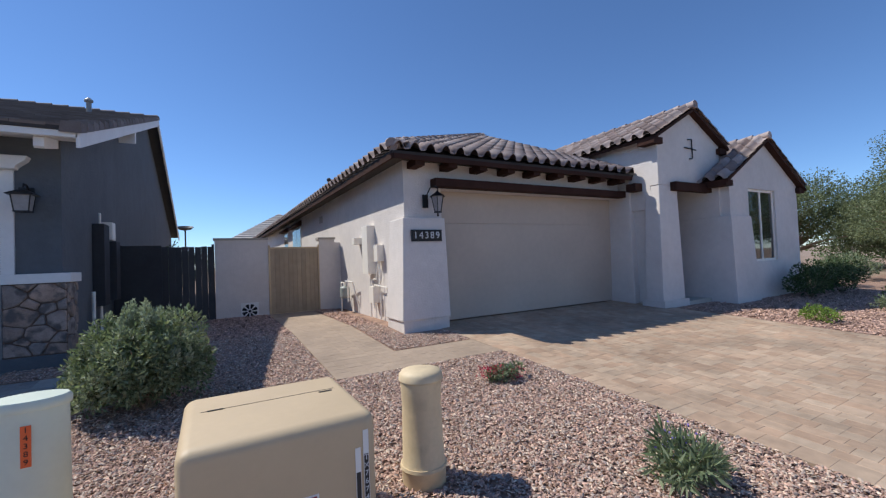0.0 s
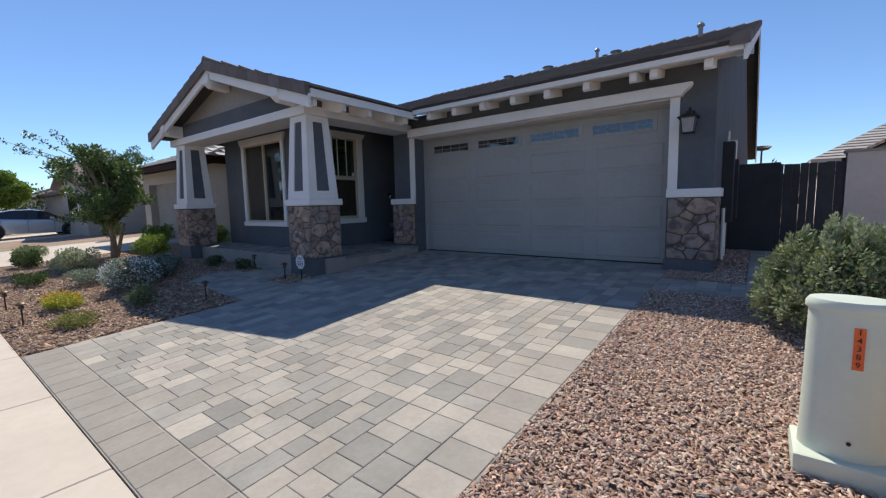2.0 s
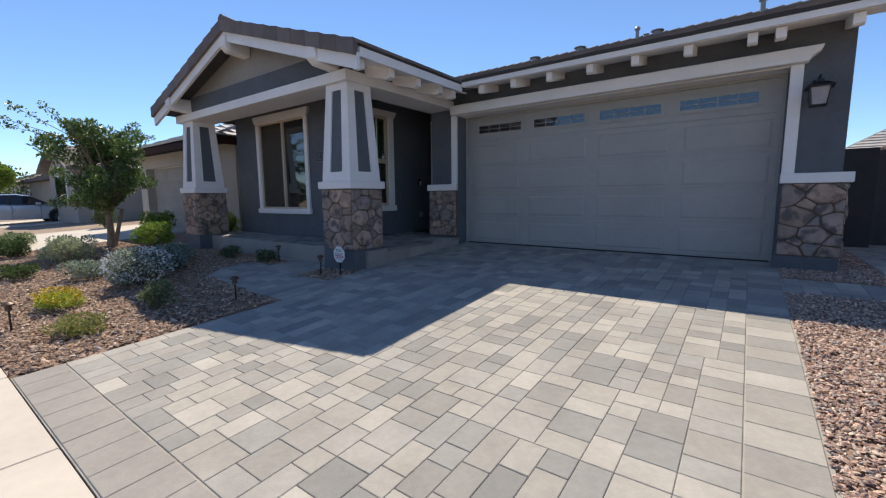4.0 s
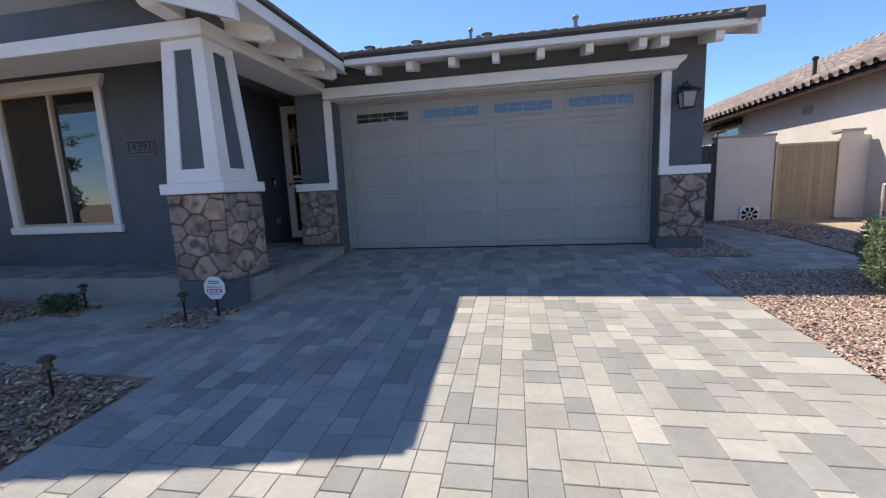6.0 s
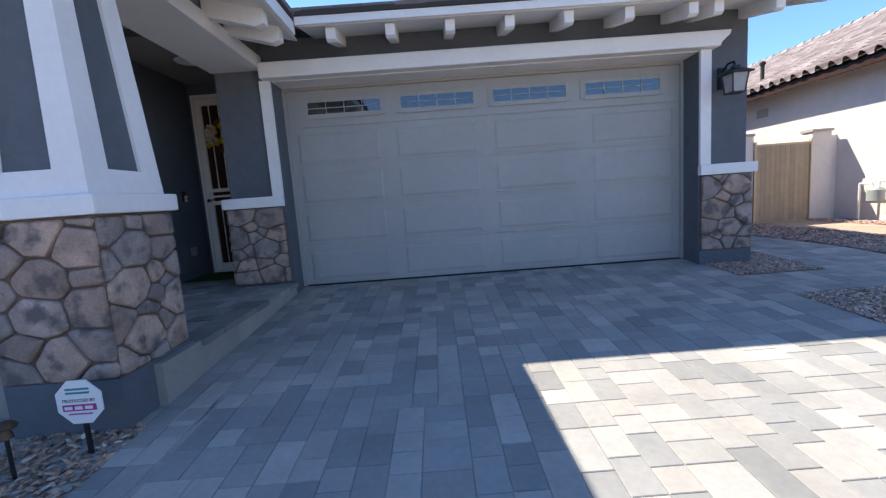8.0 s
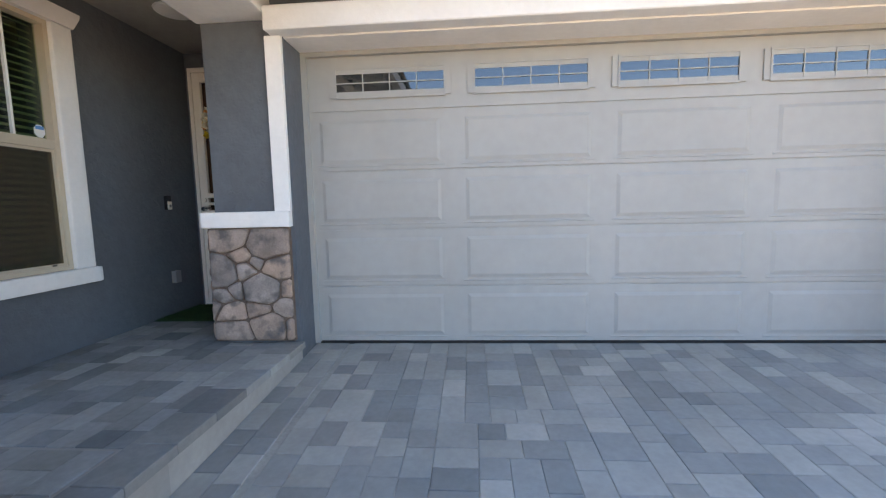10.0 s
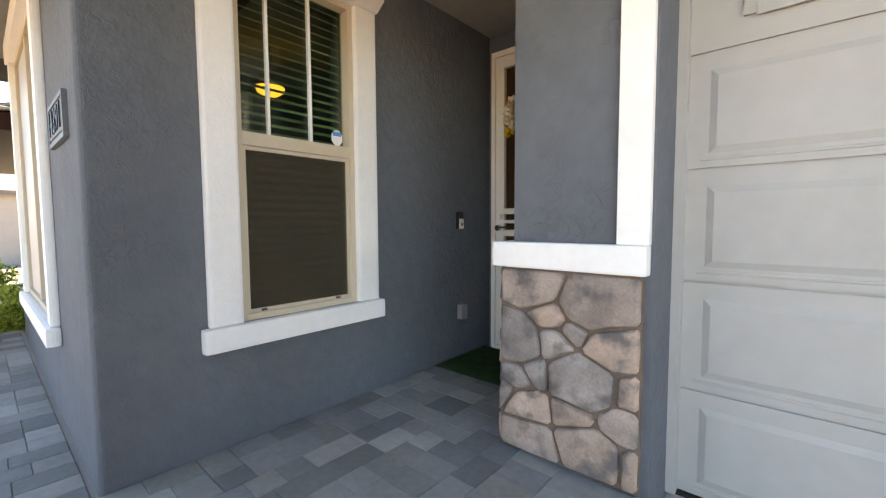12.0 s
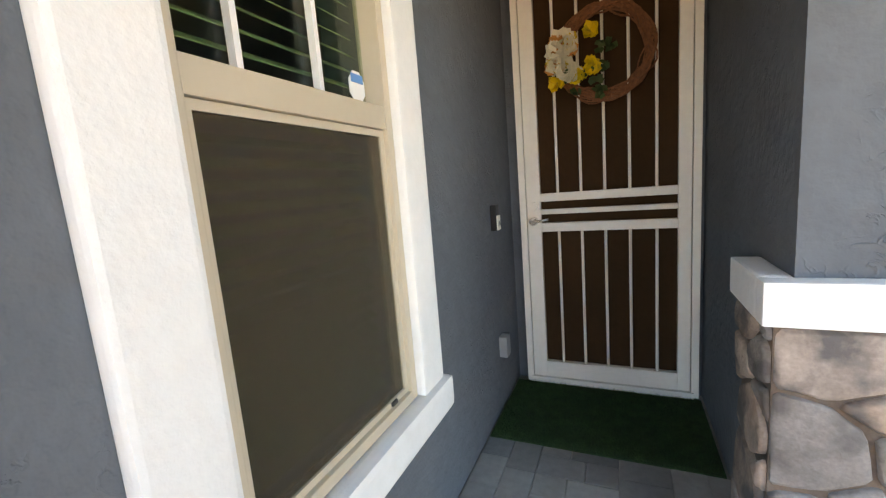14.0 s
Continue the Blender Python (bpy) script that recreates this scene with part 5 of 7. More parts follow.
def hip_roof(parent, x0, x1, y0, y1, z, slope, material="felt"):
    xm, h = (x0 + x1) / 2, (x1 - x0) / 2
    zr, ya, yb = z + h * slope, y0 + h, y1 - h
    bm = bmesh.new()
    c = [bm.verts.new(p) for p in ((x0, y0, z), (x1, y0, z), (x1, y1, z), (x0, y1, z), (xm, ya, zr), (xm, yb, zr))]
    u = [bm.verts.new(p) for p in ((x0, y0, z - 0.05), (x1, y0, z - 0.05), (x1, y1, z - 0.05), (x0, y1, z - 0.05))]
    for f in ((c[0], c[1], c[4]), (c[1], c[2], c[5], c[4]), (c[2], c[3], c[5]), (c[3], c[0], c[4], c[5]), (u[0], u[3], u[2], u[1])):
        bm.faces.new(f)
    for i in range(4):
        j = (i + 1) % 4
        bm.faces.new((u[i], u[j], c[j], c[i]))
    part("roof", bm, material, parent, "hipped roof")
    return xm, ya, zr


def caps(parent, p, q, material, r=0.11, step=0.36):
    """Ridge or hip tiles from p to q."""
    p, q = Vector(p), Vector(q)
    n = max(1, round((q - p).length / step))
    bm = bmesh.new()
    for i in range(n):
        a, b = p.lerp(q, i / n), p.lerp(q, (i + 1.12) / n)
        tube(bm, a + Vector((0, 0, 0.035)), b + Vector((0, 0, 0.01)), r, r * 0.82, 10)
    part("ridge_tiles", bm, material, parent, smooth=True, kind="stuff")


def house_b():
    P = B
    S = "stucco_cream"
    # side wall, front wall round the garage door
    box_part("wall", (2.88, 3.1, 6.62, 29.0, 0.1, 3.24), S, P, "long white side wall")
    box_part("wall", (2.88, 3.63, 6.42, 6.62, 0.1, 3.24), S, P)
    box_part("wall", (3.1, 3.63, 6.62, 6.95, 0.1, 3.24), S, P)
    box_part("wall", (3.63, 8.62, 6.42, 6.95, 2.75, 3.24), S, P)
    bm = bmesh.new()
    hexa(bm, [(2.67, 6.16, 0.42), (3.60, 6.16, 0.42), (3.60, 6.9, 0.42), (2.67, 6.9, 0.42)],
         [(2.80, 6.3, 2.19), (3.625, 6.3, 2.19), (3.625, 6.9, 2.19), (2.80, 6.9, 2.19)])
    bevel(bm, 0.025, 2)
    part("buttress", bm, S, P, "battered white stucco pier")
    box_part("plinth", (2.70, 3.58, 6.19, 6.9, 0.1, 0.43), S, P)
    garage_door(P, 3.60, 8.62, 6.68, 0.27, 2.75, "door_tan", 4, 4, None, relief=False, label="closed tan sectional garage door")
    simple("beam", [(3.42, 8.76, 6.2, 6.42, 2.75, 2.90)], "brown", P, "dark brown timber lintel", 0.01)
    bm = bmesh.new()
    hexa(bm, [(8.55, 6.05, 0.2), (9.05, 6.05, 0.2), (9.05, 6.95, 0.2), (8.55, 6.95, 0.2)], [(8.62, 6.12, 3.1), (9.0, 6.12, 3.1), (9.0, 6.95, 3.1), (8.62, 6.95, 3.1)])
    bevel(bm, 0.04, 2)
    part("pier", bm, S, P)
    # tower over the entry
    box_part("wall", (8.67, 8.85, 5.6, 9.5, 2.4, 4.1), S, P)
    bm = bmesh.new()
    prism(bm, [(8.67, 2.93), (11.26, 2.93), (11.26, 4.08), (9.965, 4.76), (8.67, 4.08)], "y", 5.4, 5.6)
    part("gable_wall", bm, S, P, "white entry gable")
    box_part("wall", (11.08, 11.26, 5.6, 9.5, 2.9, 4.1), S, P)
    bm = bmesh.new()
    hexa(bm, [(8.50, 5.32, 0.15), (9.34, 5.32, 0.15), (9.34, 5.75, 0.15), (8.50, 5.75, 0.15)], [(8.68, 5.4, 2.93), (9.36, 5.4, 2.93), (9.36, 5.75, 2.93), (8.68, 5.75, 2.93)])
    bevel(bm, 0.03, 2)
    part("pier", bm, S, P, "battered white entry pier")
    box_part("plinth", (8.46, 9.40, 5.27, 5.8, 0.1, 0.34), S, P)
    simple("beam", [(9.1, 10.75, 5.25, 5.4, 2.80, 3.0)], "brown", P, "dark brown timber lintel", 0.01)
    box_part("wall", (9.0, 11.2, 7.9, 8.1, 0.2, 3.2), S, P)
    box_part("entry_floor", (8.7, 11.3, 5.3, 8.0, 0.1, 0.26), "concrete", P)
    simple("entry_door", [(9.5, 10.45, 7.86, 7.9, 0.26, 2.6)], "brown", P, "dark brown front door", 0.005)
    box_part("wall", (9.05, 9.35, 6.3, 7.9, 0.1, 3.2), S, P)
    box_part("wall", (8.74, 8.87, 5.72, 6.9, 0.1, 2.4), S, P)
    simple("corbel", [(8.42, 8.86, 5.8, 6.05, 2.84, 3.02)], "brown", P, "dark brown beam end", 0.01)
    # wing with the window
    bm = bmesh.new()
    hexa(bm, [(10.36, 4.72, 0.1), (11.47, 4.72, 0.1), (11.47, 6.2, 0.1), (10.36, 6.2, 0.1)], [(10.5, 4.83, 2.2), (11.44, 4.83, 2.2), (11.44, 6.2, 2.2), (10.5, 6.2, 2.2)])
    bevel(bm, 0.02, 2)
    part("buttress", bm, S, P, "battered white stucco pier beside the window")
    bm = bmesh.new()
    hexa(bm, [(10.5, 4.85, 0.1), (14.35, 4.85, 0.1), (14.35, 5.1, 0.1), (10.5, 5.1, 0.1)], [(10.62, 4.9, 1.05), (14.2, 4.9, 1.05), (14.2, 5.1, 1.05), (10.62, 5.1, 1.05)])
    part("wall", bm, S, P)
    for a, b, lo, hi in wall_boxes(10.62, 14.2, 1.05, 3.1, [(11.5, 12.9, 1.08, 2.9)]):
        box_part("wall", (a, b, 4.9, 5.1, lo, hi), S, P)
    bm = bmesh.new()
    prism(bm, [(10.62, 3.1), (14.2, 3.1), (12.35, 4.15)], "y", 4.9, 5.1)
    part("gable_wall", bm, S, P)
    box_part("wall", (10.55, 10.75, 5.1, 8.0, 0.1, 3.1), S, P)
    box_part("wall", (14.0, 14.2, 5.1, 29.0, 0.1, 3.24), S, P)
    box_part("wall", (3.1, 14.0, 28.8, 29.0, 0.1, 3.24), S, P)
    W = part("window_frame", cube_bm(11.5, 11.53, 4.95, 5.0, 1.08, 2.9), "white_metal", P, "white window frame")
    simple("window_mullion", [(12.84, 12.9, 4.95, 5.0, 1.08, 2.9), (12.17, 12.23, 4.95, 5.0, 1.14, 2.84), (11.56, 12.84, 4.95, 5.0, 1.08, 1.14), (11.56, 12.84, 4.95, 5.0, 2.84, 2.9)], "white_metal", P)
    simple("window_pane", [(11.56, 12.84, 4.97, 4.975, 1.14, 2.84)], "glass_dark", P)
    # dark sheet close behind the left half of the glass
    simple("window_blind", [(11.57, 12.16, 5.02, 5.03, 1.15, 2.83)], "room_unlit", P, "dark sheet behind the left pane")
    # back of the room, with the indoor gloom in its colour
    simple("room_back", [(10.8, 13.9, 6.6, 6.7, 0.2, 3.1)], "room_unlit", P)
    # roofs
    xm, ya, zr = hip_roof(P, 2.52, 14.9, 6.02, 30.0, 3.26, 0.42)
    box_part("fascia", (2.50, 2.54, 6.02, 30, 3.12, 3.21), "brown", P)
    box_part("fascia", (2.54, 8.6, 6.0, 6.04, 3.13, 3.21), "brown", P)
    k = 0
    while k < 9:
        x = 3.05 + k * 0.66
        simple("rafter_tail", [(x - 0.09, x + 0.09, 6.06, 6.42, 3.06, 3.18)], "brown", P, "dark brown rafter tail", 0.01)
        k += 1
    for (a, b, c, d) in (((8.45, 5.25, 3.99), (8.45, 9.6, 3.99), (9.965, 9.6, 4.80), (9.965, 5.25, 4.80)), ((11.48, 5.25, 3.99), (11.48, 9.6, 3.99), (9.965, 9.6, 4.80), (9.965, 5.25, 4.80)),
                         ((10.3, 4.75, 3.04), (10.3, 8.4, 3.04), (12.35, 8.4, 4.2), (12.35, 4.75, 4.2)), ((14.45, 4.75, 3.02), (14.45, 8.4, 3.02), (12.35, 8.4, 4.2), (12.35, 4.75, 4.2))):
        slab_part("roof", [a, b, c, d] if a[0] > c[0] else [a, d, c, b], 0.07, "brown", P, "tiled gable roof slope")
    for x, y, z in ((8.6, 5.42, 3.86), (11.3, 5.42, 3.86), (10.45, 4.92, 2.93), (14.3, 4.92, 2.93)):
        simple("corbel", [(x - 0.16, x + 0.16, y - 0.12, y + 0.3, z - 0.03, z + 0.11)], "brown", P, "dark brown beam end", 0.01)
    bm = bmesh.new()
    for p, q in (((10.02, 3.62), (10.02, 4.08)), ((9.85, 4.06), (10.02, 4.08)), ((9.9, 3.6), (10.02, 3.62)), ((9.72, 3.86), (10.18, 3.84))):
        tube(bm, (p[0], 5.37, p[1]), (q[0], 5.37, q[1]), 0.014)
    part("wrought_ornament", bm, "black", P, "black wrought-iron wall ornament")
    # vent pipes
    bm = bmesh.new()
    tube(bm, (3.3, 13.1, 3.6), (3.3, 13.1, 4.12), 0.045)
    lathe(bm, [(0.07, 4.12), (0.075, 4.18), (0.03, 4.22)], 10, c=(3.3, 13.1))
    part("vent_pipe", bm, "felt", P, "dark roof vent pipe", smooth=True)
    # attic vent and small windows on the side
    simple("wall_vent", [(2.86, 2.879, 12.35, 12.7, 2.70, 2.90)], "stucco_tan", P, "small wall vent")
    for y, w in ((15.7, 1.75), (18.6, 1.0)):
        simple("side_window", [(2.865, 2.879, y, y + w, 1.3, 2.88)], "white_metal", P)
        simple("side_pane", [(2.855, 2.864, y + 0.06, y + w / 2 - 0.02, 1.36, 2.82), (2.855, 2.864, y + w / 2 + 0.02, y + w - 0.06, 1.36, 2.82)], "glass_dark", P)
        bm = bmesh.new()
        prism(bm, [(2.879, 2.92), (2.66, 2.90), (2.66, 2.96), (2.879, 3.12)], "y", y - 0.12, y + w + 0.12)
        part("window_hood", bm, "brown", P, "dark brown wooden hood over the side window")


house_b()
lantern_old(3.42, 6.17, 2.45)
number_plate(3.22, 6.262, 1.87, 0.58, 0.185, "14389", "black framed house number plate on the white stucco pier")


def utilities():
    P = thing("electric_meter", (2.8, 8.05, 1.2), "cream electrical service panel with conduits on the white house", "utility meter")
    simple("panel_case", [(2.71, 2.878, 7.93, 8.28, 1.2, 2.2)], "white_metal", P, "tall cream panel case", 0.01)
    simple("junction_box", [(2.74, 2.878, 7.45, 7.65, 1.45, 1.78)], "white_metal", P, "", 0.008)
    simple("upper_box", [(2.70, 2.878, 8.75, 8.95, 1.85, 2.0)], "white_metal", P, "", 0.008)
    bm = bmesh.new()
    for pts in (((2.80, 8.05, 1.2), (2.80, 8.05, 0.3)), ((2.82, 7.55, 1.45), (2.82, 7.55, 0.3)), ((2.82, 7.62, 1.47), (2.81, 7.75, 1.1), (2.80, 8.0, 1.08)), ((2.8, 7.0, 0.35), (2.78, 7.1, 0.95), (2.78, 7.75, 0.98), (2.78, 7.8, 0.5))):
        for p, q in zip(pts, pts[1:]):
            tube(bm, p, q, 0.015, n=8)
    part("conduit", bm, "white_metal", P, smooth=True)
    simple("low_box", [(2.72, 2.878, 7.7, 7.95, 0.62, 0.95)], "white_metal", P, "", 0.008)
    G = thing("gas_meter", (2.72, 9.6, 0.3), "cream gas meter with bent pipes against the white wall", "gas meter")
    bm = bmesh.new()
    lathe(bm, [(0.10, 0.62), (0.14, 0.66), (0.14, 0.86), (0.10, 0.9)], 12, 0.8, 1.0, c=(2.68, 9.55))
    part("meter_body", bm, "meter_green", G, smooth=True)
    bm = bmesh.new()
    for pts in (((2.68, 9.85, 0.25), (2.68, 9.85, 0.98), (2.68, 9.62, 0.98), (2.68, 9.6, 0.88)), ((2.68, 9.5, 0.88), (2.68, 9.48, 1.02), (2.74, 9.1, 1.0), (2.84, 9.05, 0.5)), ((2.68, 9.3, 1.02), (2.68, 9.28, 0.55))):
        for p, q in zip(pts, pts[1:]):
            tube(bm, p, q, 0.018, n=8)
    part("gas_pipe", bm, "white_metal", G, smooth=True)


utilities()


def side_walls():
    # block wall and its gate between the houses
    W = tagged(simple("garden_wall", [(0.0, 1.12, 10.52, 10.72, 0.0, 2.08)], "stucco_cream"), "cream stucco garden wall between the two houses", kind="structure")
    simple("wall_coping", [(-0.03, 1.13, 10.49, 10.75, 2.08, 2.13)], "stucco_tan", W)
    P2 = tagged(simple("garden_post", [(2.32, 2.72, 10.5, 10.75, 0.0, 2.08), (2.72, 2.88, 10.55, 10.7, 0.0, 2.0)], "stucco_cream"), "cream stucco gate post against the white house", kind="structure")
    simple("wall_coping", [(2.30, 2.74, 10.47, 10.78, 2.08, 2.13)], "stucco_tan", P2)
    V = thing("drain_block", (0.7, 10.5, 0.24), "white pierced concrete vent block at the foot of the wall", "vent block")
    cx, cz = 0.69, 0.415
    simple("block", [(0.5, 0.88, 10.49, 10.519, 0.225, 0.605)], "trim", V, "", 0.004)
    # dark plates on the uncut face paint the shade inside the holes
    bm = bmesh.new()
    tube(bm, (cx, 10.4885, cz), (cx, 10.486, cz), 0.034, n=12)
    part("hole", bm, "dark_gap", V)
    for k in range(8):
        a = k * math.tau / 8 + math.pi / 8
        u, w = Vector((math.cos(a), math.sin(a))), Vector((-math.sin(a), math.cos(a)))
        pts = [(cx + u.x * r + w.x * s, cz + u.y * r + w.y * s) for r, s in ((0.055, -0.012), (0.15, -0.042), (0.165, -0.02), (0.165, 0.02), (0.15, 0.042), (0.055, 0.012))]
        bm = bmesh.new()
        prism(bm, pts, "y", 10.486, 10.4885)
        part("hole", bm, "dark_gap", V)
    G = thing("gate", (1.7, 10.5, 0.22), "closed tan slatted side gate in a steel frame", "gate")
    n = 11
    for i in range(n):
        a = 1.17 + i * (1.12 / n)
        simple("slat", [(a + 0.0012, a + 1.12 / n - 0.0012, 10.515, 10.54, 0.24 if i % 2 else 0.25, 1.90)], "wood_gate", G, "", 0.003)
    simple("gate_frame", [(1.125, 1.165, 10.49, 10.55, 0.2, 1.95), (2.29, 2.315, 10.49, 10.55, 0.2, 1.95), (1.165, 2.29, 10.50, 10.514, 1.86, 1.90), (1.165, 2.29, 10.50, 10.514, 0.26, 0.30)], "util_tan", G)
    # dark fence and gate beside the grey house
    F = thing("fence", (-0.9, 10.5, 0.25), "dark slatted side fence beside the grey house", "fence")
    for i in range(14):
        a = -1.74 + i * 0.123
        simple("slat", [(a, a + (0.117, 0.1215, 0.114, 0.119)[i * 7 % 4], 10.55, 10.575, 0.28, 1.95 - 0.006 * (i % 3))], "fence_slat", F)
    simple("fence_rail", [(-1.755, -0.01, 10.576, 10.62, 0.5, 0.56), (-1.755, -0.01, 10.576, 10.62, 1.7, 1.76)], "fence_dark", F)
    simple("side_gate", [(-1.72, -0.95, 9.9, 9.94, 0.3, 1.95)], "fence_dark", F, "solid dark side gate")
    for a in (-1.755, -0.06):
        simple("fence_post", [(a, a + 0.052, 10.62, 10.68, 0.2, 2.0)], "fence_dark", F)
    # meter on the side of the grey house
    E = thing("electric_meter", (-1.7, 8.2, 0.9), "electrical panel and conduit on the grey side wall", "utility meter")
    simple("panel_case", [(-1.76, -1.60, 8.45, 8.85, 0.9, 2.25)], "fence_dark", E, "", 0.01)
    simple("upper_case", [(-1.76, -1.56, 9.2, 9.55, 0.95, 2.0)], "fence_dark", E, "", 0.01)
    simple("meter_case", [(-1.76, -1.60, 9.12, 9.4, 2.02, 2.34)], "white_metal", E, "", 0.02)
    bm = bmesh.new()
    tube(bm, (-1.70, 8.7, 2.05), (-1.70, 8.7, 2.45), 0.018)
    tube(bm, (-1.70, 8.2, 0.3), (-1.70, 8.2, 1.15), 0.025)
    tube(bm, (-1.70, 8.72, 0.3), (-1.70, 8.72, 1.4), 0.02)
    part("conduit", bm, "white_metal", E, smooth=True)


side_walls()

# vent pipes and stacks of the grey house's roof
for x, y, z, h, r in ((-2.65, 13.0, 5.42, 0.42, 0.055), (-5.66, 14.25, 5.84, 0.42, 0.05), (-5.17, 14.6, 5.96, 0.2, 0.11), (-5.42, 14.3, 5.86, 0.16, 0.05), (-7.5, 14.6, 5.96, 0.2, 0.12), (-9.2, 14.8, 6.0, 0.22, 0.12)):
    bm = bmesh.new()
    tube(bm, (x, y, z - 0.2), (x, y, z + h * 0.75), r, n=12)
    lathe(bm, [(r * 1.6, z + h * 0.75), (r * 1.7, z + h * 0.85), (r * 0.6, z + h)], 12, c=(x, y))
    part("vent_pipe", bm, "plate_grey", A, "grey roof vent", smooth=True)


# ---- utility boxes by the sidewalk ----
def utility_box():
    U = thing("utility_box", (0.17, 2.13, 0.0), "beige fibreglass electrical transformer box on a concrete pad, rounded top edges", "utility box")
    bm = bmesh.new()
    box(bm, -0.24, 0.565, 1.72, 2.50, 0.02, 0.73)
    es = [e for e in bm.edges if all(v.co.z > 0.7 for v in e.verts)]
    up = [e for e in bm.edges if abs(e.verts[0].co.z - e.verts[1].co.z) > 0.3]
    bmesh.ops.bevel(bm, geom=es + up, offset=0.055, segments=5, profile=0.5, affect="EDGES")
    part("cover", bm, "util_tan", U, "", smooth=True)
    simple("lid_seam", [(-0.16, 0.49, 2.198, 2.202, 0.729, 0.7315)], "felt", U)
    # the slots are dark strips on the lid, their inner shade as colour
    simple("lid_slot", [(-0.13, -0.06, 2.19, 2.205, 0.729, 0.733), (0.40, 0.47, 2.16, 2.175, 0.729, 0.733)], "dark_gap", U)
    simple("side_seam", [(-0.2425, -0.239, 1.93, 1.934, 0.05, 0.60)], "felt", U)
    simple("pad", [(-0.37, 0.63, 1.66, 2.66, -0.06, 0.10)], "util_tan", U, "low beige pad", 0.02)
    simple("warning_label", [(0.07, 0.29, 1.7165, 1.7185, 0.24, 0.43)], "white_label", U, "white warning label with red bars")
    simple("label_bar", [(0.08, 0.165, 1.713, 1.716, 0.405, 0.422), (0.195, 0.28, 1.713, 1.716, 0.405, 0.422)], "red", U)
    simple("label_print", [(0.085, 0.16, 1.713, 1.716, 0.385 - k * 0.016, 0.391 - k * 0.016) for k in range(8)] + [(0.20, 0.275 - 0.012 * (k % 3), 1.713, 1.716, 0.385 - k * 0.016, 0.391 - k * 0.016) for k in range(8)], "blue", U)
    for x, z0, z1 in ((0.47, 0.24, 0.58), (0.508, 0.26, 0.655)):
        simple("tag_strip", [(x - 0.013, x + 0.013, 1.7165, 1.7185, z0, z1)], "white_label", U)
        simple("tag_dark", [(x - 0.010, x + 0.010, 1.7145, 1.7163, z0 + 0.03, z1 - 0.11)], "felt", U)
    for i, c in enumerate("TX7674"):
        text_part("tag_letter", c, 0.034, Matrix.Translation((0.508, 1.7135, 0.53 - i * 0.036)) @ FRONT, "plate", U, 0.0008)


utility_box()


def pedestal():
    P = thing("utility_pedestal", (-0.88, 2.55, 0.05), "pale green plastic telecom pedestal with an orange number label", "utility pedestal")
    bm = bmesh.new()
    lathe(bm, [(0.158, 0.10), (0.152, 0.5), (0.150, 0.80)], 28, 1.0, 0.72, c=(-0.88, 2.60))
    part("shell", bm, "pedestal", P, "", smooth=True)
    bm = bmesh.new()
    lathe(bm, [(0.158, 0.795), (0.162, 0.80), (0.162, 0.825), (0.150, 0.843), (0.05, 0.85)], 28, 1.0, 0.72, c=(-0.88, 2.60))
    part("cap", bm, "pedestal", P, "", smooth=True)
    bm = bmesh.new()
    box(bm, -1.06, -0.70, 2.44, 2.76, -0.05, 0.115)
    bevel(bm, 0.02, 2)
    part("base", bm, "pedestal", P, "wider pale green base")
    m = Matrix.Translation((-0.862, 2.4905, 0.64)) @ FRONT
    simple("number_label", [(-0.881, -0.843, 2.4885, 2.4905, 0.545, 0.735)], "orange", P, "orange vertical number label")
    for i, c in enumerate("14389"):
        text_part("digit", c, 0.036, Matrix.Translation((-0.862, 2.4875, 0.716 - i * 0.037)) @ FRONT, "black", P, 0.0008)
    bm = bmesh.new()
    tube(bm, (-0.87, 2.493, 0.20), (-0.87, 2.482, 0.20), 0.009, n=8)
    part("bolt", bm, "black", P)


pedestal()


def bollard():
    P = thing("utility_post", (1.075, 2.28, 0.0), "cream plastic round utility post with a domed cap in the gravel", "utility post")
    bm = bmesh.new()
    lathe(bm, [(0.146, 0.13), (0.135, 0.16), (0.127, 0.5), (0.132, 0.62), (0.137, 0.66)], 28, c=(1.075, 2.28))
    part("shaft", bm, "post_tan", P, "", smooth=True)
    bm = bmesh.new()
    lathe(bm, [(0.137, 0.655), (0.144, 0.665), (0.141, 0.70), (0.124, 0.72), (0.076, 0.73), (0.011, 0.732)], 28, c=(1.075, 2.28))
    part("cap", bm, "post_tan", P, "", smooth=True)
    bm = bmesh.new()
    lathe(bm, [(0.140, -0.08), (0.143, 0.10), (0.153, 0.115), (0.149, 0.135)], 28, c=(1.075, 2.28))
    part("base", bm, "post_tan", P, "", smooth=True)


bollard()


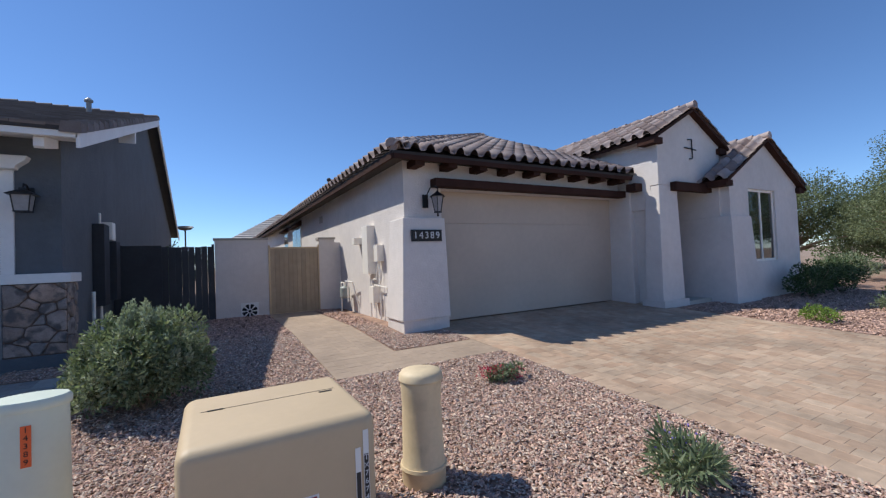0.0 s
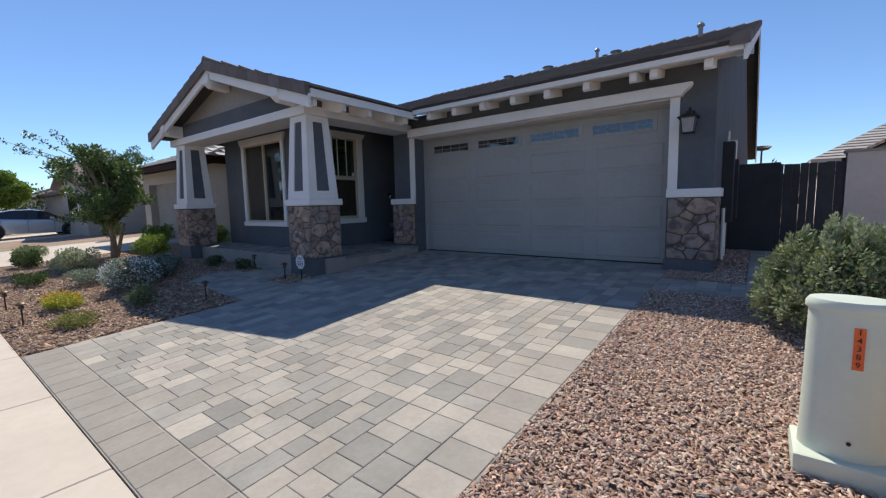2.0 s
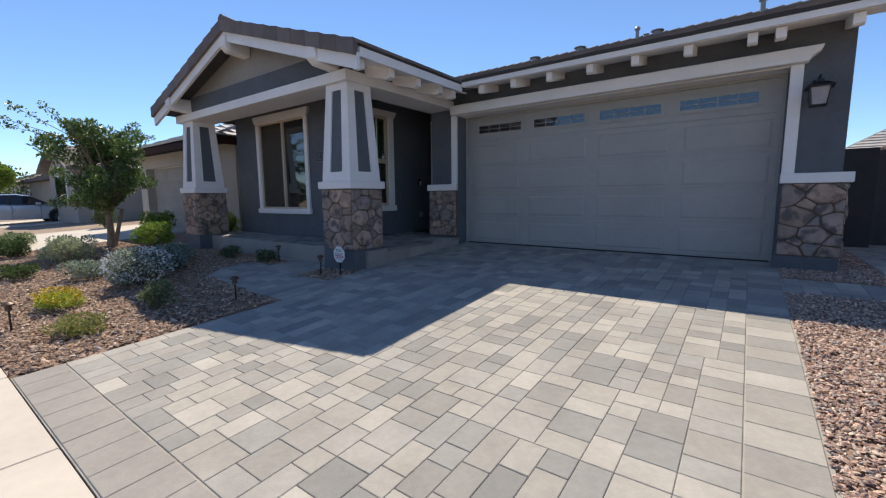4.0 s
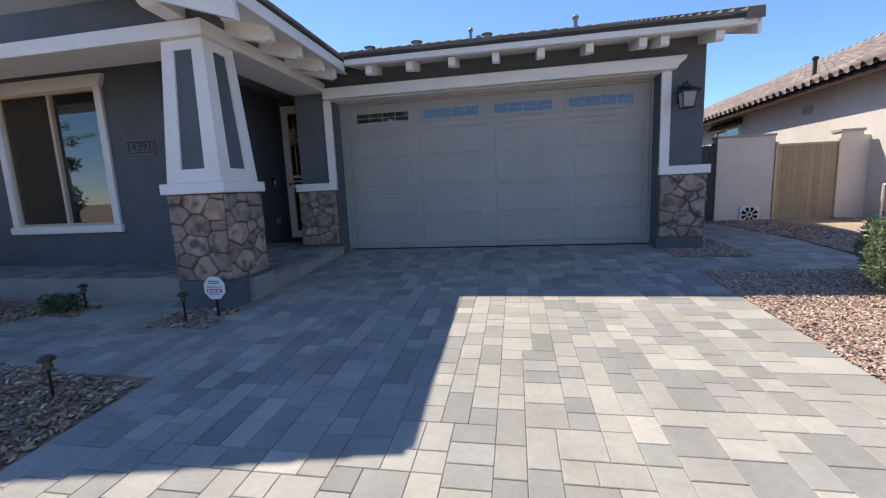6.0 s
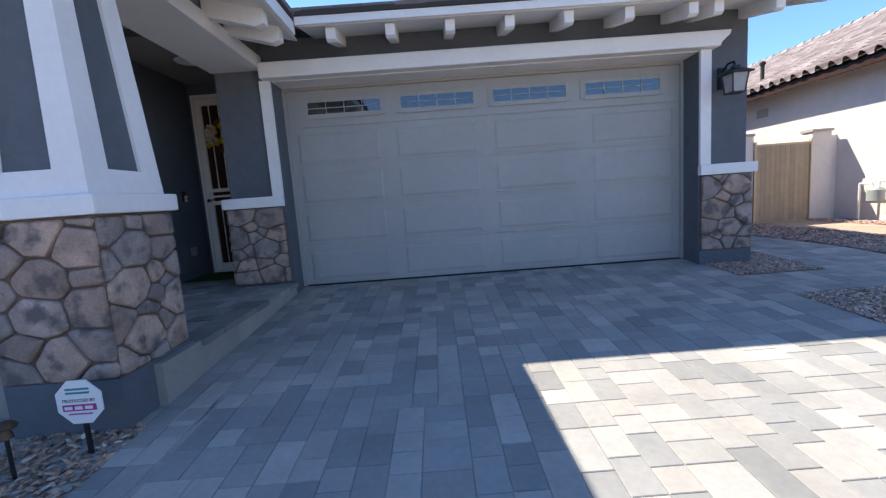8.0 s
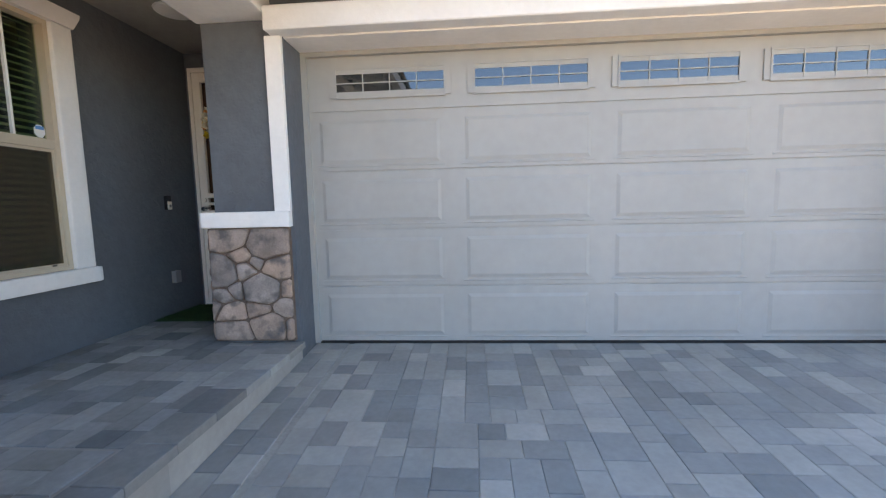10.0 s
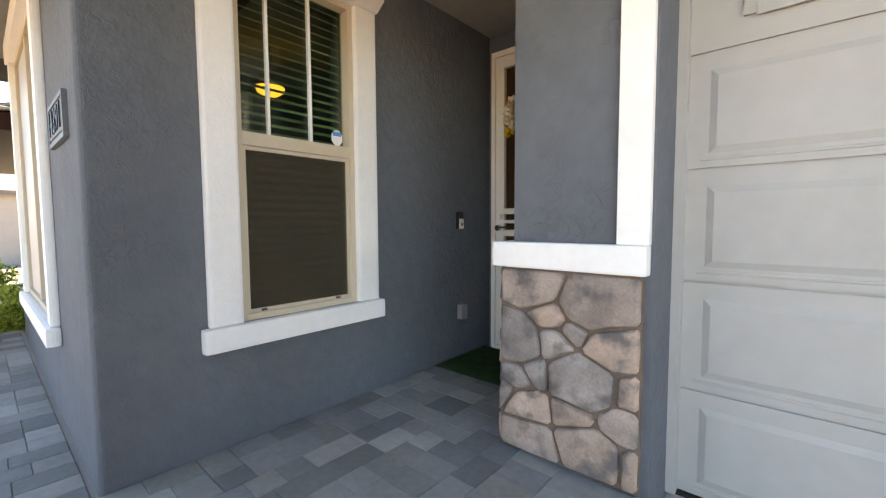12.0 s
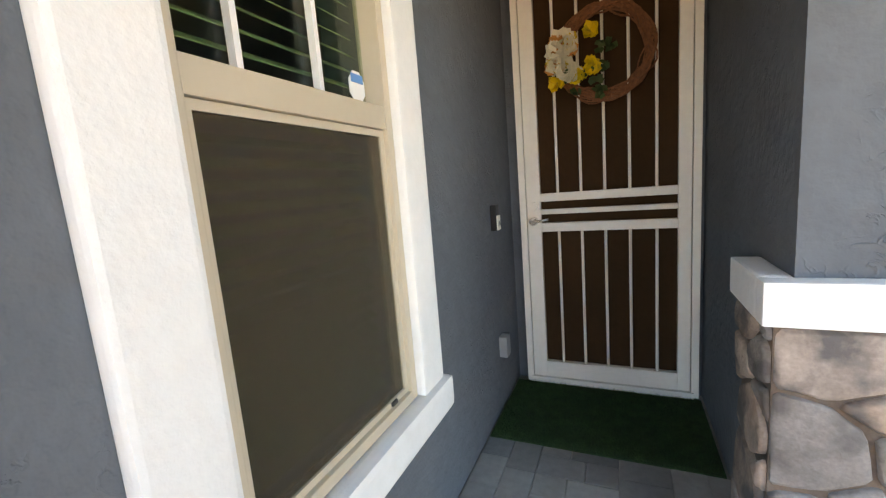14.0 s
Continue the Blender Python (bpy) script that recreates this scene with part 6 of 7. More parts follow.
def yard_sign():
    S = thing("yard_sign", (-7.36, 4.02, 0.10), "white octagonal security sign on a black stake before the porch pillar", "yard sign")
    c = Vector((-7.36, 4.0, 0.40))
    for nm, r, y, material in (("sign_plate", 0.125, 4.0, "plate"),):
        bm = bmesh.new()
        prism(bm, [(c.x + r * math.cos(a), c.z + r * math.sin(a)) for a in [math.pi / 8 + k * math.pi / 4 for k in range(8)]], "y", 3.995, 4.003)
        part(nm, bm, "white_label", S)
    text_part("sign_word", "PROTECTED BY", 0.024, Matrix.Translation((c.x, 3.9935, c.z + 0.008)) @ FRONT, "felt", S, 0.0006)
    simple("sign_print", [(c.x - 0.06, c.x + 0.06, 3.992, 3.9945, c.z + dz, c.z + dz + 0.010) for dz in (0.065, 0.045)], "teal", S)
    simple("sign_bar", [(c.x - 0.075 + i * 0.052, c.x - 0.035 + i * 0.052, 3.9895, 3.9905, c.z - 0.037, c.z - 0.020) for i in range(3)], "white_label", S)
    simple("sign_edge", [(c.x - 0.06, c.x + 0.06, 3.992, 3.9945, c.z - 0.066, c.z - 0.06)], "purple", S)
    simple("sign_band", [(c.x - 0.085, c.x + 0.085, 3.991, 3.9945, c.z - 0.045, c.z - 0.012)], "purple", S)
    simple("stake", [(c.x - 0.010, c.x + 0.010, 4.004, 4.018, 0.06, 0.36)], "black", S)


yard_sign()


# ---- plants ----
def leaves(name, centres, radii, n, size, material, parent, seed, long=2.2, shell=0.55, up=0.25, label=""):
    """n small leaves in a cloud of clumps; each clump has a centre and three radii."""
    rng = np.random.default_rng(seed)
    c, r = np.asarray(centres, float), np.asarray(radii, float)
    vol = r.prod(1) ** 0.67
    k = rng.choice(len(c), n, p=vol / vol.sum())
    d = rng.normal(size=(n, 3))
    d /= np.linalg.norm(d, axis=1)[:, None]
    rad = shell + (1 - shell) * rng.random(n) ** 0.5
    rad *= 1 + 0.12 * np.sin(d[:, 0] * 9 + k) * np.cos(d[:, 1] * 8 + d[:, 2] * 6)
    p = c[k] + d * r[k] * rad[:, None]
    a = d * 0.7 + rng.normal(size=(n, 3)) * 0.6
    a[:, 2] += up
    a /= np.linalg.norm(a, axis=1)[:, None]
    b = np.cross(a, rng.normal(size=(n, 3)))
    b /= np.linalg.norm(b, axis=1)[:, None]
    s = size * rng.uniform(0.6, 1.4, n)[:, None]
    v = np.stack([p, p + a * s * long * 0.5 + b * s * 0.5, p + a * s * long, p + a * s * long * 0.5 - b * s * 0.5], 1).reshape(-1, 3)
    f = np.arange(n * 4).reshape(-1, 4)
    return stuff(name, v, f, material, parent, label)


def stems(parent, base, tips, r, material="bark"):
    bm = bmesh.new()
    for t in tips:
        mid = Vector(base).lerp(Vector(t), 0.5) + Vector((0.02, -0.015, 0.03))
        tube(bm, base, mid, r, r * 0.7, 5)
        tube(bm, mid, t, r * 0.7, r * 0.35, 5)
    part("stem", bm, material, parent)


def shrub(x, y, rx, ry, h, material, label, seed, n=2500, size=0.018, clumps=9, z=None, group="", long=2.2, shell=0.5, category="shrub"):
    z = float(ground_z(y)) if z is None else z
    T = thing("shrub", (x, y, z), label, category, group)
    rng = random.Random(seed)
    cs, rs = [(x, y, z + h * 0.48)], [(rx * 0.62, ry * 0.62, h * 0.42)]
    for i in range(clumps):
        a = i * math.tau / clumps + rng.uniform(-0.3, 0.3)
        q = rng.uniform(0.4, 0.76)
        zz = rng.uniform(0.3, 0.75) * h
        k = rng.uniform(0.22, 0.36)
        cs.append((x + rx * q * math.cos(a), y + ry * q * math.sin(a), z + zz))
        rs.append((rx * k, ry * k, h * rng.uniform(0.18, 0.3)))
    stems(T, (x, y, z - 0.03), [(c[0], c[1], c[2] + 0.05) for c in cs[1:]], 0.012 if h > 0.5 else 0.006)
    leaves("foliage", cs, rs, n, size, material, T, seed, long, shell)
    return T


shrub(-0.66, 4.62, 0.61, 0.54, 0.90, "leaf_green", "rounded grey-green shrub in the gravel beside the grey house", 2, 24000, 0.019, 34, shell=0.5)
rng = random.Random(44)
T = [o for o in bpy.data.objects if o.name.startswith("shrub") and o.parent is None][-1]
tips = [(-0.66 + 0.5 * math.cos(a) * q, 4.62 + 0.44 * math.sin(a) * q, 0.15 + 0.87 * (1 - 0.55 * q * q) + rng.uniform(-0.1, 0.09)) for a, q in [(rng.uniform(0, 6.28), rng.uniform(0.05, 1.15) ** 0.7) for k in range(95)]]
leaves("young_leaves", tips, [(0.035, 0.035, 0.09)] * 95, 8500, 0.0155, "leaf_tip", T, 46, 2.4, 0.1, 0.9, "pale upright shoots")
T = shrub(2.66, 3.5, 0.3, 0.22, 0.17, "leaf_green", "low shrub with pink-red flowers in the gravel", 5, 900, 0.018, 6)
leaves("flower_heads", [(2.6, 3.5, 0.2), (2.8, 3.44, 0.17), (2.5, 3.56, 0.19)], [(0.12, 0.1, 0.06)] * 3, 420, 0.016, "flower_red", T, 6, 1.2)
T = shrub(2.5, 1.42, 0.30, 0.26, 0.28, "leaf_green", "low clump of strappy leaves with violet flowers", 9, 1000, 0.016, 7, long=6.5)
leaves("flower_heads", [(2.42, 1.42, 0.2), (2.6, 1.5, 0.22)], [(0.16, 0.12, 0.06)] * 2, 60, 0.014, "flower_violet", T, 10, 1.2)
# the planted front yard of the grey house
for i, (x, y, rx, ry, h, m_, lab, n, s) in enumerate((
        (-8.0, 1.9, 0.2, 0.18, 0.34, "leaf_green", "small upright green shrub in the gravel bed", 2200, 0.014),
        (-9.5, 2.2, 0.52, 0.42, 0.54, "leaf_grey", "white-silver shrub spreading over the gravel bed", 4800, 0.02),
        (-10.3, 2.75, 0.5, 0.45, 0.42, "leaf_grey", "silvery shrub in the gravel bed", 4000, 0.022),
        (-14.1, 3.95, 0.62, 0.5, 0.62, "leaf_bright", "leafy bright green shrub in the bed", 5200, 0.022),
        (-17.2, 5.15, 0.5, 0.46, 0.72, "leaf_bright", "clipped bright green hedge block", 3400, 0.026),
        (-9.1, 1.25, 0.48, 0.24, 0.2, "leaf_yellow", "low shrub with yellow-green growth", 3000, 0.014),
        (-7.75, 1.12, 0.4, 0.22, 0.15, "leaf_olive", "low olive-green ground cover", 2200, 0.013),
        (-13.1, 2.15, 0.58, 0.48, 0.55, "leaf_tip", "rounded green shrub by the tree", 3600, 0.022),
        (-15.6, 1.75, 0.55, 0.4, 0.42, "leaf_dark", "clipped dark green shrub", 3000, 0.022),
        (-12.1, 1.35, 0.6, 0.3, 0.22, "leaf_dark", "low dark green shrub", 1800, 0.02),
        (-22.2, 5.1, 0.42, 0.42, 0.92, "leaf_dark", "clipped dark green shrub by the next driveway", 2200, 0.03),
        (-10.9, 1.95, 0.55, 0.35, 0.3, "leaf_grey", "low dark shrub in the gravel", 1900, 0.02),
        (-13.5, 5.28, 0.4, 0.5, 0.76, "leaf_yellow", "bright green shrub between the houses", 4200, 0.022),
        (-9.3, 4.0, 0.25, 0.2, 0.24, "leaf_dark", "small dark shrub before the porch", 900, 0.016),
        (-11.2, 3.3, 0.45, 0.35, 0.34, "leaf_grey", "low silvery shrub in the shade", 2200, 0.02),
        (-18.5, 2.2, 0.7, 0.4, 0.35, "leaf_green", "low shrub by the next driveway", 1800, 0.03),
        (-10.4, 3.95, 0.25, 0.2, 0.24, "leaf_dark", "small dark shrub before the porch", 900, 0.016))):
    T = shrub(x, y, rx, ry, h, m_, lab, 20 + i, n, s, 10, group="shrubs of the grey house's yard")
    if "yellow-green growth" in lab:
        leaves("flower_heads", [(x, y, 0.16 + float(ground_z(y)))], [(rx * 0.9, ry * 0.9, 0.07)], 900, 0.016, "flower_yellow", T, 77, 1.2)
    if "white-silver" in lab:
        leaves("bloom", [(x, y, 0.3 + float(ground_z(y)))], [(rx, ry, 0.24)], 1500, 0.02, "petal_white", T, 78, 1.2, 0.8, label="scattered pale blooms")
# right-hand yard of the white house
for i, (x, y, rx, ry, h, m_, lab, n, s) in enumerate((
        (9.4, 3.0, 0.4, 0.35, 0.3, "leaf_bright", "small yellow-green shrub in the gravel", 1200, 0.02),
        (13.0, 4.3, 0.8, 0.5, 0.85, "leaf_dark", "dark shrub under the window of the white house", 2600, 0.03),
        (14.6, 4.2, 0.9, 0.6, 0.8, "leaf_dark", "dark shrub beside the white house", 2600, 0.03),
        (16.5, 5.0, 1.0, 0.8, 0.9, "leaf_dark", "dark green shrub in the gravel", 2400, 0.035),
        (11.8, 2.6, 0.45, 0.35, 0.35, "leaf_green", "small green shrub in gravel", 1000, 0.02),
        (19.5, 5.5, 1.2, 0.9, 1.0, "leaf_green", "broad green shrub beside the tree", 2400, 0.04),
        (14.0, 3.0, 0.35, 0.3, 0.4, "leaf_bright", "small bright shrub with pink flowers", 900, 0.02))):
    shrub(x, y, rx, ry, h, m_, lab, 60 + i, n, s, 9, group="shrubs of the white house's yard")


def tree(x, y, z, h, crown, trunk_r, n, size, material, label, seed, spread=1.0, shell=0.3, clumps=26, long=1.8, low=0.35, shift=(0, 0), clump=(0.2, 0.36)):
    """A tapered, forked trunk with limbs, and a loose crown of clumps at the limb tips."""
    T = thing("tree", (x, y, z), label, "tree")
    rng = random.Random(seed)
    bm = bmesh.new()
    fork = Vector((x + 0.05, y, z + h * low))
    tube(bm, (x, y, z - 0.1), (x + 0.03, y + 0.02, z + h * low * 0.5), trunk_r * 1.15, trunk_r, 9)
    tube(bm, (x + 0.03, y + 0.02, z + h * low * 0.5), fork, trunk_r, trunk_r * 0.8, 9)
    part("trunk", bm, "bark", T)
    near = clumps < 65 and y > 3 and x > -20 and x < 0
    bm = bmesh.new()
    cs, rs = [], []
    for i in range(clumps):
        a, q = rng.uniform(0, math.tau), rng.uniform(0.1, 0.95)
        zz = z + h * (low + (1 - low) * rng.uniform(0.12, 0.95))
        w = crown * (1 - 0.55 * ((zz - z) / h - 0.45) ** 2 * 3)
        tip = Vector((x + shift[0] + w * q * math.cos(a) * spread, y + shift[1] + w * q * math.sin(a), zz))
        mid = fork.lerp(tip, 0.45) + Vector((rng.uniform(-.1, .1), rng.uniform(-.1, .1), 0.15))
        tube(bm, fork, mid, trunk_r * 0.42, trunk_r * 0.25, 5)
        tube(bm, mid, tip, trunk_r * 0.25, trunk_r * 0.06, 5)
        if near:
            part("limb", bm, "bark", T)
            bm = bmesh.new()
        cs.append(tuple(tip))
        k = crown * rng.uniform(*clump)
        rs.append((k, k, k * rng.uniform(0.55, 0.85)))
    if near:
        bm.free()
    else:
        part("limbs", bm, "bark", T, kind="stuff")
    leaves("crown", cs, rs, n, size, material, T, seed + 1, long, shell)
    return T


T = tree(-15.1, 3.37, 0.07, 3.03, 1.3, 0.074, 21000, 0.036, "leaf_broad", "young broad-leaved tree with a slim forked trunk in the gravel bed", 3, low=0.27, clumps=62, shell=0.15, clump=(0.11, 0.24))
bm = bmesh.new()
sprigs = []
for k, (y, z) in enumerate(((1.39, 3.03), (1.8, 2.77), (1.96, 3.19), (2.43, 3.28), (4.1, 3.06), (4.47, 2.8))):
    p, q = Vector((-15.1, 3.12 if y < 3 else 3.55, 2.5)), Vector((-15.05, y, z))
    tube(bm, p, q, 0.012, 0.003, 5)
    sprigs += [tuple(p.lerp(q, s)) for s in (0.6, 0.75, 0.9, 1.0)]
part("long_twigs", bm, "bark", T, kind="stuff")
leaves("twig_leaves", sprigs, [(0.09, 0.09, 0.06)] * len(sprigs), 560, 0.034, "leaf_broad", T, 8, 1.8, 0.1, label="sparse leaves along the long twigs")
tube_fork = bmesh.new()
tube(tube_fork, (-15.08, 3.42, 0.0), (-15.0, 3.64, 1.0), 0.052, 0.038, 8)
part("side_trunk", tube_fork, "bark", T)
tree(23.5, 3.2, 0.1, 5.2, 4.0, 0.16, 95000, 0.038, "leaf_tree", "feathery desert tree beside the white house", 12, clumps=90, shell=0.1, low=0.25, clump=(0.13, 0.27))
tree(29.5, 5.5, 0.2, 4.4, 4.2, 0.14, 50000, 0.055, "leaf_tree", "feathery desert tree beyond the white house", 19, clumps=60, shell=0.1, low=0.1)
tree(26.0, 9.5, 0.2, 4.4, 3.4, 0.14, 42000, 0.05, "leaf_tree", "feathery desert tree behind the yard", 15, clumps=50, shell=0.1, low=0.2)
tree(-40.0, 3.6, 0.0, 4.1, 1.9, 0.12, 30000, 0.08, "leaf_bright", "bright green street tree beyond the parked car", 18, clumps=34, shell=0.15)
tree(30, -1, 0.1, 5.0, 3.4, 0.16, 20000, 0.07, "leaf_tree", "desert tree down the street", 25, clumps=44, shell=0.1)
leaves("far_trees", [(34 + 3.5 * (i % 5), 4 + 2.4 * i, 1.2 + 0.5 * (i % 3)) for i in range(14)] + [(-48 - 3 * (i % 4), -6 + 2.6 * i, 1.4) for i in range(6)] + [(-20 + 6 * i, 60, 1.5) for i in range(9)],
       [(2.6, 2.6, 2.2)] * 29, 42000, 0.13, "far_leaf", None, 31, 1.8, 0.3, label="distant belt of green shrubs and trees")


# ---- background ----
def far_house(x0, x1, y0, y1, wall_h, slope, wall, roof, label, door=None, windows=(), ridge="x", z=0.1):
    H = thing("house", ((x0 + x1) / 2, (y0 + y1) / 2, z), label, "house", "neighbouring houses")
    box_part("wall", (x0, x1, y0, y1, z - 0.2, z + wall_h), wall, H)
    o = 0.45
    bm = bmesh.new()
    zr = z + wall_h
    if ridge == "x":
        h = (y1 - y0) / 2 + o
        e = [(x0 - o, y0 - o, zr), (x1 + o, y0 - o, zr), (x1 + o, y1 + o, zr), (x0 - o, y1 + o, zr)]
        t = [(x0 - o + h, (y0 + y1) / 2, zr + h * slope), (x1 + o - h, (y0 + y1) / 2, zr + h * slope)]
        if t[0][0] > t[1][0]:
            t = [((x0 + x1) / 2 - 0.1, (y0 + y1) / 2, zr + h * slope), ((x0 + x1) / 2 + 0.1, (y0 + y1) / 2, zr + h * slope)]
        v = [bm.verts.new(p) for p in e + t]
        fs = ((v[0], v[1], v[5], v[4]), (v[1], v[2], v[5]), (v[2], v[3], v[4], v[5]), (v[3], v[0], v[4]))
    else:
        h = (x1 - x0) / 2 + o
        e = [(x0 - o, y0 - o, zr), (x1 + o, y0 - o, zr), (x1 + o, y1 + o, zr), (x0 - o, y1 + o, zr)]
        t = [((x0 + x1) / 2, y0 - o + h, zr + h * slope), ((x0 + x1) / 2, y1 + o - h, zr + h * slope)]
        if t[0][1] > t[1][1]:
            t = [((x0 + x1) / 2, (y0 + y1) / 2 - 0.1, zr + h * slope), ((x0 + x1) / 2, (y0 + y1) / 2 + 0.1, zr + h * slope)]
        v = [bm.verts.new(p) for p in e + t]
        fs = ((v[0], v[1], v[4]), (v[1], v[2], v[5], v[4]), (v[2], v[3], v[5]), (v[3], v[0], v[4], v[5]))
    lo = [bm.verts.new((p[0], p[1], p[2] - 0.14)) for p in e]
    for f in fs:
        bm.faces.new(f)
    bm.faces.new(lo[::-1])
    for i in range(4):
        j = (i + 1) % 4
        bm.faces.new((lo[i], lo[j], v[j], v[i]))
    part("roof", bm, roof, H, "hipped tile roof")
    bm = bmesh.new()
    ev, ap = [Vector(p) for p in e], [Vector(p) for p in t]
    planes = ((ev[0], ev[1], ap[1], ap[0]), (ev[1], ev[2], ap[1], ap[1])) if ridge == "x" else ((ev[0], ev[1], ap[0], ap[0]), (ev[1], ev[2], ap[1], ap[0]), (ev[3], ev[0], ap[0], ap[1]))
    for p, q, r, s in planes:
        rows = max(4, round((s - p).length / 0.42))
        lift = (q - p).cross(s - p).normalized() * 0.05
        lift = lift if lift.z > 0 else -lift
        for k in range(rows):
            lo, hi = k / rows, (k + 0.96) / rows
            u, v, w, g = p.lerp(s, lo), q.lerp(r, lo), q.lerp(r, hi), p.lerp(s, hi)
            hexa(bm, [u, v, w, g], [u + lift, v + lift, w + lift * 0.2, g + lift * 0.2])
    part("tile_courses", bm, roof, H, kind="stuff")
    if door:
        a, b, dz = door
        garage_door(H, a, b, y0 - 0.06, z + 0.05, z + dz, "door_tan", 4, 4, None, label="closed garage door")
    for a, b, lo_, hi in windows:
        simple("window_frame", [(a - 0.08, b + 0.08, y0 - 0.05, y0 - 0.002, lo_ - 0.08, hi + 0.08)], "trim", H)
        simple("window_pane", [(a, b, y0 - 0.06, y0 - 0.052, lo_, hi)], "glass_dark", H)
    return H


def house_c():
    """The tan house on the other side of the grey one."""
    C = thing("house", (-18, 12, 0.2), "tan stucco neighbour house with a pale flat-tile roof", "house")
    box_part("wall", (-13.95, -13.75, 6.1, 26, 0.0, 2.80), "stucco_tan", C)
    box_part("wall", (-20.7, -13.95, 5.9, 6.1, 2.3, 2.72), "stucco_tan", C)
    box_part("wall", (-15.1, -13.75, 5.9, 6.1, 0.0, 2.3), "stucco_tan", C)
    box_part("wall", (-13.95, -13.75, 5.9, 6.1, 2.3, 2.72), "stucco_tan", C)
    box_part("wall", (-20.7, -20.1, 5.9, 6.2, 0.0, 2.3), "stucco_tan", C)
    garage_door(C, -20.1, -15.1, 6.15, 0.15, 2.3, "stucco_taupe", 4, 4, None, label="closed taupe garage door")
    box_part("wall", (-31.5, -27, 5.4, 5.6, 0.0, 2.75), "stucco_tan", C)
    box_part("wall", (-27.2, -27.0, 5.6, 12.0, 0.0, 2.75), "stucco_tan", C)
    box_part("wall", (-27.0, -20.7, 9.0, 9.2, 0.0, 2.75), "stucco_tan", C)
    bm = bmesh.new()
    prism(bm, [(-31.5, 2.75), (-27, 2.75), (-29.25, 3.7)], "y", 5.4, 5.6)
    part("gable_wall", bm, "stucco_tan", C)
    hip_roof(C, -21.2, -13.6, 5.35, 25.0, 2.82, 0.40)
    zt = 2.84 + 3.8 * 0.40
    roof_plane(C, (-21.2, 5.3, 2.84), (-13.6, 5.3, 2.84), (-13.6, 9.1, zt), (-21.2, 9.1, zt), "tile_far", "tile_far", 0.33, 0.36, flat_tile, 0, cut=lambda p: p.x + 21.2 > p.y - 5.5 and -13.6 - p.x > p.y - 5.5)
    roof_plane(C, (-13.6, 5.3, 2.84), (-13.6, 25, 2.84), (-17.4, 25, zt), (-17.4, 5.3, zt), "tile_far", "tile_far", 0.33, 0.36, flat_tile, 0, cut=lambda p: p.y - 5.1 > -13.6 - p.x)
    for a, b in ((-26.6, -29.25), (-31.9, -29.25)):
        pts = [(a, 5.0, 2.7), (a, 12, 2.7), (b, 12, 3.85), (b, 5.0, 3.85)]
        slab_part("roof", pts if a > b else [pts[0], pts[3], pts[2], pts[1]], 0.14, "tile_grey", C, "porch roof slope")
    simple("fascia", [(-21.2, -13.6, 5.26, 5.3, 2.62, 2.80), (-13.6, -13.57, 5.3, 25, 2.62, 2.80)], "brown", C)
    simple("wall_box", [(-13.745, -13.65, 5.98, 6.3, 1.42, 1.86)], "plate", C, "white wall box")
    simple("window_frame", [(-30.3, -28.3, 5.36, 5.4, 1.0, 2.4)], "trim", C)
    simple("window_pane", [(-30.2, -28.4, 5.34, 5.358, 1.1, 2.3)], "glass_dark", C)


house_c()
far_house(-50, -38, 7.5, 20, 2.7, 0.4, "stucco_tan", "tile_grey", "tan house further down the street", ridge="y", z=0.1)
far_house(-66, -54, 7.5, 20, 2.7, 0.4, "stucco_cream", "tile_red", "pale house far down the street", ridge="y", z=0.1)
far_house(1.3, 7.9, 30, 46, 2.9, 0.6, "stucco_cream", "tile_far", "house behind the side yard with a pale tile roof", ridge="y", z=0.3)
# across the street, seen in the window panes
far_house(-16, -4, -30, -18, 2.9, 0.4, "stucco_tan", "tile_grey", "tan house across the street", ridge="x", z=-0.2)
far_house(0, 13, -30, -18, 2.9, 0.4, "stucco_cream", "tile_red", "pale house across the street", ridge="x", z=-0.2)
far_house(-34, -21, -30, -18, 2.9, 0.4, "stucco_cream", "tile_grey", "pale house across the street", ridge="x", z=-0.2)
far_house(24, 36, 16, 28, 2.9, 0.4, "stucco_tan", "tile_far", "tan house beyond the desert trees", ridge="x", z=0.1)
# dish on the fence line
Dd = thing("satellite_dish", (-1.25, 26.7, 0.2), "dark round satellite dish on a pole behind the fence", "satellite dish")
bm = bmesh.new()
lathe(bm, [(0.05, -0.14), (0.30, -0.08), (0.40, 0.03), (0.42, 0.055), (0.39, 0.045), (0.25, -0.05)], 24)
bmesh.ops.transform(bm, matrix=Matrix.Translation((-1.25, 26.7, 3.78)) @ Matrix.Rotation(radians(14), 4, "X"), verts=bm.verts[:])
part("dish", bm, "black", Dd, smooth=True)
bm = bmesh.new()
tube(bm, (-1.25, 26.7, 0.2), (-1.25, 26.7, 3.68), 0.04)
part("mast", bm, "felt", Dd)
shrub(-0.9, 14.6, 0.7, 0.6, 1.9, "leaf_dark", "dark shrub behind the side fence", 90, 2200, 0.04, 8)


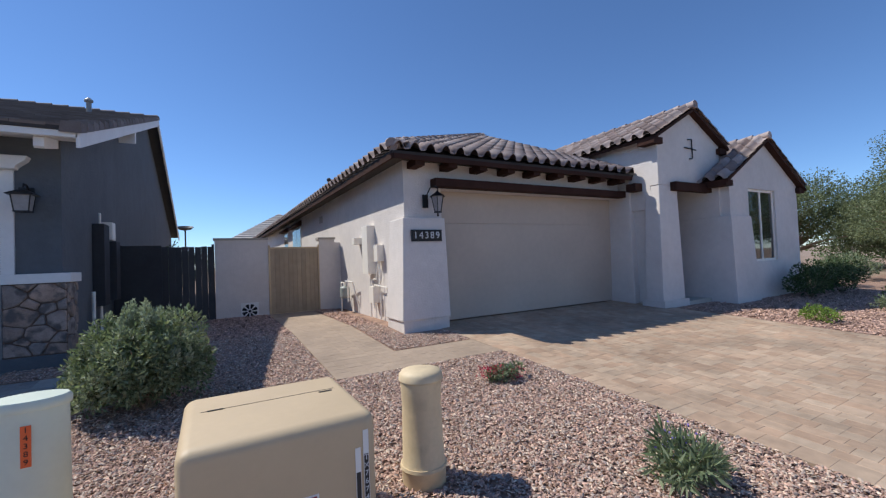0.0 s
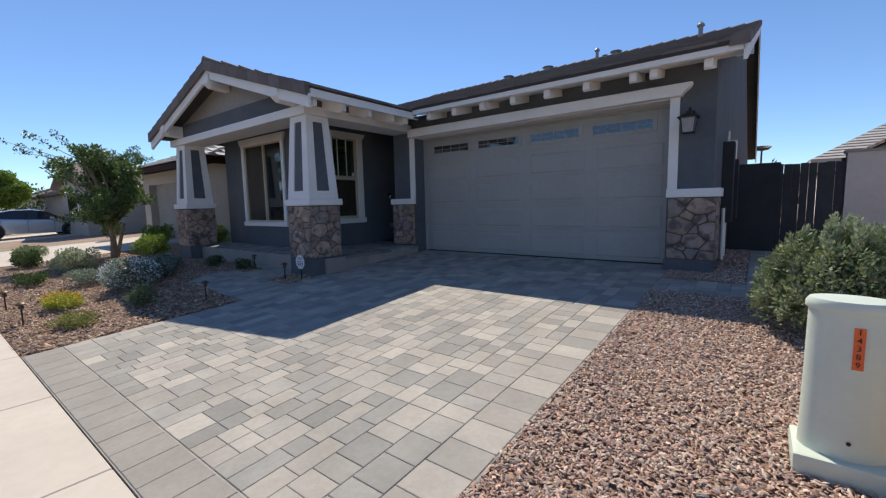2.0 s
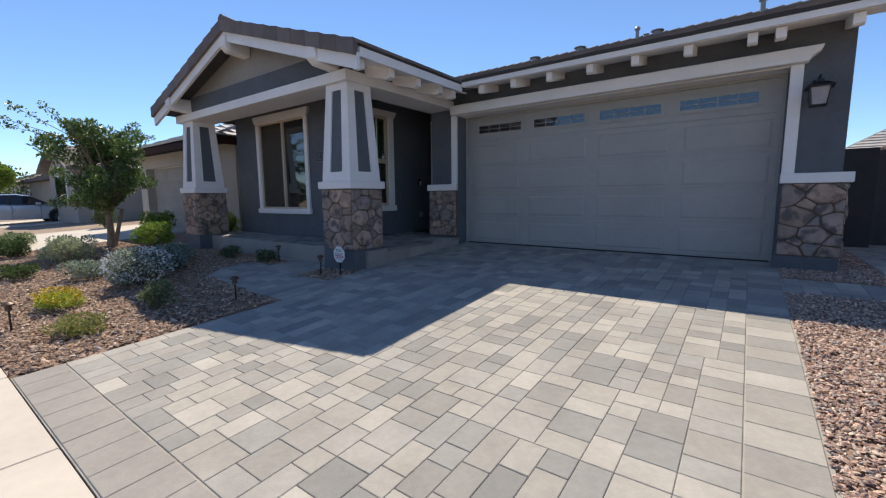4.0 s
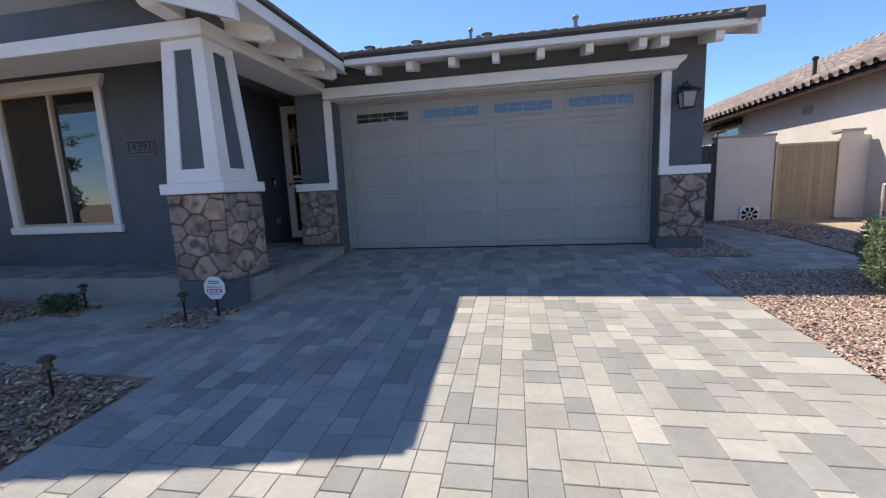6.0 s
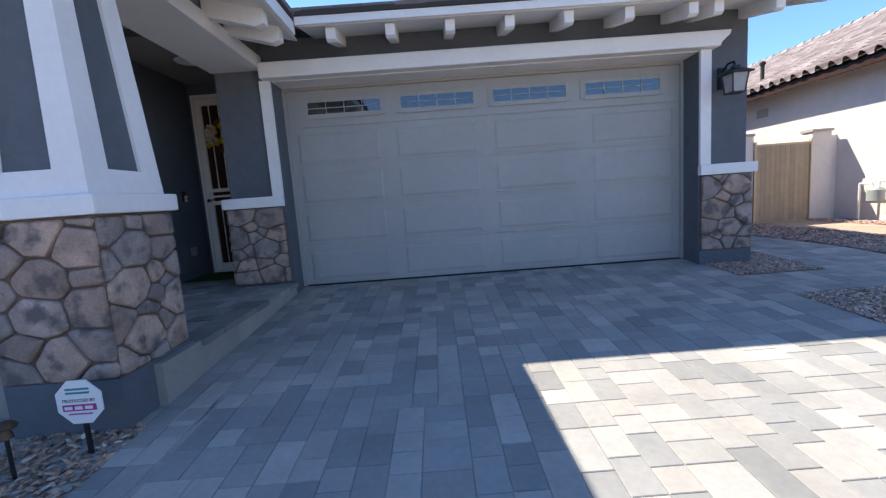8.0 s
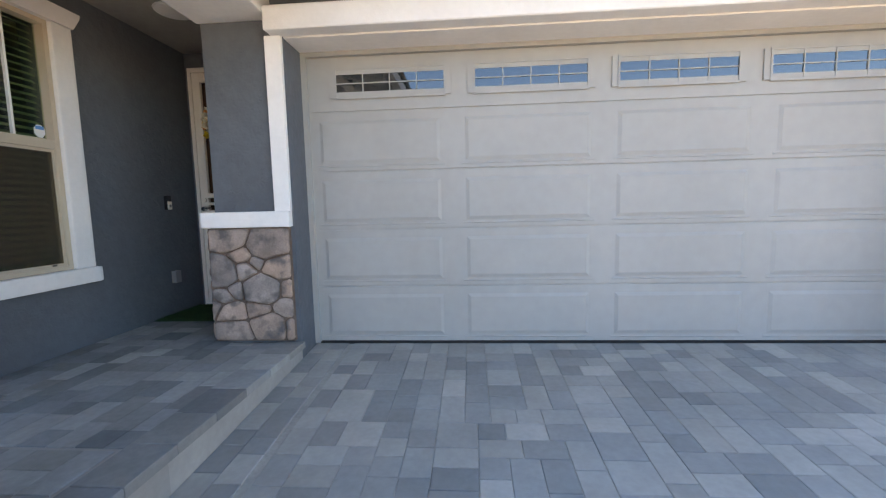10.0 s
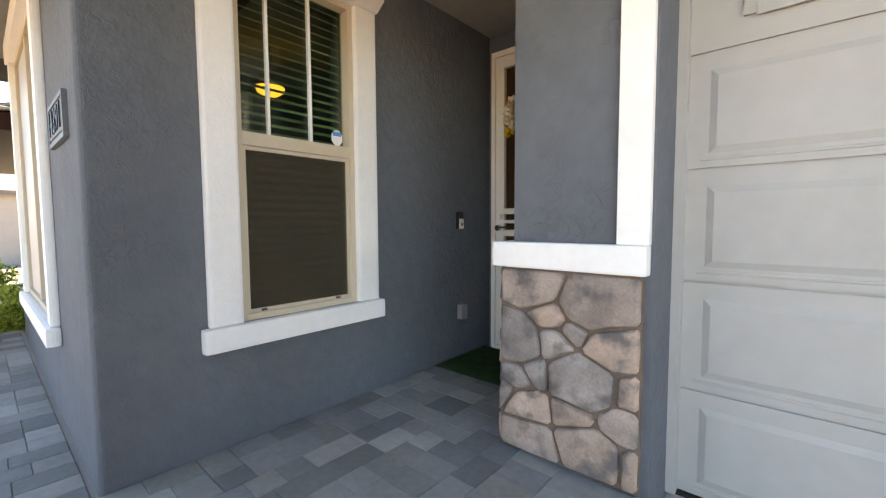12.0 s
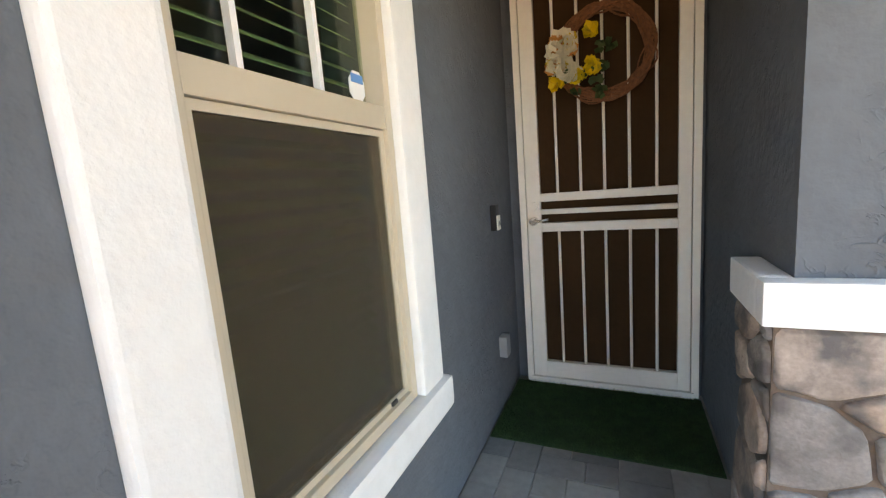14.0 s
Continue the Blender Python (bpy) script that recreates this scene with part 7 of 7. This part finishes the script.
def car(x, y, z, heading, label):
    """A sedan built along its own x axis, nose to +x."""
    C = thing("car", (x, y, z), label, "car")
    m = Matrix.Translation((x, y, z)) @ Matrix.Rotation(heading, 4, "Z")

    def add(name, bm, material, lab="", smooth=True, parent=C):
        bmesh.ops.transform(bm, matrix=m, verts=bm.verts[:])
        return part(name, bm, material, parent, lab, smooth)

    def loft(bm, rings):
        made = [[bm.verts.new(p) for p in r] for r in rings]
        for a, b in zip(made, made[1:]):
            for i in range(len(a)):
                j = (i + 1) % len(a)
                bm.faces.new((a[i], a[j], b[j], b[i]))
        bm.faces.new(made[0]), bm.faces.new(made[-1][::-1])
    # body: cross-sections from tail to nose (x, half width, sill, shoulder, deck)
    bm = bmesh.new()
    loft(bm, [[(u, -w, lo), (u, -w - 0.03, (lo + sh) / 2), (u, -w + 0.02, sh), (u, -w + 0.16, top), (u, w - 0.16, top), (u, w - 0.02, sh), (u, w + 0.03, (lo + sh) / 2), (u, w, lo)]
              for u, w, lo, sh, top in ((-2.40, 0.62, 0.42, 0.80, 0.90), (-2.28, 0.80, 0.30, 0.88, 1.00), (-1.7, 0.87, 0.24, 0.93, 1.04), (-0.6, 0.89, 0.22, 0.90, 0.99),
                                        (0.7, 0.89, 0.22, 0.86, 0.95), (1.5, 0.87, 0.24, 0.78, 0.86), (2.15, 0.80, 0.28, 0.66, 0.73), (2.38, 0.60, 0.36, 0.55, 0.60))])
    add("body", bm, "car_paint")
    bm = bmesh.new()
    loft(bm, [[(u, -w, 0.93), (u, -w * 0.80, top), (u, w * 0.80, top), (u, w, 0.93)] for u, w, top in ((-2.0, 0.66, 0.99), (-1.3, 0.76, 1.26), (-0.7, 0.79, 1.385), (0.0, 0.80, 1.40), (0.5, 0.79, 1.33), (1.25, 0.70, 0.95))])
    add("window", bm, "glass_car", "dark car windows")
    bm = bmesh.new()
    loft(bm, [[(u, -w, top), (u, -w * 0.8, top + 0.035), (u, w * 0.8, top + 0.035), (u, w, top)] for u, w, top in ((-1.95, 0.56, 0.995), (-1.3, 0.62, 1.265), (-0.7, 0.645, 1.39), (0.0, 0.65, 1.405), (0.48, 0.63, 1.335))])
    add("roof", bm, "car_paint")
    for sy in (-1, 1):
        for p, q in (((-0.25, 0.805, 0.95), (-0.22, 0.66, 1.40)),):
            bm = bmesh.new()
            tube(bm, (p[0], sy * p[1], p[2]), (q[0], sy * q[1], q[2]), 0.035, n=6)
            add("door_pillar", bm, "felt")
        bm = bmesh.new()
        box(bm, 0.62, 0.80, sy * 0.86 if sy > 0 else -1.0, sy * 0.86 if sy < 0 else 1.0, 0.93, 1.04)
        bevel(bm, 0.03, 2)
        add("mirror", bm, "car_paint")
        bm = bmesh.new()
        for u in (-1.15, -0.22, 0.78):
            box(bm, u, u + 0.012, sy * 0.885 if sy > 0 else -0.925, sy * 0.885 if sy < 0 else 0.925, 0.32, 0.88)
        add("door_gap", bm, "felt", smooth=False)
        for wx in (-1.42, 1.42):
            bm = bmesh.new()
            tube(bm, (wx, sy * 0.80, 0.36), (wx, sy * 0.925, 0.36), 0.39, n=24)
            add("wheel_arch", bm, "felt")
            bm = bmesh.new()
            tube(bm, (wx, sy * 0.72, 0.32), (wx, sy * 0.94, 0.32), 0.325, n=24)
            w = add("wheel", bm, "rubber")
            bm = bmesh.new()
            for k in range(10):
                a = k * math.tau / 10
                tube(bm, (wx, sy * 0.945, 0.32), (wx + 0.2 * math.cos(a), sy * 0.945, 0.32 + 0.2 * math.sin(a)), 0.016, n=5)
            tube(bm, (wx, sy * 0.935, 0.32), (wx, sy * 0.948, 0.32), 0.05, n=12)
            add("rim", bm, "chrome", parent=w)


car(-31.5, 4.0, 0.10, radians(90), "silver sedan parked on a neighbour's driveway")
car(19.5, -2.6, -0.3, 0.0, "silver sedan parked along the street")

# path lights
PL = thing("path_light", (0, 0, 0), "small dark bronze path light on a stake in the gravel bed", "path light", "path lights")
bm = bmesh.new()
tube(bm, (0, 0, -0.05), (0, 0, 0.205), 0.009)
part("stake", bm, "black", PL)
bm = bmesh.new()
lathe(bm, [(0.015, 0.20), (0.03, 0.205), (0.022, 0.25), (0.05, 0.255), (0.052, 0.268), (0.03, 0.285), (0.01, 0.292)], 12)
part("head", bm, "bronze", PL, smooth=True)
spots = [(-7.42, 2.5), (-7.6, 3.85), (-9.15, 4.15), (-8.48, 0.78), (-9.8, 0.77), (-11.14, 0.76), (-12.49, 0.76)]
for i, (x, y) in enumerate(spots):
    if i:
        copy_thing(PL, Matrix.Translation((x, y, float(ground_z(y)))))
PL.location = (spots[0][0], spots[0][1], float(ground_z(spots[0][1])))

# ---- beds and paving ----
slab("gravel_bed", -2.28, 3.4, 0.57, 7.26, -0.014, "soil", "gravel bed between the driveways", 0.05)
slab("gravel_bed", -1.76, 2.88, 7.26, 10.55, -0.014, "soil", "gravel strip between the houses", 0.05)
slab("gravel_bed", -16.6, -6.9, 0.57, 5.42, -0.014, "soil", "planted gravel yard of the grey house", 0.05)
slab("gravel_bed", 8.6, 30, 0.57, 5.3, -0.014, "soil", "planted gravel yard of the white house", 0.05)
slab("driveway", -22.4, -16.6, 0.57, 6.15, -0.004, "concrete", "pale concrete driveway of the tan house", 0.05)
slab("gravel_bed", -28.6, -22.4, 0.57, 6.0, -0.014, "ground", "planted yard of the tan house", 0.05)
slab("driveway", -34.5, -28.6, 0.57, 5.4, -0.004, "concrete", "pale concrete driveway down the street", 0.05)
drive_strip = slab("driveway", -7.245, -6.92, 4.2, 7.235, -0.006, "joint", "grey paver strip along the porch step", 0.05)
drive = slab("driveway", -6.92, -2.26, 0.57, 7.235, -0.006, "joint", "light grey paver driveway with a darker front band", 0.05)
walk_a = slab("side_walk", -2.26, -0.2, 5.62, 6.28, -0.006, "joint", "grey paver walk beside the grey house", 0.05)
walk_b = slab("side_walk", -1.32, -0.2, 6.28, 10.5, -0.006, "joint", "grey paver walk to the dark fence", 0.05)
entry = slab("entry_walk", -9.6, -6.92, 2.8, 4.45, -0.006, "joint", "grey paver walk to the porch", 0.05)
porch = tagged(simple("porch_floor", [(-13.2, -7.235, 4.45, 5.42, 0.1, 0.404), (-8.98, -7.235, 5.42, 6.9, 0.1, 0.404), (-8.98, -7.88, 6.9, 8.26, 0.1, 0.404)], "paver_edge"), "raised grey paver porch floor", kind="structure")
path_b1 = slab("garden_path", 1.1, 2.12, 5.25, 10.5, -0.0025, "path_tan", "pink tan paver path to the gate", 0.05)
path_b2 = slab("garden_path", 1.1, 3.45, 4.48, 5.25, -0.0025, "path_tan", "pink tan paver path to the driveway", 0.05)
drive_b = slab("driveway", 3.42, 8.75, 0.57, 6.66, -0.0025, "paver_red", "pink tan paver driveway of the white house", 0.05)


def in_bed_mid(x, y):
    path = ((x > 1.08) & (x < 2.14) & (y > 4.46)) | ((x > 1.08) & (y > 4.46) & (y < 5.27)) | ((x > -2.3) & (x < -0.18) & (y > 5.6) & (y < 6.3)) | ((x > -1.34) & (x < -0.18) & (y > 6.2))
    wall = ((x > 2.62) & (y > 6.1)) | ((x < -1.7) & (y > 6.85)) | ((x < -1.76) & (y > 6.9)) | (y > 10.5)
    box_ = ((x > -0.38) & (x < 0.64) & (y > 1.65) & (y < 2.67)) | ((x > -1.07) & (x < -0.69) & (y > 2.43) & (y < 2.77)) | ((x - 1.075) ** 2 + (y - 2.28) ** 2 < 0.022)
    return (x > -2.27) & (x < 3.41) & (y > 0.58) & ~path & ~wall & ~box_


def in_left(x, y):
    walkway = (x > -9.0) & (y > 2.72 + (-(x + 7.0)) * 0.12) & (y < 4.28)
    bed = (x > -7.9) & (x < -7.22) & (y > 3.66) & (y < 4.26)
    left_end = (x > -9.6) & (x < -9.0) & (y > 3.4 - (x + 9.6) * 1.1) & (y < 3.9)
    return (x < -6.95) & (x > -16.58) & (y > 0.58) & (y < 4.26) & ~(walkway & ~bed) & ~left_end


gravel("gravel_stones", 112000, in_bed_mid, -2.3, 3.42, 0.57, 7.3, 0.0056, 0.0108, "gravel", "loose pink-brown gravel stones", 1)
gravel("gravel_stones", 44000, in_bed_mid, -2.3, 3.42, 0.57, 7.3, 0.0058, 0.0105, "gravel_light", "loose pale gravel stones", 2, 0.004)
gravel("gravel_stones", 16000, in_bed_mid, -1.8, 2.9, 7.2, 10.5, 0.010, 0.018, "gravel", "loose pink-brown gravel stones", 3)
gravel("gravel_stones", 52000, in_left, -16.6, -6.9, 0.57, 4.3, 0.0085, 0.017, "mulch", "loose brown gravel chips", 4)
gravel("gravel_stones", 7000, in_left, -16.6, -6.9, 0.57, 4.3, 0.008, 0.015, "gravel_light", "loose pale gravel chips", 5, 0.004)
gravel("gravel_stones", 22000, lambda x, y: (x > 8.78) & (y < 5.2), 8.7, 16, 0.57, 5.2, 0.011, 0.02, "gravel", "loose pink-brown gravel stones", 6)

# artificial turf mat at the front door
tm = tagged(simple("door_mat", [(-8.97, -7.895, 7.5, 8.175, 0.411, 0.418)], "turf"), "green artificial turf mat before the front door", "door mat")
rng = np.random.default_rng(8)
nb = 26000
px, py = rng.uniform(-8.965, -7.9, nb), rng.uniform(7.505, 8.17, nb)
an = rng.uniform(0, 6.28, nb)
lean = rng.normal(0, 0.008, (nb, 2))
v = np.stack([np.stack([px - 0.0014 * np.cos(an), py - 0.0014 * np.sin(an), np.full(nb, 0.417)], 1), np.stack([px + 0.0014 * np.cos(an), py + 0.0014 * np.sin(an), np.full(nb, 0.417)], 1),
              np.stack([px + lean[:, 0], py + lean[:, 1], 0.417 + rng.uniform(0.012, 0.022, nb)], 1)], 1).reshape(-1, 3)
stuff("turf", v, np.arange(nb * 3).reshape(-1, 3), "turf", tm, "short dark green blades")

# ---- roof tiles and pavers, piece by piece ----
def main_cut(p):
    if p.x < -6.6:
        pz = 3.13 + (-6.78 - p.x) * 0.32 if p.x > -10.0 else 3.13 + (p.x + 13.24) * 0.32
        return p.z > pz - 0.05 or p.x < -13.2
    return True


roof_plane(A, (-13.7, 6.27, 3.185), (-1.43, 6.27, 3.185), (-1.43, 15.6, 6.32), (-13.7, 15.6, 6.32), "tile_grey_o", "tile_grey", 0.305, 0.34, flat_tile, 280, cut=main_cut, order=lambda s: (s[1] * 0.6 - s[0]))
roof_plane(A, (-6.74, 3.88, 3.145), (-6.74, 9.9, 3.145), (-10.0, 9.9, 4.19), (-10.0, 3.88, 4.19), "tile_grey_o", "tile_grey", 0.305, 0.34, flat_tile, 150, cut=lambda p: p.z > 3.17 + (p.y - 6.3) * 0.3355 - 0.02 or p.y < 6.5)
roof_plane(A, (-13.27, 9.9, 3.145), (-13.27, 3.88, 3.145), (-10.0, 3.88, 4.19), (-10.0, 9.9, 4.19), "tile_grey_o", "tile_grey", 0.305, 0.34, flat_tile, 60, order=lambda s: -s[0])
caps(A, (-10.0, 3.86, 4.185), (-10.0, 9.8, 4.185), "tile_grey", 0.085)
caps(A, (-1.45, 15.6, 6.3), (-13.7, 15.6, 6.3), "tile_grey", 0.09)
bm = bmesh.new()
for i in range(29):
    y = 6.22 + i * 0.33
    z = 3.17 + (y - 6.3) * 0.3355
    hexa(bm, [(-1.62, y, z - 0.02), (-1.41, y, z - 0.02), (-1.41, y + 0.30, z + 0.07), (-1.62, y + 0.30, z + 0.07)],
         [(-1.60, y, z + 0.115), (-1.415, y, z + 0.115), (-1.415, y + 0.30, z + 0.155), (-1.60, y + 0.30, z + 0.155)])
part("rake_tiles", bm, "tile_grey", A, "dark rake tiles down the gable edge", kind="stuff")
for s in (-1, 1):
    for i in range(10):
        a = i * 0.326
        x = -10.0 + s * (3.26 - a)
        z = 3.13 + a * 0.316
        xn, zn = -10.0 + s * (3.26 - a - 0.326), 3.13 + (a + 0.326) * 0.316
        lo, hi = sorted(((x, z), (xn, zn)))
        bm = bmesh.new()
        hexa(bm, [(lo[0] + 0.004, 3.845, lo[1] - 0.13), (hi[0] - 0.004, 3.845, hi[1] - 0.13), (hi[0] - 0.004, 3.895, hi[1] - 0.13), (lo[0] + 0.004, 3.895, lo[1] - 0.13)],
             [(lo[0] + 0.004, 3.845, lo[1] + (0.075 if s < 0 else 0.05)), (hi[0] - 0.004, 3.845, hi[1] + (0.05 if s < 0 else 0.075)), (hi[0] - 0.004, 3.96, hi[1] + (0.05 if s < 0 else 0.075)), (lo[0] + 0.004, 3.96, lo[1] + (0.075 if s < 0 else 0.05))])
        part("rake_tile", bm, "tile_grey_o", A)

SL = 0.42
roof_plane(B, (2.52, 5.99, 3.28), (8.71, 5.99, 3.28), (8.71, 12.21, 3.28 + 6.22 * SL), (2.52, 12.21, 3.28 + 6.22 * SL), "tile_red_o", "tile_red", 0.29, 0.37, barrel_tile, 300, cut=lambda p: p.x - 2.42 > p.y - 6.02)
roof_plane(B, (2.49, 30, 3.28), (2.49, 6.02, 3.28), (8.71, 6.02, 3.28 + 6.22 * SL), (8.71, 30, 3.28 + 6.22 * SL), "tile_red", "tile_red", 0.29, 0.37, barrel_tile, 0, cut=lambda p: p.y - 5.92 > p.x - 2.52)
caps(B, (2.52, 6.02, 3.32), (8.71, 12.21, 5.94), "tile_red", 0.11)
caps(B, (8.71, 12.21, 5.95), (8.71, 24, 5.95), "tile_red", 0.11)
roof_plane(B, (8.42, 9.6, 4.0), (8.42, 5.22, 4.0), (9.965, 5.22, 4.83), (9.965, 9.6, 4.83), "tile_red", "tile_red", 0.29, 0.37, barrel_tile, 0)
roof_plane(B, (11.5, 5.22, 4.0), (11.5, 9.6, 4.0), (9.965, 9.6, 4.83), (9.965, 5.22, 4.83), "tile_red", "tile_red", 0.29, 0.37, barrel_tile, 0)
caps(B, (9.965, 5.2, 4.84), (9.965, 9.6, 4.84), "tile_red", 0.10)
roof_plane(B, (10.27, 8.4, 3.05), (10.27, 4.72, 3.05), (12.35, 4.72, 4.23), (12.35, 8.4, 4.23), "tile_red", "tile_red", 0.29, 0.37, barrel_tile, 0)
roof_plane(B, (14.48, 4.72, 3.03), (14.48, 8.4, 3.03), (12.35, 8.4, 4.23), (12.35, 4.72, 4.23), "tile_red", "tile_red", 0.29, 0.37, barrel_tile, 0)
caps(B, (12.35, 4.7, 4.24), (12.35, 8.4, 4.24), "tile_red", 0.10)

# driveway: right-hand soldier band, front double band, mixed field
band = [(-2.28 - 0.302, 0.87 + i * 0.2277, 0.302, 0.2277) for i in range(28)]
pavers(drive, band, 0, (-3, -2, 0.5, 7.2), "paver", "paver_stuff")
front = [(-6.9 + i * 0.231, 0.575, 0.231, 0.29) for i in range(20)]
pavers(drive, front, 0, (-7, -2, 0.5, 1), "paver_edge", "paver_edge")
field = region(-6.9, 0.872, 57, 84, 21, 0.0757)
pavers(drive, field, 0, (-6.2, -2.5, 1.3, 4.6), "paver", "paver_stuff")
pavers(drive_strip, region(-7.235, 4.2, 4, 42, 31), 0, (-8, -6.8, 4, 7.3), "paver", "paver_stuff")
pavers(walk_a, region(-2.255, 5.63, 28, 9, 4), 0, (-3, 0, 5, 7), "paver", "paver_stuff")
pavers(walk_b, region(-1.31, 6.285, 15, 58, 5), 0, None, "paver", "paver_stuff")
pavers(entry, [p for p in region(-9.6, 2.8, 37, 22, 6) if notch(p[0] + p[2] / 2, p[1] + p[3] / 2)], 0, (-9, -7, 2.7, 4.3), "paver", "paver_stuff")
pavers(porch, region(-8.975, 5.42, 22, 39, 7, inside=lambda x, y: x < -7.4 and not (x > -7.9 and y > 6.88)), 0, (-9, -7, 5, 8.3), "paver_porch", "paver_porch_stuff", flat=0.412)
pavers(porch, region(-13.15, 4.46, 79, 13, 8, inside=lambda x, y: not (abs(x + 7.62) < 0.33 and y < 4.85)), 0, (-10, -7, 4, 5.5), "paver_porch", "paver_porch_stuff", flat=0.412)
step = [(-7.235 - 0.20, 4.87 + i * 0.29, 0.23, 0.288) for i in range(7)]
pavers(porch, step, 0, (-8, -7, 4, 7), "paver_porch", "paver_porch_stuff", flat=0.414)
for i in range(8):
    y = 4.87 + i * 0.29
    simple("riser_paver", [(-7.247, -7.236, y + 0.003, min(y + 0.287, 6.86), float(ground_z(y)) - 0.03, 0.352)], "paver_porch", porch, "", 0.002)
pavers(drive_b, region(3.43, 0.58, 73, 84, 9), 0, (3.4, 7.0, 0.5, 3.6), "paver_red_o", "paver_red")
pavers(path_b1, region(1.1, 5.21, 14, 73, 10), 0, None, "path_tan", "path_tan")
pavers(path_b2, region(1.1, 4.48, 32, 10, 11), 0, None, "path_tan", "path_tan")

# daylight passes the window panes
for ob in bpy.data.objects:
    if ob.name.split(".")[0] in ("pane", "screen", "window_pane"):
        ob.visible_shadow = False
